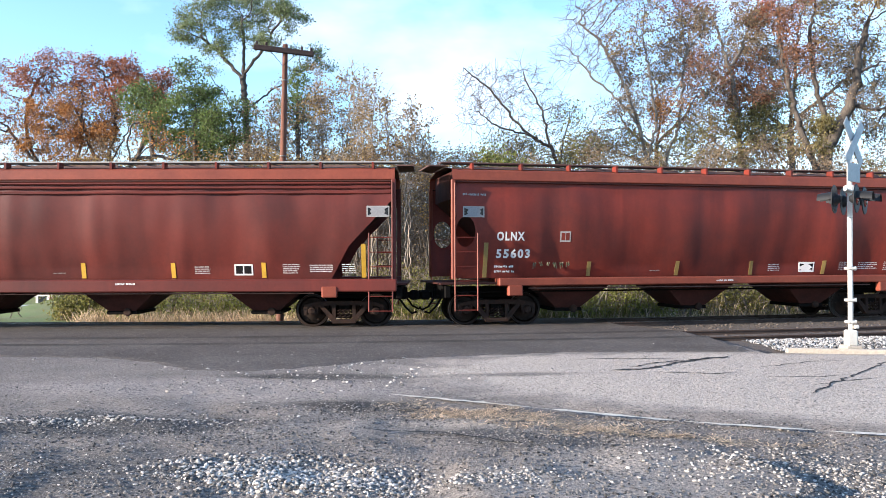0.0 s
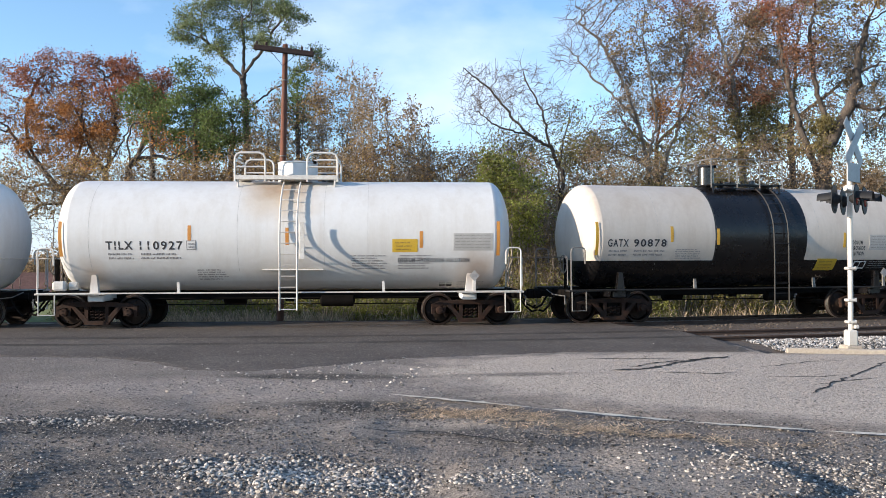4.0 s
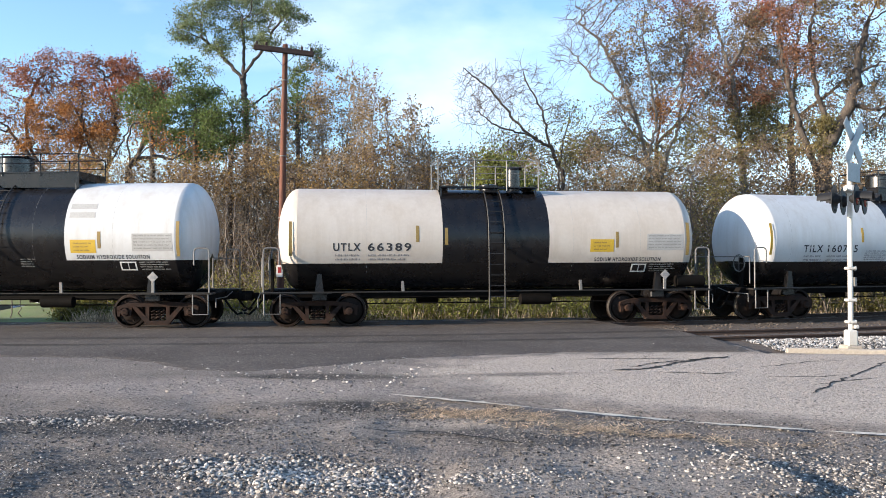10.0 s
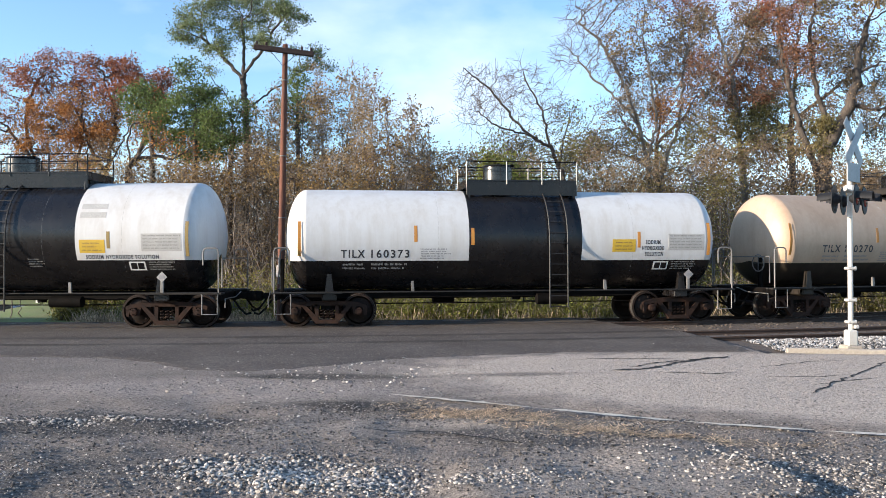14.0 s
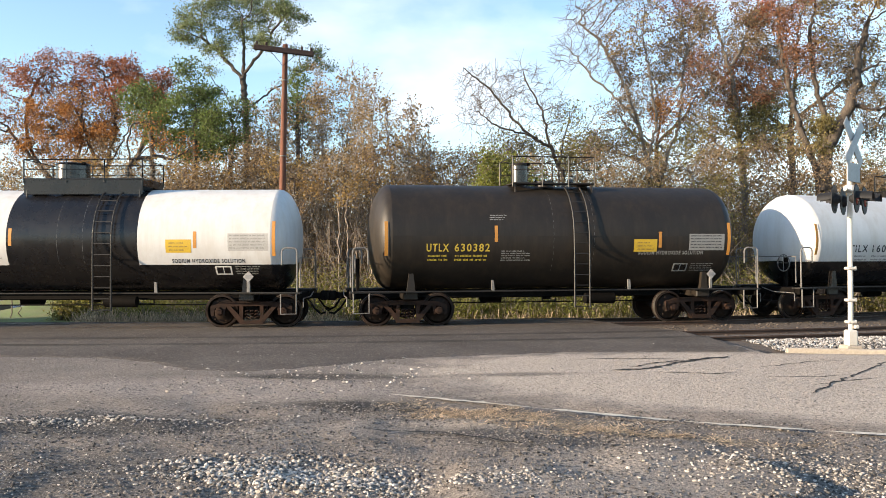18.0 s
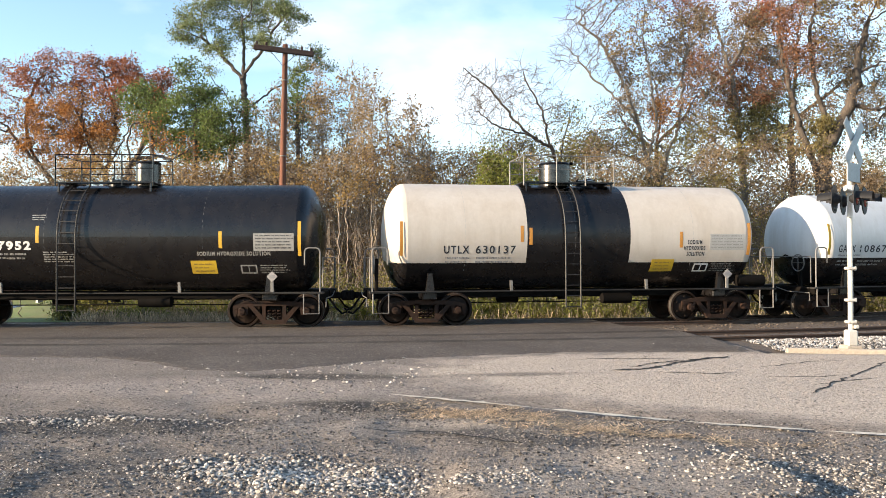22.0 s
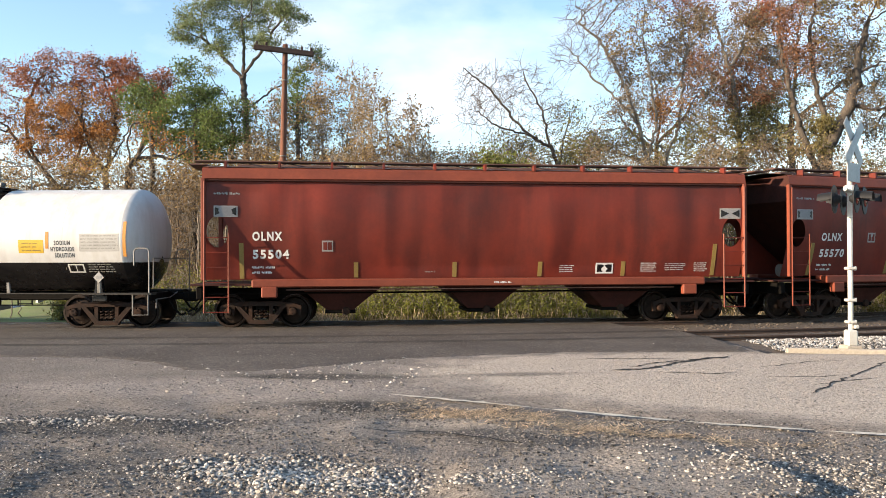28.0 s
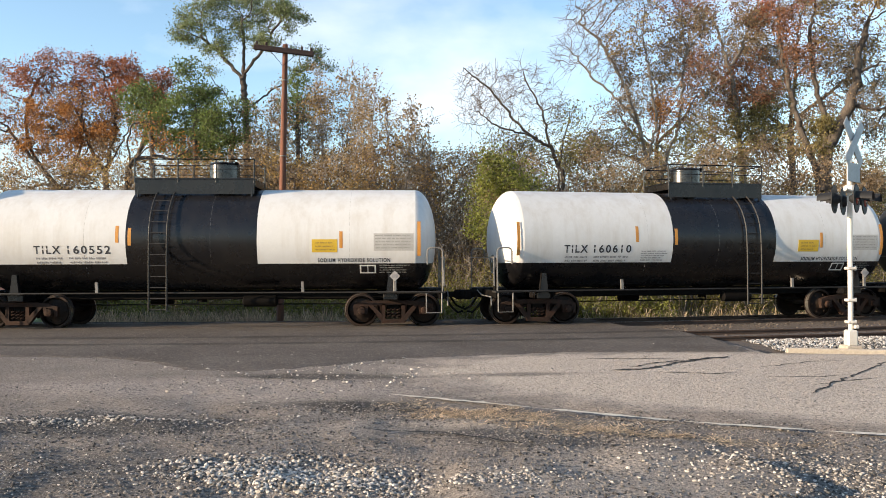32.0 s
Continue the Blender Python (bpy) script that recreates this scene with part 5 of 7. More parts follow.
def hopper_car(number, centre, kind, label, scrawl=False, seed=1):
    """A three-bay covered hopper; kind 0 has end openings by the ladders, kind 1 has cut-away ends."""
    rng = random.Random(seed)
    car = thing("hopper_car", label, "hopper car", "cars of the freight train")
    CARS.append((car, centre))
    half, trucks, e, W = 8.27, 6.17, 7.72, 1.60
    z0, z1, z2 = 1.36, 4.06, 4.40

    def dent(x, z, sy):
        """How far the sheet lies inside the widest line: rounded flanks, hollows between the ribs, and dents."""
        round_in = 0.40 * (max(0.0, 3.35 - z) / 1.99) ** 2 + 0.07 * (max(0.0, z - 3.35) / 0.71) ** 2
        rib = 0.030 * abs(math.sin(math.pi * (x + 0.4) / 2.35)) ** 0.7
        d = noise.noise(Vector((x * 0.75 + seed * 9.1, 0.0, z * 0.25 + sy))) * rough_sheet + noise.noise(Vector((x * 1.9, seed * 3.3, z * 0.6))) * 0.022 + rib + 0.02
        return round_in + d * max(0.0, min(1.0, (e - abs(x)) / 0.6, (z - z0) / 0.4 + 0.15, (z1 - z) / 0.4 + 0.15))

    rough_sheet = 0.05 if kind == 1 else 0.085

    def side(z, x=0.0):
        return -W + dent(x, z, 1) - 0.006

    # side sheets as slightly dented plates
    def sheet(sy):
        us = [-1 + 0.108 * i / 16 for i in range(16)] + [-0.892 + 1.784 * i / 100 for i in range(101)] + [0.892 + 0.108 * (i + 1) / 16 for i in range(16)]
        nx, nz = len(us) - 1, 34
        vs, fs = [], []
        for u in us:
            for j in range(nz + 1):
                z = z0 + (z1 - z0) * j / nz
                lim = min(e, 5.95 + 0.55 * min(z - z0, 0.9) + 0.95 * max(0.0, z - z0 - 0.9)) if kind == 1 else e
                x = u * lim
                if kind == 0 and abs(x) > 6.6:      # the sheet's edge follows the round opening
                    ox, oz = (abs(x) - 7.33) / 0.28, (z - 2.66) / 0.42
                    far = math.hypot(ox, oz)
                    if 0.80 < far < 1.16:
                        x, z = math.copysign(7.33 + 0.28 * ox / far, x), 2.66 + 0.42 * oz / far
                vs.append((x, sy * (-W + dent(x, z, sy)), z))
        for i in range(nx):
            for j in range(nz):
                xm, zm = e * abs(us[i] + us[i + 1]) / 2, z0 + (z1 - z0) * (j + 0.5) / nz
                if kind == 0 and ((xm - 7.33) / 0.28) ** 2 + ((zm - 2.66) / 0.42) ** 2 < 1:
                    continue
                a = i * (nz + 1) + j
                fs.append((a, a + nz + 1, a + nz + 2, a + 1) if sy > 0 else (a, a + 1, a + nz + 2, a + nz + 1))
        return Shape().add(vs, fs)

    for sy in (1, -1):
        part("side_sheet", sheet(sy), M_RED if kind == 0 else M_OXIDE, car, "dented oxide-red side sheet with dark streaks")
        s = Shape().box((0, sy * (-W + 0.13), 1.26 if kind == 0 else 1.20), (2 * e + 0.1 if kind == 1 else 2 * e - 2.6, 0.46, 0.22 if kind == 0 else 0.34), 0.03)
        part("side_sill", s, M_REDLIGHT if kind == 0 else M_OXIDE, car)
        part("sill_flange", Shape().box((0, sy * (-W + 0.05), 1.08 if kind == 0 else 0.99), (2 * e - 4.4, 0.10, 0.03), 0.008), M_ROOF, car, "thin pale lower flange of the sill")
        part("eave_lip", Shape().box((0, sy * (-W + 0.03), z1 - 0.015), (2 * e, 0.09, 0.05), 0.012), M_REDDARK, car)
        if kind == 1:
            for zz in (3.72, 3.86, 3.98):
                part("stiffener", Shape().box((0, sy * (-W + 0.01), zz), (2 * e - 0.2, 0.05, 0.06), 0.02), M_OXIDE, car)
        s = Shape()
        y = sy * -W
        s.add([(-e, y, z1), (e, y, z1), (e, y * 1.025, z1 + 0.03), (-e, y * 1.025, z1 + 0.03), (-e, y * 0.99, z2 - 0.06), (e, y * 0.99, z2 - 0.06), (-e, y * 0.93, z2), (e, y * 0.93, z2)],
              [(0, 1, 2, 3), (3, 2, 5, 4), (4, 5, 7, 6)])
        part("top_chord", s, M_REDLIGHT, car, "paler red top chord", smooth=0)
        for k in range(11):
            x = -e + 0.6 + k * (2 * e - 1.2) / 10
            part("roof_bracket", Shape().prism([(x - 0.03, z2 - 0.02), (x + 0.03, z2 - 0.02), (x + 0.03, z2 + 0.16), (x - 0.03, z2 + 0.16)], sy * -(W * 0.97), sy * -(W * 0.80)), M_RED, car)
    part("roof", Shape().add([(-e, -W * 0.95, z2), (e, -W * 0.95, z2), (e, -0.6, z2 + 0.13), (-e, -0.6, z2 + 0.13), (-e, 0.6, z2 + 0.13), (e, 0.6, z2 + 0.13), (-e, W * 0.95, z2), (e, W * 0.95, z2)],
                             [(0, 1, 2, 3), (3, 2, 5, 4), (4, 5, 7, 6)]), M_ROOF, car, smooth=0)
    for y in (-1.12, 1.12):
        part("running_board", Shape().box((0, y, z2 + 0.19), (2 * e + 0.5, 0.42, 0.04), 0.006), M_ROOF if kind == 0 else M_BORDER, car)
    for k in range(4):
        x = -5.4 + k * 3.6
        hh = part("hatch_cover", Shape().box((x, 0, z2 + 0.17), (3.1, 0.75, 0.10), 0.03), M_ROOF, car)
        for o in (-1.2, 0, 1.2):
            part("batten", Shape().box((x + o, 0, z2 + 0.235), (0.08, 0.9, 0.03), 0.006), M_STEEL, hh)
    # ends: slope sheets, posts, platforms; sheets and platforms have shade in their dark red
    for k in (-1, 1):
        s = Shape()
        for i in range(8):
            quad = []
            for q in (i / 8, (i + 1) / 8):
                zz = 3.62 - 2.42 * q
                yy = W - 0.12 - 0.40 * (max(0.0, 3.35 - zz) / 1.99) ** 2
                quad += [(k * (7.55 - 2.65 * q), -yy, zz), (k * (7.55 - 2.65 * q), yy, zz)]
            s.add(quad, [(0, 1, 3, 2)])
        s.add([(k * 7.55, -W + 0.03, 3.62), (k * 7.55, W - 0.03, 3.62), (k * 7.55, W - 0.03, z2), (k * 7.55, -W + 0.03, z2)], [(0, 1, 2, 3)])
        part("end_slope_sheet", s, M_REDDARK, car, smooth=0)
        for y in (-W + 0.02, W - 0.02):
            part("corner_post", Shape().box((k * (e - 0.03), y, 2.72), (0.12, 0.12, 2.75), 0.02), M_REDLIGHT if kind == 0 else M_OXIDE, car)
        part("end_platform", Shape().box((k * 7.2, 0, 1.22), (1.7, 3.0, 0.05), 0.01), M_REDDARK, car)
        part("end_sill", Shape().box((k * (e + 0.10), 0, 1.0), (0.16, 2.9, 0.34), 0.02), M_STEEL, car)
        part("centre_sill", Shape().box((k * 6.3, 0, 0.92), (3.4, 0.5, 0.34), 0.03), M_STEEL, car)
        part("coupler", coupler_mesh(0.75), M_STEEL, car, m=pose(k * (half - 0.78), 0, 0.86, 0, 0, 0 if k > 0 else 180))
        part("air_hose", Shape().tube([(k * (half - 0.5), -0.42, 0.80), (k * (half - 0.3), -0.44, 0.52), (k * (half - 0.12), -0.46, 0.36), (k * (half + 0.02), -0.45, 0.40)], 0.032, 6), M_STEEL, car)
        for y in (-W - 0.06, W + 0.06):
            for x in (k * 7.66, k * 7.02):
                part("ladder_rail", Shape().tube([(x, y, 0.48), (x, y, 2.62 if x == k * 7.02 else 4.0)], 0.022, 5), M_REDLIGHT if kind == 0 else M_OXIDE, car)
            for i in range(6):
                z = 0.5 + i * 0.40
                part("rung", Shape().tube([(k * 7.02, y, z), (k * 7.66, y, z)], 0.014, 5), M_RED, car)
        part("jack_pad", Shape().box((k * 5.95, -W - 0.03, 1.02), (0.42, 0.20, 0.30), 0.03), M_REDLIGHT, car)
        part("roof_overhang", Shape().box((k * (e + 0.25), 0, z2 + 0.16), (0.5, 1.5, 0.04), 0.006), M_ROOF, car)
        truck(car, centre, k * trucks)
    # three outlet bays, the shade under the car put into their colour
    for x in (-4.05, 0.0, 4.05):
        s = Shape()
        a, b = 1.25, 0.36
        top = [(x - a, -W + 0.46, 1.22), (x + a, -W + 0.46, 1.22), (x + a, W - 0.46, 1.22), (x - a, W - 0.46, 1.22)]
        bot = [(x - b, -0.72, 0.46), (x + b, -0.72, 0.46), (x + b, 0.72, 0.46), (x - b, 0.72, 0.46)]
        s.add(top + bot, [(0, 1, 5, 4), (1, 2, 6, 5), (2, 3, 7, 6), (3, 0, 4, 7), (4, 5, 6, 7)])
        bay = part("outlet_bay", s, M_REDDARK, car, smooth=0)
        part("outlet_gate", Shape().box((x, 0, 0.42), (0.86, 1.5, 0.10), 0.02), M_STEEL, bay)
        part("gate_capstan", Shape().lathe([(-0.80, 0.10), (-0.76, 0.12), (-0.6, 0.10)], 10, pose(x + 0.16, 0, 0.44)), M_RUST, bay)
    part("floor", Shape().box((0, 0, 1.20), (10.6, 3.0, 0.06), 0.0), M_STEEL, car)
    part("train_pipe", Shape().tube([(-half + 0.6, -1.2, 0.98), (half - 0.6, -1.2, 0.98)], 0.025, 5), M_STEEL, car)
    part("brake_reservoir", Shape().lathe([(-0.45, 0.05), (-0.42, 0.2), (0.42, 0.2), (0.45, 0.05)], 14, pose(-6.9, -0.75, 1.52, 0, 0, 90)), M_GREYP, car)
    # strips and stencils
    for x, a, b in ((-6.72, 1.38, 2.36), (-3.62, 1.40, 1.82), (-0.85, 1.40, 1.82), (1.62, 1.40, 1.82), (4.1, 1.40, 1.82), (6.85, 1.40, 2.32)):
        plate(x - 0.06, x + 0.06, a, b, M_OCHRE if kind == 0 else M_YEL, car, side, "reflector_strip", 0.005)
    if kind == 0:
        lettering("OLNX", -6.42, 2.43, 0.225, M_TWHITE, car, side, 0.80, 0.012)
        lettering(number, -6.42, 1.94, 0.225, M_TWHITE, car, side, 0.98, 0.012)
        bars(2, -6.45, -5.85, 1.72, 0.06, 0.08, M_TWHITE, car, side, rng, ragged=0.1)
    frame_plate(-4.55, -4.25, 2.38 if kind == 0 and seed != 7 else 2.12, 2.68 if kind == 0 and seed != 7 else 2.42, M_BORDER, M_RED, car, side)
    for x in (-7.42, 6.95):
        p = plate(x, x + 0.62, 3.06, 3.36, M_BORDER, car, side, "emblem_plate", 0.005, "dark emblem plate with a pale border")
        plate(x + 0.03, x + 0.59, 3.085, 3.335, M_TGREY, p, side, "emblem_field", 0.008, n=2)
        for xa, xb in ((x + 0.035, x + 0.27), (x + 0.585, x + 0.35)):
            tri = [(xa, side(zz, xa) - 0.012, zz) for zz in (3.10, 3.32)] + [(xb, side(3.21, xb) - 0.012, 3.21)]
            part("emblem_wedge", Shape().add(tri, [(0, 1, 2) if xa < xb else (0, 2, 1)]), M_BLACK, p, smooth=0)
    if kind == 0:
        bars(1, -7.42, -6.75, 3.72, 0.06, 0.04, M_TFAINT, car, side, rng, ragged=0.0)
    for x, w, r, z in ((2.2, 0.45, 3, 1.72), (4.62, 0.5, 4, 1.78), (5.35, 0.7, 3, 1.76), (6.25, 0.42, 4, 1.78), (-1.7, 0.35, 1, 1.56)):
        bars(r + (1 if r > 1 else 0), x, x + w, z, 0.028, 0.030, M_TWHITE if r > 1 else M_TFAINT, car, side, rng, ragged=0.2)
    bars(1, 0.2, 0.75, 1.28, 0.05, 0.03, M_TWHITE, car, lambda z, x=0.0: -W - 0.115, rng, ragged=0.1)
    frame_plate(3.28, 3.80, 1.47, 1.78, M_TWHITE, M_BLACK, car, side)
    if scrawl:
        s = Shape()
        x = -5.35
        for i in range(6):
            pts = [(x + i * 0.2 + 0.02 * j, side(2) - 0.012, 1.62 + 0.20 * abs(math.sin(i * 1.3 + j * 1.1))) for j in range(6)]
            s.tube(pts, 0.014, 4)
        part("paint_scrawl", s, M_GRAFF, car, "illegible faded green paint scrawl")
    return car


TILX = dict(trucks=5.13, half=7.17, tank0=-6.36, tank1=6.42, top=3.93, line=1.79, dark=M_BLACK, rail=M_GREYP)
SHPX = dict(trucks=4.78, half=6.80, tank0=-6.08, tank1=6.14, top=4.06, dark=M_DARK, rail=M_GREYP)
UTLS = dict(trucks=4.37, half=6.62, tank0=-5.62, tank1=5.68, top=4.12, dark=M_BLACK, rail=M_GREYP)

hopper_car("", -9.07, 1, "oxide-red covered hopper car with cut-away ends on rails", seed=3)
hopper_car("55603", 7.58, 0, "oxide-red covered hopper car with faded green scrawl", scrawl=True, seed=5)
WHITE = dict(TILX, top=4.18, line=1.3, dark=M_STAINED, rail=M_RAILW, band=(-0.01, 0.01), skin=M_STAINED, strips=M_ORA, white_steps=True, skirt=False, platform_h=0.72, shield=True,
             seams=(-5.2, -1.25, 1.1, 2.3), panel=0, size=0.22, text_z=2.19)
tank_car("TILX", "110896", 22.92, deck=(-1.42, 1.12), dome=(-0.42, 0.80), ladder=(-0.27, 0.26), text=(-4.86, -2.79), label="all-white tank car with rust stains and white railings", seed=11, **WHITE)
tank_car("TILX", "110927", 37.28, deck=(-1.46, 1.42), dome=(-0.36, 0.79), ladder=(-0.09, 0.38), text=(-4.75, -2.71), label="all-white tank car with a large white bonnet", seed=12, **WHITE)
tank_car("GATX", "90878", 51.02, **dict(UTLS, half=6.56, top=4.14, line=1.84, skin=M_PALE, band=(-1.44, 1.69)), deck=(-1.11, 1.37), dome=(-1.04, -0.54), ladder=(0.46, 0.95), text=(-4.87, -3.03), skirt=False,
         label="dusty white tank car with a black band", seams=(-3.3, -1.4, 2.1, 3.9), panel=1, marks=1, size=0.21, text_z=2.25, seed=13)
tank_car("SBLX", "24035", 64.59, trucks=4.98, half=7.0, tank0=-6.12, tank1=6.35, top=3.94, line=1.84, skin=M_WHITE, dark=M_BLACK, rail=M_GREYP, band=(-1.11, 2.10), deck=(-0.92, 2.07), dome=(-0.53, 0.42),
         ladder=(1.08, 1.58), text=(-4.70, -2.84), skirt=False, label="white tank car with a wide black band", strips=M_ORA, seams=(-3.7, -1.9, -0.3, 3.6), panel=0, marks=1, size=0.22, text_z=1.93, seed=14)
tank_car("SHPX", "209553", 78.46, **dict(SHPX, line=1.84, skin=None, band=None), deck=(-1.22, 1.43), dome=(0.27, 0.94), ladder=(-0.88, -0.37), text=(-4.30, -1.90), ink=M_TWHITE, bold=0.012, skirt=False,
         label="dark grey tank car with white lettering", seams=(-5.0, -3.7, -2.3, -1.0, 0.5, 1.9, 3.3, 4.6), panel=1, seed=15)
tank_car("UTLX", "631585", 91.94, **dict(UTLS, line=1.90, skin=M_WHITE, band=(-1.72, 2.08)), deck=(-1.29, 2.12), dome=(-0.59, 0.36), ladder=(-0.14, 0.30), text=(-4.33, -2.12), platform_h=0.74,
         label="short white tank car with a black band and caged platform", strips=M_OCHRE, stripes=True, seams=(-3.2, 1.2, 3.4), size=0.215, text_z=2.14, bold=0.006, seed=16)
tank_car("UTLX", "66389", 105.55, trucks=4.90, half=7.0, tank0=-6.1, tank1=6.25, top=3.96, line=1.79, skin=M_PALE, dark=M_BLACK, rail=M_GREYP, band=(-1.48, 1.59), deck=(-1.52, 1.44), dome=(0.66, 1.07),
         ladder=(-0.18, 0.27), text=(-4.52, -2.37), skirt=False, label="dusty white tank car with a black band and air reservoir", strips=M_OCHRE, seams=(-3.6, 2.3, 4.3), size=0.21, text_z=2.14, bold=0.006, bottle=True, panel=0, marks=0, seed=17)
tank_car("TILX", "160795", 119.73, **dict(TILX, skin=M_WHITE, band=(-1.41, 2.22)), deck=(-1.21, 2.14), dome=(-0.71, 0.27), ladder=(1.06, 1.55), text=(-4.74, -2.68), strips=M_YEL,
         label="white tank car with a black band", seams=(-5.2, -2.9, 0.1, 4.3), seed=18)
tank_car("UTLX", "631599", 133.53, **dict(UTLS, line=1.90, skin=M_WHITE, band=(-1.74, 2.12)), deck=(-1.31, 2.12), dome=(-0.62, 0.28), ladder=(-0.18, 0.26), text=(-4.37, -2.20), platform_h=0.74,
         label="short white tank car with a black band and grey panels", strips=M_OCHRE, stripes=True, seams=(-3.2, 1.2, 3.4), size=0.215, text_z=2.14, bold=0.006, seed=19)
tank_car("TILX", "160373", 147.39, **dict(TILX, half=7.22, line=1.86, skin=M_WHITE, band=(-1.23, 2.06), text_z=1.95), deck=(-1.19, 2.11), dome=(-0.55, 0.33), ladder=(1.07, 1.60), text=(-4.81, -2.92), strips=M_ORA,
         label="clean white tank car with a black band", seams=(-2.1, 3.6), marks=1, bold=0.005, seed=20)
tank_car("TILX", "160270", 161.74, **dict(TILX, line=1.75, skin=M_CREAM, band=(-1.38, 2.13), dark=M_SOOT), deck=(-1.32, 2.05), dome=(-0.70, 0.27), ladder=(1.07, 1.50), text=(-4.74, -2.78), strips=M_ORA,
         label="rust-dusted cream tank car with a sooty band", seams=(-3.6, -2.1, 0.0, 3.3, 5.1), marks=1, seed=21)
tank_car("TILX", "160763", 176.03, **dict(TILX, line=1.77, skin=M_WHITE, band=(-1.39, 2.20)), deck=(-1.24, 2.10), dome=(-0.70, 0.23), ladder=(1.04, 1.54), text=(-4.74, -2.71), strips=M_ORA,
         label="white tank car with a scraped black band", seams=(-2.1, 0.0, 0.7), seed=22)
tank_car("UTLX", "630382", 189.83, **dict(UTLS, half=6.60, tank0=-5.5, tank1=5.56, top=4.09, line=1.84, skin=None, band=None, dark=M_SOOT), deck=(-1.32, 1.17), dome=(-1.17, -0.65), ladder=(0.27, 0.72), text=(-3.96, -2.16),
         ink=M_TYEL, size=0.21, text_z=2.12, skirt=False, label="brownish-black tank car with yellow lettering", strips=M_ORA, seams=(-0.3, 0.9), panel=0, seed=23)
tank_car("TILX", "160643", 203.60, **dict(TILX, skin=M_WHITE, band=(-1.33, 2.15)), deck=(-1.2, 2.12), dome=(-0.60, 0.32), ladder=(1.10, 1.55), text=(-4.65, -2.58), strips=M_ORA,
         label="white tank car with a black band and orange strips", seams=(-2.0, 0.1, 3.9), seed=24)
tank_car("SHPX", "207952", 217.51, **dict(SHPX, line=1.84, skin=None, band=None, dark=M_BLACK), deck=(-1.32, 1.42), dome=(0.64, 1.34), ladder=(-0.88, -0.39), text=(-4.12, -1.66), ink=M_TWHITE, bold=0.014, skirt=False,
         label="glossy black tank car with white lettering", seams=(-1.3, -0.9, 3.0), panel=1, text_z=2.2, seed=25)
tank_car("UTLX", "630137", 230.87, **dict(UTLS, half=6.60, line=1.79, skin=M_PALE, band=(-1.62, 1.46)), deck=(-1.52, 1.25), dome=(-0.81, 0.15), ladder=(-0.53, -0.09), text=(-4.01, -1.95), strips=M_ORA,
         label="dusty cream-white tank car with a black band and reservoir", seams=(-3.4, -0.2, 3.4), bold=0.006, size=0.215, text_z=2.06, skirt=False, panel=1, marks=1, bottle=True, seed=26)
tank_car("GATX", "10867", 244.57, **dict(TILX, half=7.10, tank1=6.45, line=1.90, skin=M_WHITE, band=(-1.09, 2.25)), deck=(-1.08, 2.15), dome=(-0.42, 0.49), ladder=(1.13, 1.60), text=(-5.57, -3.66),
         label="white tank car with black band and yellow strips", seams=(-1.9, 0.6, 3.0), panel=1, marks=1, skirt=False, seed=27)
tank_car("SHPX", "207966", 258.48, **dict(SHPX, dark=M_BLACK, line=1.51, skin=M_WHITE, band=(-1.59, 1.57)), deck=(-1.27, 1.38), dome=(-1.14, -0.64), ladder=(0.44, 0.95), text=(-4.54, -2.00), skirt=False,
         label="white tank car with low black underside and band", strips=M_ORA, seams=(-4.9, -3.3, 2.9, 4.4), bold=0.01, panel=2, marks=1, text_z=1.96, size=0.21, seed=28)
tank_car("OLNX", "224088", 272.52, **dict(TILX, half=7.22, line=1.84, skin=M_WHITE, band=(-1.30, 2.14)), deck=(-1.09, 2.01), dome=(-0.62, 0.43), ladder=(1.14, 1.59), text=(-4.65, -3.34),
         label="plain white tank car with a dark grey band", strips=M_ORA, seams=(-3.6, -0.2, 4.2), bold=0.006, marks=1, text_z=2.22, size=0.20, skirt=False, seed=29)
hopper_car("55504", 288.01, 0, "oxide-red covered hopper car with strong dark streaks", seed=7)
hopper_car("55570", 304.55, 0, "oxide-red covered hopper car with dented side sheets", seed=9)
tank_car("TILX", "160552", 319.75, **dict(TILX, skin=M_WHITE, band=(-2.08, 1.47)), deck=(-2.04, 1.28), dome=(-0.15, 0.70), ladder=(-1.41, -0.93), text=(-4.55, -2.49), strips=M_ORA,
         label="white tank car with a sooty black band", seams=(-3.2, 0.2, 4.0), seed=30)
tank_car("TILX", "160610", 334.15, **dict(TILX, skin=M_WHITE, band=(-1.2, 2.20)), deck=(-1.0, 2.15), dome=(-0.45, 0.45), ladder=(1.15, 1.62), text=(-4.58, -2.52), strips=M_ORA,
         label="white tank car with a black band, last in view", seams=(-2.0, 0.3, 3.9), seed=31)
tank_car("", "", 348.5, **dict(TILX, skin=None, band=None, line=1.8, dark=M_DARK), deck=(-1.2, 2.12), dome=(-0.60, 0.32), ladder=(1.10, 1.55), text=(-4.65, -2.58), ink=M_TWHITE,
         label="dark grey tank car at the end of the seen train", seams=(-2.0, 3.9), seed=32)
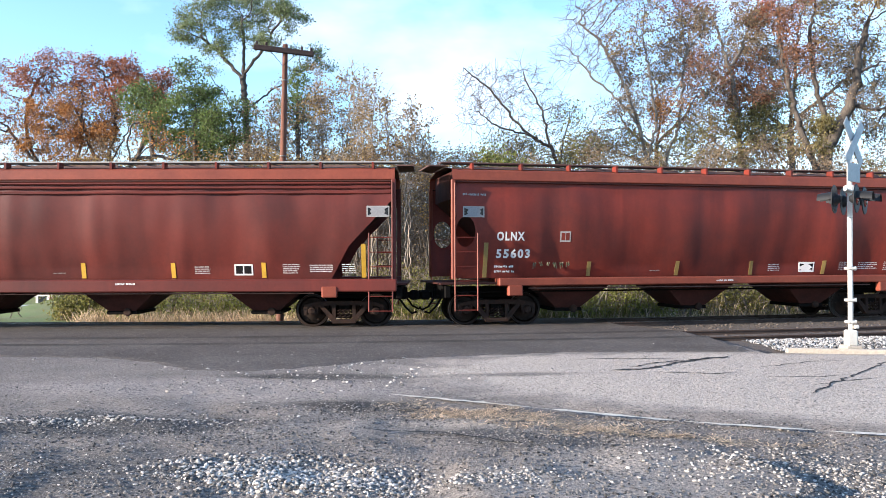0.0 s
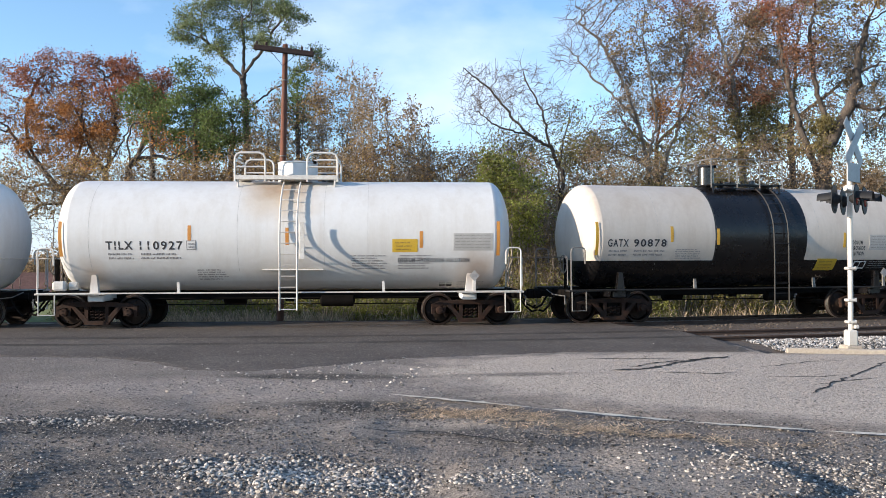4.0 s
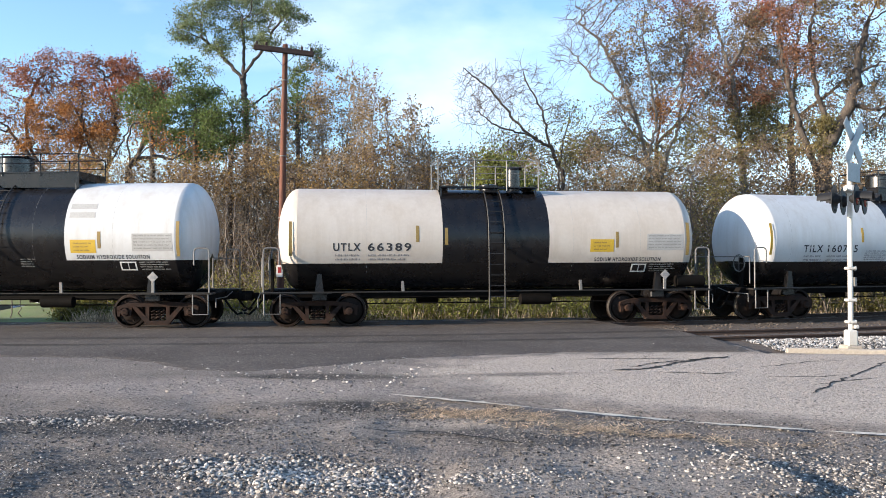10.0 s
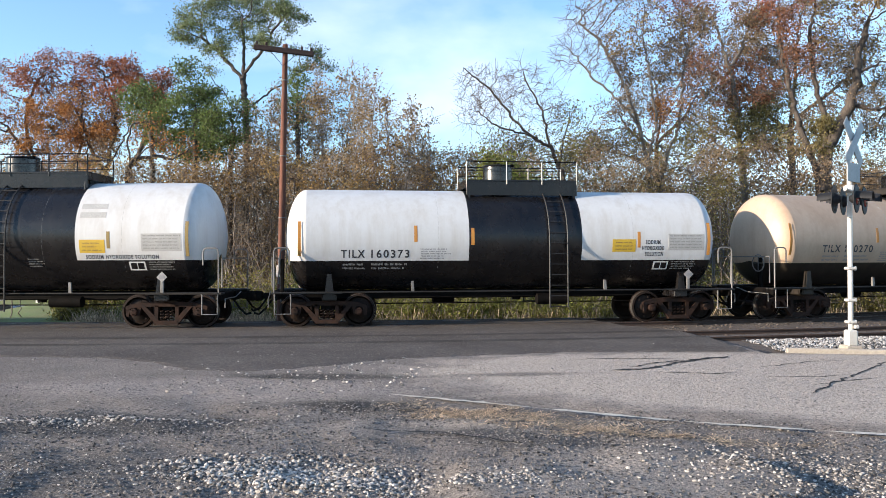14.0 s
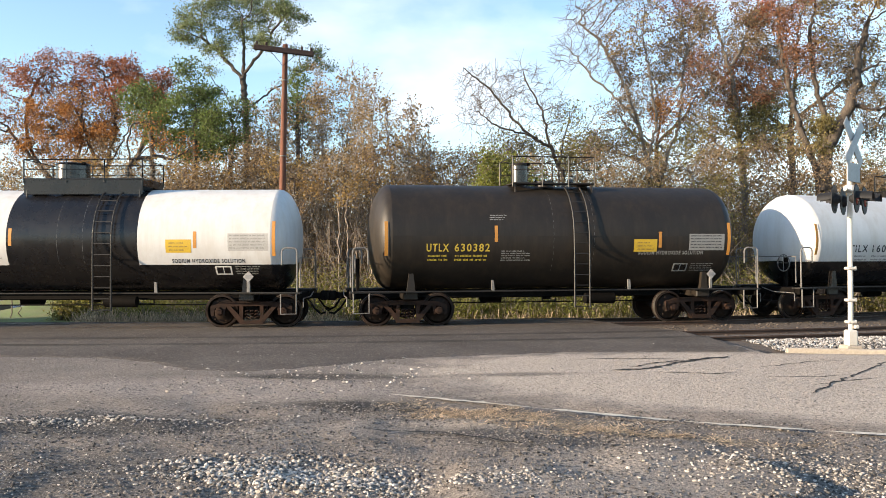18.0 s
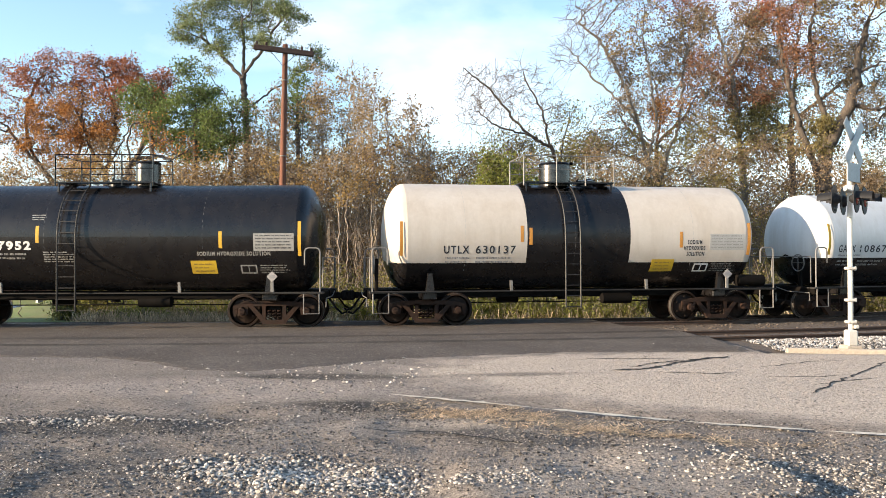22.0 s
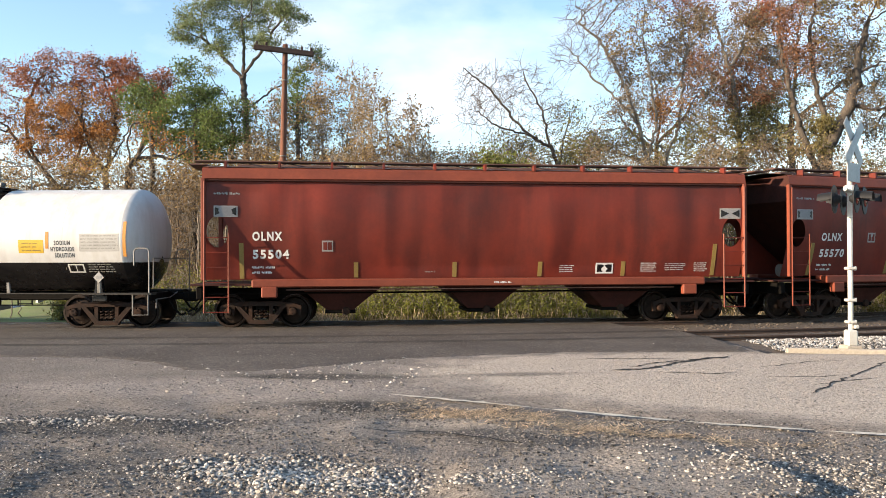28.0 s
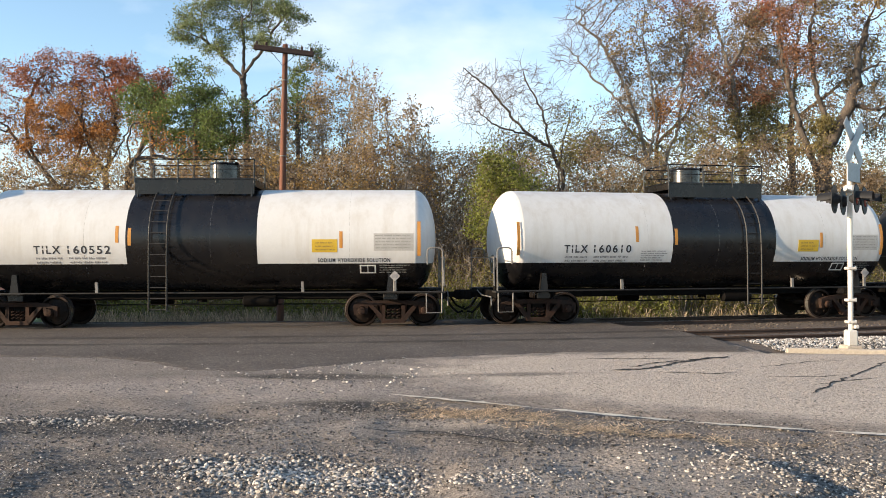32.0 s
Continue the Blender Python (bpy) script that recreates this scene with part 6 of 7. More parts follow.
# ---- vegetation ----
def tubes(segs, n):
    """Many short tapered bars at once. segs: rows of p0, p1, r0, r1."""
    a = np.array(segs, dtype=float)
    p0, p1, r0, r1 = a[:, 0:3], a[:, 3:6], a[:, 6:7], a[:, 7:8]
    d = p1 - p0
    ln = np.linalg.norm(d, axis=1, keepdims=True) + 1e-9
    d = d / ln
    ref = np.where(np.abs(d[:, 2:3]) > 0.9, np.array([[1.0, 0, 0]]), np.array([[0, 0, 1.0]]))
    u = np.cross(d, ref)
    u /= np.linalg.norm(u, axis=1, keepdims=True) + 1e-9
    w = np.cross(d, u)
    p1 = p1 + d * np.minimum(r1, ln * 0.3)
    V = np.empty((len(a), 2 * n, 3))
    for k in range(n):
        an = 2 * math.pi * k / n
        o = u * math.cos(an) + w * math.sin(an)
        V[:, k] = p0 + o * r0
        V[:, n + k] = p1 + o * r1
    q = np.array([[k, (k + 1) % n, n + (k + 1) % n, n + k] for k in range(n)])
    F = (q[None] + (np.arange(len(a)) * 2 * n)[:, None, None]).reshape(-1, 4)
    return V.reshape(-1, 3), F


def leaves(points, per, spread_r, size, rng, flat=1.0):
    """Small leaf quads round points."""
    pts = np.repeat(np.array(points), per, axis=0)
    c = pts + rng.randn(len(pts), 3) * np.array([spread_r, spread_r, spread_r * flat])
    u = rng.randn(len(pts), 3)
    u /= np.linalg.norm(u, axis=1, keepdims=True)
    w = np.cross(u, rng.randn(len(pts), 3))
    w /= np.linalg.norm(w, axis=1, keepdims=True)
    s = size * (0.5 + rng.rand(len(pts), 1))
    V = np.stack([c - u * s, c + w * s * 0.55, c + u * s, c - w * s * 0.55], axis=1).reshape(-1, 3)
    F = np.arange(len(V)).reshape(-1, 4)
    return V, F


def mesh_from(name, V, F):
    me = bpy.data.meshes.new(name)
    V, F = np.asarray(V, dtype=np.float32), np.asarray(F, dtype=np.int32)
    k = F.shape[1]
    me.vertices.add(len(V))
    me.vertices.foreach_set("co", V.ravel())
    me.loops.add(F.size)
    me.loops.foreach_set("vertex_index", F.ravel())
    me.polygons.add(len(F))
    me.polygons.foreach_set("loop_start", np.arange(0, F.size, k, dtype=np.int32))
    me.update(calc_edges=True)
    me.validate()
    return me


def abreast(b, depth):
    """x at a depth on a bearing b (1400 stands for 45 degrees to the right of 784)."""
    return (b - 784) / 1400 * depth


def hgt(row, depth):
    """Height above the ground of a sight line at a depth."""
    return 1.94 + (456.5 - row) / 1400 * depth + 0.5


def branch_out(nr, stems, pts, step=0.27, reach=4.0, kill=0.42, rounds=170):
    """Lets a tree grow from its stems towards points in its crown. Gives the nodes and their parents."""
    P, par = [], []
    for line in stems:
        last = -1
        if P:                    # a limb starts at the nearest node of what stands already
            last = int(np.argmin(((np.array(P) - np.array(line[0])) ** 2).sum(1)))
            if ((np.array(P[last]) - np.array(line[0])) ** 2).sum() > 0.5:
                last = 0         # a further stem springs from the same root
        for a, b in zip(line[:-1], line[1:]):
            a, b = np.array(a), np.array(b)
            n = max(1, int(np.linalg.norm(b - a) / step))
            for k in range(n + (1 if b is line[-1] else 0)):
                q = a + (b - a) * k / n + nr.randn(3) * 0.035
                P.append(q)
                par.append(last)
                last = len(P) - 1
    P = [np.array(q) for q in P]
    pts = np.array(pts)
    live = np.ones(len(pts), bool)
    A = np.array(P)
    d2 = ((pts[:, None] - A[None]) ** 2).sum(2)
    near, dist = d2.argmin(1), d2.min(1)
    for it in range(rounds):
        use = np.where(live & (dist < reach * reach * (4 if it < 12 else 1)))[0]
        if not len(use):
            break
        base = np.array(P)
        v = pts[use] - base[near[use]]
        v /= np.linalg.norm(v, axis=1, keepdims=True) + 1e-9
        acc = np.zeros((len(base), 3))
        np.add.at(acc, near[use], v)
        ids = np.unique(near[use])
        g = acc[ids] / (np.linalg.norm(acc[ids], axis=1, keepdims=True) + 1e-9) + nr.randn(len(ids), 3) * 0.20
        g /= np.linalg.norm(g, axis=1, keepdims=True) + 1e-9
        fresh = base[ids] + g * step
        n0 = len(P)
        P.extend(fresh)
        par.extend(int(i) for i in ids)
        d2 = ((pts[:, None] - fresh[None]) ** 2).sum(2)
        j, m = d2.argmin(1), d2.min(1)
        better = m < dist
        near[better] = n0 + j[better]
        dist[better] = m[better]
        live &= dist > kill * kill
    return np.array(P), np.array(par)


def crowned_tree(name, label, depth, stems, lobes, trunk_r, seed, bark, group, leaf_size=0.054, density=6.0, tip=0.008, spray=3, leaf_spread=0.16, twig=0.5, step=0.22, kill=0.30, category="tree", flat=0.8, swell=1.18, thick=2.6, lush=1.5, twig_bark=None, clump=0.0, clump_size=0.8):
    """A tree whose crown is made of separate lobes.
    stems: lines of (bearing, row, depth shift); lobes: bearing, row, half width, half height, leaf material or None, leaves at each twig."""
    nr = np.random.RandomState(seed)
    b0 = stems[0][0]
    x0, y0 = abreast(b0[0], depth), depth
    z0 = ground_h(x0, y0) - 0.05

    def place(b, row, dd):
        return np.array((abreast(b, depth) - x0, dd, 1.94 + (456.5 - row) / 1400 * depth + 0.40 - z0))
    lines = []
    for s in stems:
        line = [place(*q) for q in s]
        if s[0][1] > 300:
            line = [np.array((line[0][0], line[0][1], -0.1))] + line
        lines.append(line)
    pts, owner, cen, half = [], [], [], []
    for i, (b, row, w, h, leaf, per) in enumerate(lobes):
        c = place(b, row, nr.uniform(-1.5, 1.5))
        r = np.array((w, (w + h) * 0.55, h)) / 1400 * depth
        r = r * swell
        n = int(max(24, thick * density * 4.19 * r[0] * r[1] * r[2]))
        u = nr.randn(n, 3)
        u /= np.linalg.norm(u, axis=1, keepdims=True)
        cloud = c + u * (nr.rand(n, 1) ** 0.45) * r * (0.85 + 0.3 * nr.rand(n, 1))
        if clump and leaf is not None:       # leaves gather in tufts with sky between them
            keep = [noise.noise(Vector(p) * clump_size + Vector((seed * 1.7, 0, 0))) > clump - 0.5 for p in cloud]
            cloud = cloud[keep] if sum(keep) > 12 else cloud[:12]
        pts.append(cloud)
        cen.append(c)
        half.append(r)
    P, par = branch_out(nr, lines, np.concatenate(pts), step=step, kill=kill)
    n = len(P)
    kids = np.zeros(n, int)
    tips_below = np.zeros(n)
    for i in range(n):
        if par[i] >= 0:
            kids[par[i]] += 1
    for i in range(n - 1, -1, -1):
        if kids[i] == 0:
            tips_below[i] += 1
        if par[i] >= 0:
            tips_below[par[i]] += tips_below[i]
    e = math.log(trunk_r / tip) / math.log(max(tips_below[0], 8))
    R = tip * tips_below ** e
    seg = [(*P[par[i]], *P[i], R[i] if kids[par[i]] > 1 and R[par[i]] > 1.6 * R[i] else R[par[i]], R[i]) for i in range(n) if par[i] >= 0]
    ends = np.where(tips_below <= 2)[0]
    fine, buds = [], []
    for i in ends:
        d = P[i] - P[par[i]]
        d /= np.linalg.norm(d) + 1e-9
        for k in range(spray):
            v = d * 0.8 + nr.randn(3) * 0.65
            v *= twig * nr.uniform(0.4, 1.1) / (np.linalg.norm(v) + 1e-9)
            m = P[i] + v * 0.5
            q = m + v * 0.5 + nr.randn(3) * 0.05
            fine.append((*P[i], *m, tip * 0.7, tip * 0.6))
            fine.append((*m, *q, tip * 0.6, tip * 0.45))
            buds.append(q)
        buds.append(P[i])
    t = thing(name, label, category, group, Matrix.Translation((x0, y0, z0)))
    if category == "tree":
        part("trunk", mesh_from("trunk", *tubes([q for q in seg if q[6] > 0.022], 7)), bark, t)
        part("twig_mass", mesh_from("twig_mass", *tubes([q for q in seg if q[6] <= 0.022] + fine, 3)), twig_bark or (M_TWIG if bark is M_BARKD else bark), t)
    else:
        part("stem", mesh_from("stem", *tubes(seg + fine, 4)), bark, t)
    buds = np.array(buds)
    which = (((buds[:, None] - np.array(cen)[None]) / np.array(half)[None]) ** 2).sum(2)
    own, off = which.argmin(1), which.min(1)
    crowns = {}
    for i, lobe in enumerate(lobes):
        if lobe[4] is not None and lobe[5]:
            mine = buds[(own == i) & (off < 2.2)]
            if len(mine):
                crowns.setdefault((lobe[4].name, lobe[5]), (lobe[4], []))[1].append(mine)
    done = {}
    for (nm, per), (mat, sets) in crowns.items():
        V, F = leaves(np.concatenate(sets), max(1, int(per * lush + 0.5)), leaf_spread, leaf_size, nr, flat)
        done.setdefault(nm, (mat, []))[1].append(V)
    for nm, (mat, Vs) in done.items():
        V = np.concatenate(Vs)
        part("crown", mesh_from("crown", V, np.arange(len(V)).reshape(-1, 4)), mat, t)
    return t


# rust-red and orange oaks
OAKS = "autumn oaks beside the line"
crowned_tree("oak_tree", "oak with rust-red and orange autumn leaves", 44, [[(119, 345, 0), (117, 380, 0), (113, 352, 0), (84, 322, 0), (55, 288, .3), (40, 240, .3), (48, 190, 0), (72, 140, 0)], [(113, 352, 0), (136, 310, -.5), (152, 268, -.5), (148, 222, -.5), (120, 175, -.5)],
             [(110, 350, 0), (70, 335, .4), (36, 345, .4), (2, 352, .4)], [(114, 372, 0), (82, 372, -.3), (50, 392, -.3), (24, 420, -.3)], [(60, 295, .3), (24, 262, .5), (0, 225, .5)]],
             [(85, 145, 44, 24, M_LRED, 7), (56, 172, 34, 26, M_LRED, 6), (108, 172, 36, 26, M_LRED, 6), (10, 150, 30, 26, M_LRED, 3), (28, 205, 30, 26, M_LRED, 4), (82, 214, 38, 28, M_LORA, 7), (25, 256, 36, 24, M_LORA, 5), (75, 258, 34, 24, M_LORA, 6), (30, 296, 36, 20, M_LORA, 3), (112, 238, 30, 26, M_LORA, 7), (-20, 215, 36, 50, M_LRED, 3),
              (20, 350, 34, 22, M_LRED, 1), (60, 360, 34, 24, None, 0), (20, 400, 34, 26, M_LRED, 1), (60, 405, 30, 22, None, 0), (150, 260, 24, 24, M_LORA, 5)],
             0.21, 501, M_BARKD, OAKS, lush=2.1, clump=0.48, density=7.5, tip=0.010)
crowned_tree("oak_tree", "oak with orange-brown autumn leaves", 43, [[(190, 345, 0), (188, 315, 0), (196, 270, 0), (206, 240, 0), (198, 195, .3), (178, 145, 0)], [(190, 310, 0), (226, 255, -.4), (242, 205, 0)], [(186, 320, 0), (152, 268, .5), (138, 215, .4), (140, 165, .4)]],
             [(168, 130, 30, 18, M_LRED, 7), (142, 152, 28, 20, M_LRED, 6), (200, 146, 32, 22, M_LRED, 6), (222, 178, 28, 22, M_LRED, 6), (140, 205, 32, 24, M_LORA, 7), (184, 200, 32, 26, M_LORA, 7), (120, 250, 36, 24, M_LORA, 8), (165, 250, 36, 24, M_LORA, 8), (206, 232, 28, 24, M_LORA, 6), (104, 292, 38, 20, M_LORA, 7), (150, 292, 34, 20, M_LORA, 6), (205, 275, 26, 20, M_LTAN, 4)],
             0.17, 502, M_BARKD, OAKS, lush=2.1, clump=0.47, density=7.5, tip=0.010)
crowned_tree("oak_tree", "oak with dark rust-red leaves", 48, [[(228, 345, 0), (232, 305, 0), (252, 270, 0), (264, 220, 0), (258, 170, 0), (254, 140, 0)], [(258, 230, 0), (284, 190, 0), (288, 150, 0)]],
             [(246, 136, 30, 18, M_LRED, 8), (282, 146, 24, 20, M_LRED, 7), (262, 170, 36, 22, M_LRED, 8), (288, 182, 22, 18, M_LRED, 6), (228, 165, 24, 18, M_LRED, 5)], 0.14, 503, M_BARKD, OAKS, lush=2.1, clump=0.46, density=7.5, tip=0.010)
crowned_tree("oak_tree", "leaning dark oak, nearly bare", 37, [[(224, 345, 0), (228, 312, 0), (236, 296, 0), (264, 272, 0), (292, 262, 0)], [(230, 306, 0), (224, 265, 0), (236, 225, 0)], [(236, 296, 0), (270, 288, .3), (310, 296, .3)]],
             [(300, 270, 40, 22, M_LORA, 2), (245, 232, 28, 24, M_LORA, 2), (285, 298, 44, 18, None, 0)], 0.13, 504, M_BARKD, OAKS, tip=0.010)
# cedars under the pine
EVER = "evergreens beside the line"
crowned_tree("cedar_tree", "bushy green cedar among the oaks", 41, [[(270, 330, 0), (268, 270, 0), (262, 200, 0)]],
             [(262, 186, 34, 18, M_LGRN, 16), (244, 205, 26, 16, M_LGRN, 14), (285, 205, 26, 20, M_LGRN, 14), (262, 222, 34, 16, M_LGRN, 14), (292, 238, 28, 14, M_LGRN, 13), (268, 255, 30, 12, M_LGRN, 10)], 0.13, 511, M_BARKD, EVER, 0.060, 8, leaf_spread=0.19, flat=0.6, clump=0.43, clump_size=1.0)
crowned_tree("cedar_tree", "taller bright green cedar", 40, [[(345, 330, 0), (346, 250, 0), (344, 160, 0)]],
             [(343, 152, 14, 18, M_LGRN, 16), (335, 180, 26, 18, M_LGRN, 15), (362, 186, 20, 18, M_LGRN, 15), (318, 212, 34, 18, M_LGRN, 14), (352, 216, 34, 20, M_LGRN, 15), (330, 246, 44, 18, M_LGRN, 14), (372, 250, 36, 18, M_LGRN, 14), (345, 278, 50, 16, M_LGRN, 11)], 0.15, 512, M_BARKD, EVER, 0.060, 8, leaf_spread=0.19, flat=0.6, clump=0.43, clump_size=1.0)
crowned_tree("cedar_tree", "low green cedar before the pine", 39, [[(408, 330, 0), (410, 280, 0), (412, 230, 0)]],
             [(412, 218, 26, 16, M_LGRN, 13), (392, 236, 26, 16, M_LGRN, 13), (430, 238, 26, 16, M_LGRN, 13), (405, 260, 44, 16, M_LGRN, 12), (438, 214, 16, 12, M_LGRN, 9)], 0.12, 513, M_BARKD, EVER, 0.058, 8, leaf_spread=0.19, flat=0.6, clump=0.43, clump_size=1.0)
crowned_tree("cedar_tree", "narrow green cedar behind the pine", 47, [[(528, 330, 0), (528, 240, 0), (526, 165, 0)]],
             [(526, 160, 20, 16, M_LGRN, 9), (538, 184, 26, 14, M_LGRN, 9), (515, 200, 24, 14, M_LGRN, 8), (532, 222, 26, 14, M_LGRN, 8)], 0.12, 514, M_BARKD, EVER, 0.06, 6)
# the tall pine with separate needle pads
crowned_tree("pine_tree", "tall pine with open grey-green needle crown", 48,
             [[(436, 330, 0), (438, 250, 0), (434, 190, 0), (430, 150, 0), (432, 95, 0), (428, 40, 0)], [(430, 152, 0), (405, 122, .4), (378, 92, .6), (350, 70, .6)], [(431, 140, 0), (462, 112, -.5), (490, 70, -.6)], [(436, 205, 0), (470, 175, .4), (505, 152, .5), (548, 122, .5)], [(437, 222, 0), (405, 190, .3), (385, 160, .3)]],
             [(b, r, w, h, M_LPINE, 15 if r < 100 else 12) for b, r, w, h in ((338, 40, 34, 16), (322, 66, 28, 14), (352, 62, 30, 14), (368, 16, 34, 14), (412, 4, 40, 14), (462, 10, 36, 14), (396, 36, 30, 13), (446, 36, 34, 13), (500, 30, 34, 15), (528, 50, 22, 13), (370, 86, 36, 13), (410, 70, 26, 11), (446, 72, 28, 11), (494, 62, 28, 12), (386, 108, 26, 9), (480, 96, 32, 12), (520, 90, 22, 12), (556, 108, 26, 14), (578, 126, 20, 9), (540, 136, 24, 9), (374, 140, 24, 9), (362, 170, 24, 9))],
             0.20, 521, M_BARKD, EVER, 0.056, 10, tip=0.011, lush=1.1, swell=1.12, leaf_spread=0.17, flat=0.6, clump=0.45, clump_size=0.8)

# bare saplings and brush behind the train
_r = random.Random(7)
for _i in range(13):
    _px = 452 + _i * 26 + _r.uniform(-9, 9)
    _row = 122 + max(0, _px - 650) * 0.95 + max(0, 560 - _px) * 0.55 + _r.uniform(0, 40)
    _d = _r.uniform(34, 42)
    _st = []
    _lb = []
    for _k in range(3):
        _o = _r.uniform(-16, 16)
        _top = _row + _r.uniform(0, 60) * (_k > 0)
        _st.append([(_px + _k * 3, 330, _k * 0.2), (_px + _o * 0.5, 280, _k * 0.3), (_px + _o, _top + 30, _k * 0.4)])
        _m = (M_LTAN, M_LGOLD, M_LTAN, M_LGOLD)[(_i + _k) % 4]
        _lb += [(_px + _o, _top + 14, 11, 18, _m if _r.random() < .7 else None, 3), (_px + _o * 0.9, _top + 55, 17, 26, _m, 3), (_px + _o * 0.5, _top + 110, 20, 28, _m if _r.random() < .5 else None, 2)]
    crowned_tree("sapling", "slender bare sapling with a few withered leaves", _d, _st, _lb, 0.045, 530 + _i, M_BARK if _i % 3 else M_TWIG, "bare saplings behind the line", 0.056, 9, tip=0.0105, spray=3, leaf_spread=0.12, twig=0.5, category="sapling", lush=1.0)
for _px, _row, _d, _s in ((22, 300, 41, 241), (95, 295, 39, 242), (165, 290, 39, 243), (235, 292, 37, 244), (300, 282, 38, 245), (400, 285, 36, 246), (480, 262, 37, 247), (560, 262, 38, 248), (640, 258, 38, 249), (440, 265, 37, 231), (350, 288, 36, 232), (760, 268, 38, 233), (830, 262, 42, 234), (690, 270, 34, 235), (600, 290, 33, 236), (520, 285, 34, 237)):
    _q = random.Random(_s)
    crowned_tree("thicket_shrub", "tangled bare brush with withered leaves", _d, [[(_px, 380, 0), (_px + _q.uniform(-15, 15), 330, 0)], [(_px + 14, 380, 0), (_px + _q.uniform(10, 40), 320, 0)]],
                 [(_px + _q.uniform(-40, 40), _row + _q.uniform(15, 85), 26, 22, (M_LTAN, M_LGOLD, M_LTAN, None)[_k % 4], 3) for _k in range(7)], 0.035, _s, (M_BARK, M_TWIG)[_s % 2], "thicket behind the line", 0.055, 9, spray=2, leaf_spread=0.15, category="shrub")
# the bare tree that leans out over the gap
WOOD = "broadleaf trees behind the line"
crowned_tree("bare_tree", "leafless leaning tree with fine twigs", 37, [[(996, 345, 0), (994, 318, 0), (974, 275, 0), (934, 252, 0), (895, 205, .3), (868, 168, .3), (815, 128, .3)], [(974, 275, 0), (960, 215, -.4), (930, 160, -.4), (922, 135, -.4)], [(990, 310, 0), (1000, 260, .3), (1010, 220, .3)], [(950, 258, 0), (905, 250, -.4), (860, 232, -.4)]],
             [(868, 175, 52, 38, None, 0), (835, 145, 30, 26, None, 0), (925, 190, 42, 42, None, 0), (850, 225, 44, 26, None, 0), (965, 215, 36, 36, None, 0), (905, 262, 50, 22, M_LOLI, 1), (1005, 235, 32, 34, M_LOLI, 2), (955, 280, 40, 24, M_LOLI, 2), (1020, 285, 34, 26, M_LOLI, 3)],
             0.10, 541, M_BARKD, WOOD, 0.05, 8.5, tip=0.0095, spray=3, twig=0.6)
crowned_tree("broadleaf_tree", "grey-stemmed spreading tree, twiggy edge and olive leaves", 38, [[(1150, 345, 0), (1147, 300, 0), (1132, 236, 0), (1100, 150, 0), (1062, 85, 0), (1020, 48, 0)], [(1174, 345, .3), (1186, 285, .3), (1207, 240, .3), (1214, 160, .3), (1224, 90, .3)], [(1147, 300, 0), (1160, 240, -.4), (1150, 160, -.5), (1136, 90, -.5)], [(1132, 236, 0), (1092, 195, -.5), (1050, 160, -.6), (1022, 130, -.6)], [(1186, 285, .3), (1160, 262, .6), (1110, 235, .6)]],
             [(1028, 62, 34, 34, None, 0), (1066, 30, 36, 30, M_LTAN, 1), (1002, 110, 28, 34, None, 0), (1110, 18, 40, 28, M_LTAN, 2), (1050, 120, 36, 36, None, 0), (1090, 106, 34, 20, M_LGOLD, 5), (1130, 112, 30, 22, M_LTAN, 5), (1100, 62, 34, 28, M_LTAN, 2), (1150, 54, 38, 32, M_LGOLD, 4), 
              (1150, 150, 36, 30, M_LTAN, 5), (1196, 105, 36, 38, M_LTAN, 5), (1180, 206, 26, 20, M_LORA, 9), (1110, 200, 44, 30, M_LTAN, 2), (1222, 60, 34, 36, M_LTAN, 5), (1196, 20, 40, 26, M_LRED, 4), (1232, 150, 30, 34, M_LRUST, 4), (1216, 250, 30, 26, M_LOLI, 7), (1120, 262, 40, 24, M_LOLI, 4), (1066, 240, 34, 24, M_LTAN, 2)],
             0.13, 542, M_BARKP, WOOD, 0.056, 6.0, tip=0.012, spray=3, twig=0.6, lush=1.1, twig_bark=M_TWIG, clump=0.42)
crowned_tree("broadleaf_tree", "tall tree with a pale trunk and rusty leaves", 42, [[(1318, 345, 0), (1311, 275, 0), (1304, 195, 0), (1293, 132, 0), (1282, 96, 0), (1262, 40, 0)], [(1293, 132, 0), (1318, 98, 0), (1334, 38, 0)], [(1306, 215, 0), (1340, 180, -.4), (1372, 150, -.4)], [(1309, 262, 0), (1272, 235, .4), (1240, 215, .4)], [(1312, 290, 0), (1352, 262, .4), (1372, 235, .4)]],
             [(1262, 20, 40, 30, M_LRUST, 5), (1310, 14, 40, 28, M_LTAN, 6), (1356, 24, 36, 30, M_LRUST, 6), (1244, 72, 34, 30, M_LTAN, 6), (1290, 66, 34, 26, M_LTAN, 5), (1342, 72, 36, 30, M_LTAN, 6), (1260, 122, 34, 30, M_LRUST, 5), (1330, 124, 36, 28, M_LRUST, 6), (1378, 110, 28, 34, M_LTAN, 5), (1240, 180, 32, 30, M_LTAN, 4), (1280, 178, 26, 26, M_LRUST, 5),
              (1336, 176, 36, 30, M_LRUST, 7), (1376, 180, 28, 32, M_LOLI, 6), (1352, 232, 42, 30, M_LOLI, 9), (1262, 232, 36, 26, M_LTAN, 5), (1306, 246, 30, 22, M_LOLI, 6), (1340, 280, 44, 20, M_LTAN, 5)],
             0.17, 543, M_BARKP, WOOD, 0.058, 6.0, tip=0.010, spray=3, lush=1.6, twig_bark=M_TWIG, clump=0.49)
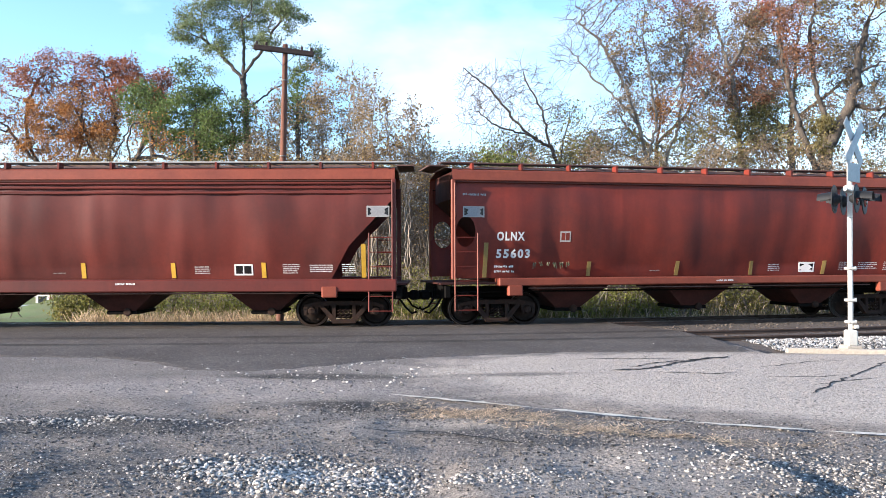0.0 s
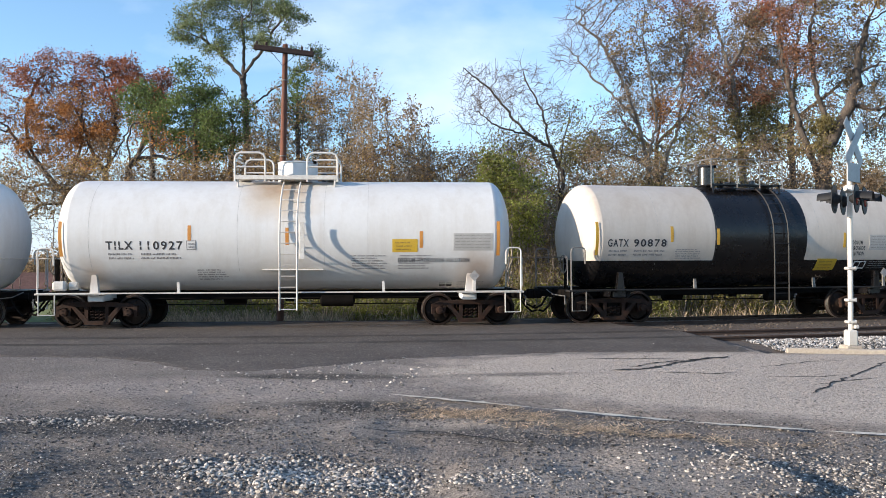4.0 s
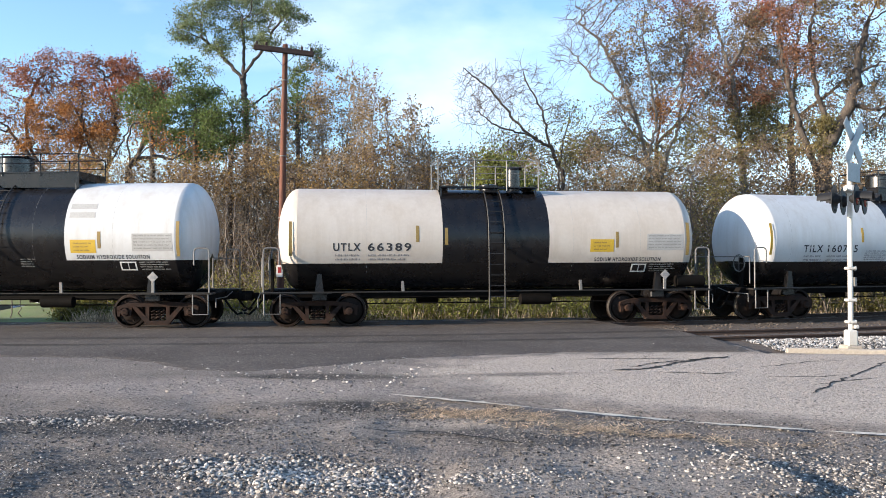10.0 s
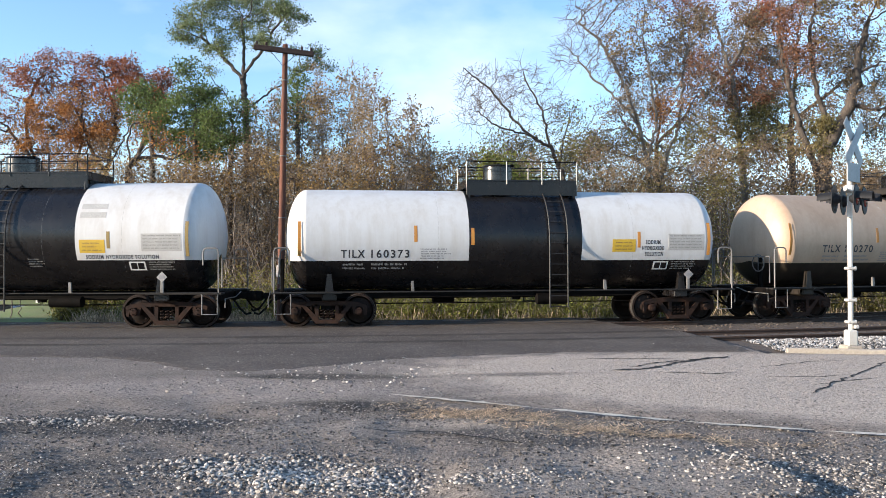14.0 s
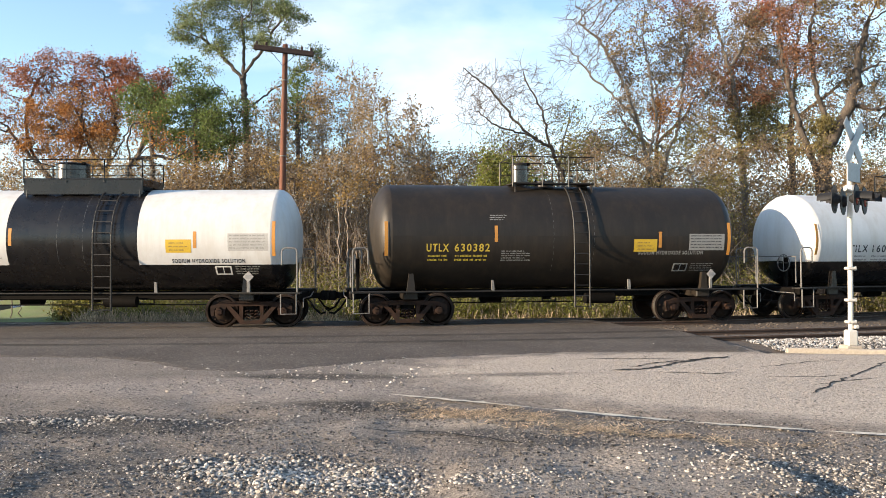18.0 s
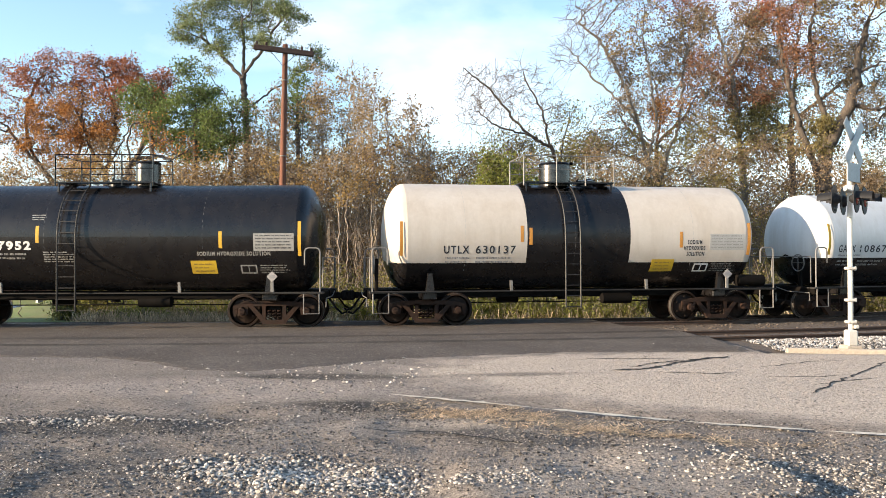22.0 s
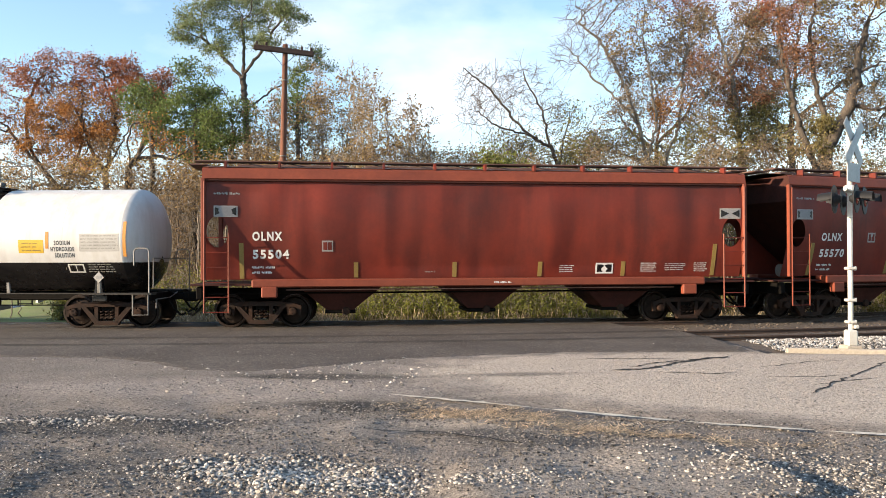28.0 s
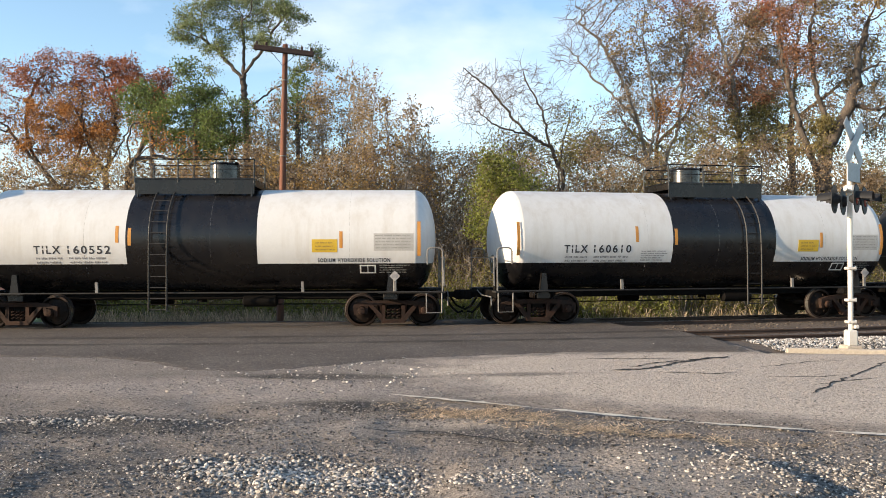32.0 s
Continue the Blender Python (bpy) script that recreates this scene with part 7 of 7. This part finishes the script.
crowned_tree("broadleaf_tree", "massive dark tree with three trunks and golden-brown leaves", 38, [[(1452, 345, 0), (1446, 315, 0), (1414, 232, 0), (1398, 165, 0), (1386, 110, 0), (1376, 30, 0)], [(1460, 320, 0), (1468, 230, .2), (1446, 150, .2), (1440, 80, .2), (1450, 20, .2)], [(1464, 285, 0), (1496, 215, -.3), (1512, 165, -.3), (1518, 110, -.3), (1536, 50, -.3)], [(1500, 205, -.3), (1540, 215, -.5), (1580, 208, -.5)], [(1512, 150, -.3), (1550, 132, -.6), (1590, 128, -.6)], [(1404, 195, 0), (1372, 180, -.3), (1340, 178, -.3)]],
             [(1390, 22, 38, 32, M_LRED, 7), (1436, 12, 38, 26, M_LGOLD, 6), (1482, 30, 36, 30, M_LGOLD, 6), (1530, 22, 38, 30, M_LGOLD, 6), (1576, 40, 36, 36, M_LGOLD, 6), (1466, 78, 32, 28, M_LGOLD, 4), (1516, 72, 34, 28, M_LTAN, 4), (1558, 92, 34, 28, M_LGOLD, 5), (1402, 132, 30, 30, M_LRUST, 5), (1446, 128, 28, 26, M_LTAN, 3),
              (1536, 140, 32, 26, M_LTAN, 3), (1584, 160, 32, 30, M_LTAN, 3), (1368, 165, 26, 22, M_LRUST, 5), (1540, 190, 34, 24, M_LTAN, 2), (1446, 262, 26, 32, M_LOLI, 13), (1408, 258, 26, 22, M_LOLI, 7), (1520, 250, 36, 26, M_LTAN, 3), (1570, 250, 36, 30, M_LTAN, 4), (1380, 60, 26, 26, M_LRUST, 6)],
             0.42, 544, M_BARKD, WOOD, 0.058, 6.0, tip=0.011, spray=3, lush=1.6, twig_bark=M_TWIG, clump=0.49)
crowned_tree("broadleaf_tree", "tall tree behind, brown and rusty leaves", 50, [[(1404, 345, 0), (1400, 250, 0), (1410, 150, 0), (1416, 60, 0)], [(1400, 250, 0), (1300, 160, 0), (1200, 110, 0)], [(1402, 230, 0), (1480, 170, 0), (1540, 120, 0)]],
             [(1420, 40, 50, 36, M_LTAN, 4), (1400, 110, 50, 36, M_LRUST, 4), (1340, 90, 46, 40, M_LTAN, 4), (1280, 140, 46, 36, M_LTAN, 4), (1220, 110, 46, 36, M_LTAN, 3), (1460, 140, 46, 36, M_LTAN, 4), (1530, 100, 46, 36, M_LTAN, 4), (1340, 200, 60, 36, M_LOLI, 4), (1440, 220, 60, 36, M_LTAN, 4), (1530, 200, 50, 40, M_LTAN, 4)],
             0.20, 545, M_BARKD, WOOD, 0.062, 3.4, tip=0.012, spray=3, lush=1.3, twig_bark=M_TWIG, clump=0.45)
crowned_tree("broadleaf_tree", "slender twiggy tree behind, few brown leaves", 49, [[(1165, 345, 0), (1162, 280, 0), (1172, 215, 0), (1160, 150, 0)], [(1164, 285, 0), (1110, 235, .3), (1084, 190, .3)], [(1166, 265, 0), (1215, 215, -.3), (1240, 165, -.3)], [(1164, 300, 0), (1060, 275, .4)]],
             [(1160, 170, 34, 30, M_LTAN, 3), (1120, 200, 34, 30, M_LTAN, 3), (1205, 190, 36, 32, M_LRUST, 4), (1085, 235, 36, 28, M_LTAN, 2), (1150, 245, 40, 30, M_LRUST, 4), (1230, 245, 36, 30, M_LOLI, 5), (1100, 285, 44, 24, M_LTAN, 3), (1180, 295, 50, 24, M_LOLI, 5), (1050, 275, 34, 24, M_LOLI, 3), (1260, 290, 40, 26, M_LTAN, 4), (1245, 200, 26, 26, M_LORA, 3)],
             0.16, 546, M_BARKD, WOOD, 0.058, 4.6, tip=0.013, spray=3, lush=0.9, twig_bark=M_TWIG, clump=0.40)
for _px, _row, _d, _s, _l in ((870, 268, 37, 321, M_LTAN), (905, 300, 33, 330, M_LYEL), (930, 272, 41, 322, M_LOLI), (1050, 262, 39, 323, M_LOLI), (1095, 270, 35, 324, M_LTAN), (1210, 280, 35, 325, M_LOLI), (1275, 270, 37, 326, M_LOLI), (1385, 272, 36, 327, M_LTAN), (1505, 280, 35, 328, M_LTAN), (1570, 276, 36, 329, M_LOLI)):
    _q = random.Random(_s)
    crowned_tree("thicket_shrub", "tangled brush with dull leaves", _d, [[(_px, 380, 0), (_px + _q.uniform(-15, 15), 330, 0)], [(_px + 14, 380, 0), (_px + _q.uniform(10, 40), 320, 0)]],
                 [(_px + _q.uniform(-44, 44), _row + _q.uniform(10, 85), 28, 22, (_l, _l, M_LTAN, None)[_k % 4], 5) for _k in range(8)], 0.035, _s, (M_BARK, M_TWIG)[_s % 2], "thicket behind the line", 0.055, 8, spray=2, leaf_spread=0.17, category="shrub")


crowned_tree("leafy_bush", "dense yellow-green bush still in leaf", 32.5, [[(900, 400, 0), (892, 360, 0), (885, 320, 0)], [(905, 400, 0), (925, 360, 0)], [(895, 400, 0), (868, 380, 0)]],
             [(886, 322, 28, 22, M_LYEL, 13), (905, 352, 30, 24, M_LYEL, 13), (868, 358, 24, 24, M_LYEL, 12), (925, 385, 26, 26, M_LYEL, 12), (888, 395, 30, 24, M_LYEL, 11), (862, 415, 26, 28, M_LYEL, 9), (915, 432, 30, 26, M_LYEL, 9)], 0.05, 601, M_BARK, "thicket behind the line", 0.05, 9, spray=2, leaf_spread=0.15, category="shrub", clump=0.42, clump_size=1.3, swell=1.4, lush=2.0)


def undergrowth(name, label, x0, x1, y0, y1, zt, count, leaf, bark, seed, leaf_n=3, size=0.05, girth=1.0):
    """A low tangle of stems and leaves."""
    rng, nr = random.Random(seed), np.random.RandomState(seed)
    out, tips = [], []
    for i in range(count):
        x, y = rng.uniform(x0, x1), rng.uniform(y0, y1)
        p = Vector((x, y, ground_h(x, y) - 0.05))
        d = Vector((rng.uniform(-0.35, 0.35), rng.uniform(-0.3, 0.3), 1))
        ln = zt * rng.uniform(0.35 if zt < 5 else 0.62, 1.0)
        for j in range(5):
            q = p + d * ln / 5
            out.append((*p, *q, girth * (0.016 - 0.002 * j), girth * (0.014 - 0.002 * j)))
            p = q
            d = (d + Vector((rng.uniform(-0.4, 0.4), rng.uniform(-0.4, 0.4), rng.uniform(-0.1, 0.2)))).normalized()
            if rng.random() < 0.8:
                e = Vector((rng.uniform(-1, 1), rng.uniform(-1, 1), rng.uniform(-0.1, 0.8))) * ln * 0.22
                out.append((*p, *(p + e), 0.010, 0.006))
                tips.append(tuple(p + e))
            tips.append(tuple(p))
    t = tagged(new(name), label, "undergrowth", "", "stuff")
    part("stems", mesh_from("stems", *tubes(out, 3)), bark, t)
    part("foliage", mesh_from("foliage", *leaves(tips, leaf_n, 0.12 + 2.6 * (size - 0.01), size, nr)), leaf, t)
    return t


undergrowth("undergrowth", "dense green and brown undergrowth behind the track", -14.6, 30, 32.0, 35.5, 2.4, 900, M_WEED, M_BARK, 401, 8)
undergrowth("undergrowth", "dense bare brush further back", -17, 34, 37, 44, 4.6, 1100, M_LTAN, M_TWIG, 402, 4)
undergrowth("undergrowth", "upright bare stems of the thicket", -16, 7, 36, 43, 7.2, 650, M_LTAN, M_BARK, 405, 3)
undergrowth("undergrowth", "brown thicket under the oaks and cedars", -19, 6, 39, 46, 6.6, 700, M_LTAN, M_TWIG, 406, 5)
undergrowth("undergrowth", "dark brush under the big trees", 3, 36, 36, 46, 6.2, 1000, M_LOLI, M_TWIG, 403, 6)
undergrowth("undergrowth", "far woods behind the brush", -22, 60, 50, 62, 9.4, 2400, M_LTAN, M_TWIG, 404, 10, 0.10)
undergrowth("undergrowth", "pale slender trunks among the brush", 5.5, 22, 31.6, 34.5, 4.2, 70, M_LOLI, M_BARKP, 407, 2, girth=3.2)
undergrowth("undergrowth", "low dark bushes beside the lawn", -15.9, -13.6, 32.4, 34.2, 1.5, 120, M_WEED, M_TWIG, 410, 16)
undergrowth("undergrowth", "fresh green vines and weeds", -13.5, 9, 31.0, 32.6, 1.3, 420, M_LYEL, M_BARK, 408, 7, 0.045)
straw("dry_grass", 9000, lambda rng: (lambda x, y: (x, y, ground_h(x, y)))(-14.3 + (10.5 if rng.rand() < 0.6 else 32) * rng.rand(), 30.0 + 2.6 * rng.rand()), 0.5, M_STRAW, "tall dry grass behind the track", 411, 0.9, 0.010)
straw("weeds", 6000, lambda rng: (lambda x, y: (x, y, ground_h(x, y)))(-14.5 + 22 * rng.rand(), 31.2 + 2.4 * rng.rand()), 0.6, M_WEED, "green weeds behind the track", 412, 0.9, 0.016)

# ---- telegraph pole ----
_px, _py = -5.82, 28.2
pole = thing("telegraph_pole", "old red-brown timber telegraph pole with one crossarm", "utility pole", m=pose(_px, _py, ground_h(_px, _py) - 0.05, 0, 1.15, 0))
part("pole", Shape().tube([(0, 0, 0), (0, 0, 3.5), (0, 0, 7), (0, 0, 10.2)], [0.130, 0.120, 0.108, 0.092], 12), M_POLE, pole)
_arm = part("crossarm", Shape().box((0, 0, 0), (2.1, 0.12, 0.19), 0.02), M_POLED, pole, m=pose(-0.02, -0.13, 9.95, 0, 3.2, 12))
for _x in (-0.95, -0.62, 0.62, 0.95):
    part("insulator_pin", Shape().tube([(_x, 0, 0.08), (_x, 0, 0.15), (_x, 0, 0.22)], [0.022, 0.05, 0.04], 7), M_POLED, _arm)
for _x in (-0.5, 0.5):
    part("brace", Shape().tube([(_x, -0.06, -0.05), (0.0, -0.02, -0.55)], 0.012, 4), M_STEEL, _arm)
part("notice_plate", Shape().box((0, 0, 0), (0.22, 0.012, 0.42), 0.004), M_TWHITE, pole, "small white notice plate", m=pose(-0.02, -0.155, 2.1))
part("notice_print", Shape().box((0, 0, 0), (0.12, 0.006, 0.20), 0.0), M_CARR, pole, m=pose(-0.02, -0.164, 2.14))
for _z in (8.9, 6.2, 4.0):
    part("pole_band", Shape().lathe([(-0.02, 0.15), (0.02, 0.15)], 12, Matrix.Translation((0, 0, _z)) @ UP_Y, caps=False), M_GREYP, pole)

# ---- crossing signal ----
sx, sy = 8.62, 16.75
sig = thing("crossing_signal", "aluminium crossing signal mast with crossbuck and lamps", "crossing signal", m=pose(sx, sy, -0.06))
part("base", Shape().box((0, 0, 0.06), (0.36, 0.36, 0.14), 0.03), M_CONC, sig)
part("junction_base", Shape().box((0, 0, 0.28), (0.22, 0.22, 0.34), 0.03).box((0.09, -0.05, 0.52), (0.10, 0.1, 0.08), 0.02), M_MAST, sig)
part("mast", Shape().tube([(0, 0, 0.2), (0, 0, 4.0), (0, 0, 4.75)], [0.053, 0.053, 0.053], 14), M_MAST, sig)
for _z in (1.08, 1.75, 0.62):
    part("mast_clamp", Shape().box((0, 0, _z), (0.20, 0.17, 0.06), 0.015).box((0.1, 0, _z), (0.05, 0.06, 0.09), 0.01), M_MAST, sig)
_cb = part("crossbuck", Shape().box((0, 0, 0), (0.02, 0.23, 1.22), 0.004, Matrix.Rotation(radians(45), 4, "X")).box((0.024, 0, 0), (0.02, 0.23, 1.22), 0.004, Matrix.Rotation(radians(-45), 4, "X")), M_SIGNBACK, sig, "crossbuck seen from its dull back", m=pose(0.09, 0, 4.42, 0, 0, -48))
part("track_sign", Shape().box((0, 0, 0), (0.02, 0.66, 0.40), 0.004), M_SIGNBACK, sig, m=pose(0.09, 0, 3.78, 0, 0, -48))
_ca = part("lamp_arm", Shape().tube([(0, -0.46, 0), (0, 0.46, 0)], 0.035, 8).box((0, 0, 0.03), (0.2, 0.24, 0.16), 0.03), M_MAST, sig, m=pose(0.0, 0, 3.40, 0, 0, -38))
for _y in (-0.42, 0.42):
    for _k in (1, -1):
        lm = part("signal_lamp", Shape().lathe([(0, 0.06), (0.10, 0.13), (0.14, 0.15)], 16, pose(_k * 0.08, 0, 0, 0, 0, -90 * _k)), M_SIGB, _ca, m=pose(0, _y, -0.20))
        part("lamp_background", Shape().lathe([(0, 0.30), (0.012, 0.30), (0.02, 0.29)], 24, pose(_k * 0.20, 0, 0, 0, 0, -90 * _k)), M_SIGB, lm)
        hood = [(_k * (0.22 + 0.30 * j), 0.16 * math.cos(a), 0.16 * math.sin(a) - 0.03 * j) for j in (0, 1) for a in [math.pi * i / 10 for i in range(11)]]
        part("hood", Shape().add(hood, [(i, i + 1, i + 12, i + 11) for i in range(10)]), M_SIGB, lm)
        part("lens", Shape().lathe([(0, 0.14), (0.02, 0.13), (0.04, 0.08)], 16, pose(_k * 0.215, 0, 0, 0, 0, -90 * _k)), M_LENS, lm)


# ---- far street seen under the train ----
def parked_car(label, x, y, rz, paint):
    z = ground_h(x, y)
    c = thing("parked_car", label, "car", "parked cars on the far street", pose(x, y, z, 0, 0, rz))
    prof = [(-2.1, 0.35), (-2.15, 0.75), (-1.5, 0.92), (-0.9, 1.38), (0.6, 1.42), (1.25, 0.95), (2.05, 0.82), (2.15, 0.40)]
    part("body", Shape().prism(prof[::-1], -0.85, 0.85), paint, c, smooth=0)
    part("side_glass", Shape().prism([(-1.25, 0.97), (-0.82, 1.30), (0.52, 1.33), (1.0, 0.98)][::-1], -0.87, 0.87), M_GLASS, c, smooth=0)
    for wx in (-1.35, 1.35):
        for wy in (-0.8, 0.8):
            part("wheel", Shape().lathe([(-0.1, 0.25), (-0.09, 0.32), (0.09, 0.32), (0.1, 0.25)], 16, pose(wx, wy, 0.32)), M_TYRE, c)
    return c


parked_car("white parked car on the far street", abreast(46, 100), 100, 12, M_CARW)
parked_car("dark parked car on the far street", abreast(12, 98), 98, 8, M_CARD)
parked_car("pale parked car at the end of the far street", abreast(84, 96), 96, 20, M_CARW)


def house(label, bearing, depth, width, deep, tall, ridge, rz, walls, roofing):
    """A far house: walls, gabled roof, windows with frames, a door."""
    x = abreast(bearing, depth)
    h = thing("house", label, "house", "houses on the far street", pose(x, depth, ground_h(x, depth) - 0.1, 0, 0, rz))
    hw, hd = width / 2, deep / 2
    part("wall", Shape().prism([(-hw, 0), (hw, 0), (hw, tall), (-hw, tall)], -hd, hd), walls, h, smooth=0)
    part("roof", Shape().add([(-hw - 0.3, -hd - 0.4, tall - 0.15), (hw + 0.3, -hd - 0.4, tall - 0.15), (hw + 0.3, 0, ridge), (-hw - 0.3, 0, ridge), (-hw - 0.3, hd + 0.4, tall - 0.15), (hw + 0.3, hd + 0.4, tall - 0.15)],
                             [(0, 1, 2, 3), (3, 2, 5, 4), (0, 3, 4), (1, 5, 2)]), roofing, h, smooth=0)
    for q in (-0.62, 0.0, 0.6):
        if q == 0.0:
            part("door", Shape().box((0, -hd - 0.03, 1.05), (0.95, 0.08, 2.1), 0.02), M_CARR, h)
        else:
            w = part("window", Shape().box((q * hw, -hd - 0.02, 1.7), (1.3, 0.08, 1.3), 0.02), M_TWHITE, h)
            part("pane", Shape().box((q * hw, -hd - 0.07, 1.7), (1.1, 0.02, 1.1), 0.0), M_GLASS, w)
    return h


house("low grey house with a brown roof on the far street", 34, 118, 15, 8, 2.9, 5.4, 8, M_BORDER, M_ROOF)
house("small white house beside the far street", 112, 112, 5, 5, 3.0, 4.8, -6, M_RAILW, M_ROOF)
house("tan house at the end of the far street", -22, 130, 12, 8, 3.0, 5.6, 12, M_CONC, M_ROOF)
undergrowth("undergrowth", "hazy trees beyond the far street", -74, -44, 128, 150, 8.5, 420, M_LTAN, M_BARKD, 409, 12, 0.22, girth=3.0)


def motions():
    """The train rolls past to the left; every wheelset turns while its car is near."""
    for car, centre in CARS:
        rows = []
        for i in range(65):
            t = i * 0.5
            p, th = on_track(centre - travelled(t))
            rows.append((t, Matrix.Translation(p) @ Matrix.Rotation(th, 4, "Z")))
        walk(car, rows)
    for w, centre, off, k in WHEELSETS:
        near, far = centre + off - 33.0, centre + off + 33.0
        rows = []
        for i in range(481):
            d = travelled(i / 15)
            if near < d < far or i in (0, 480):
                rows.append((i / 15, pose(k, 0, WHEEL_R) @ Matrix.Rotation(-max(near, min(far, d)) / WHEEL_R, 4, "Y")))
        walk(w, rows)


motions()
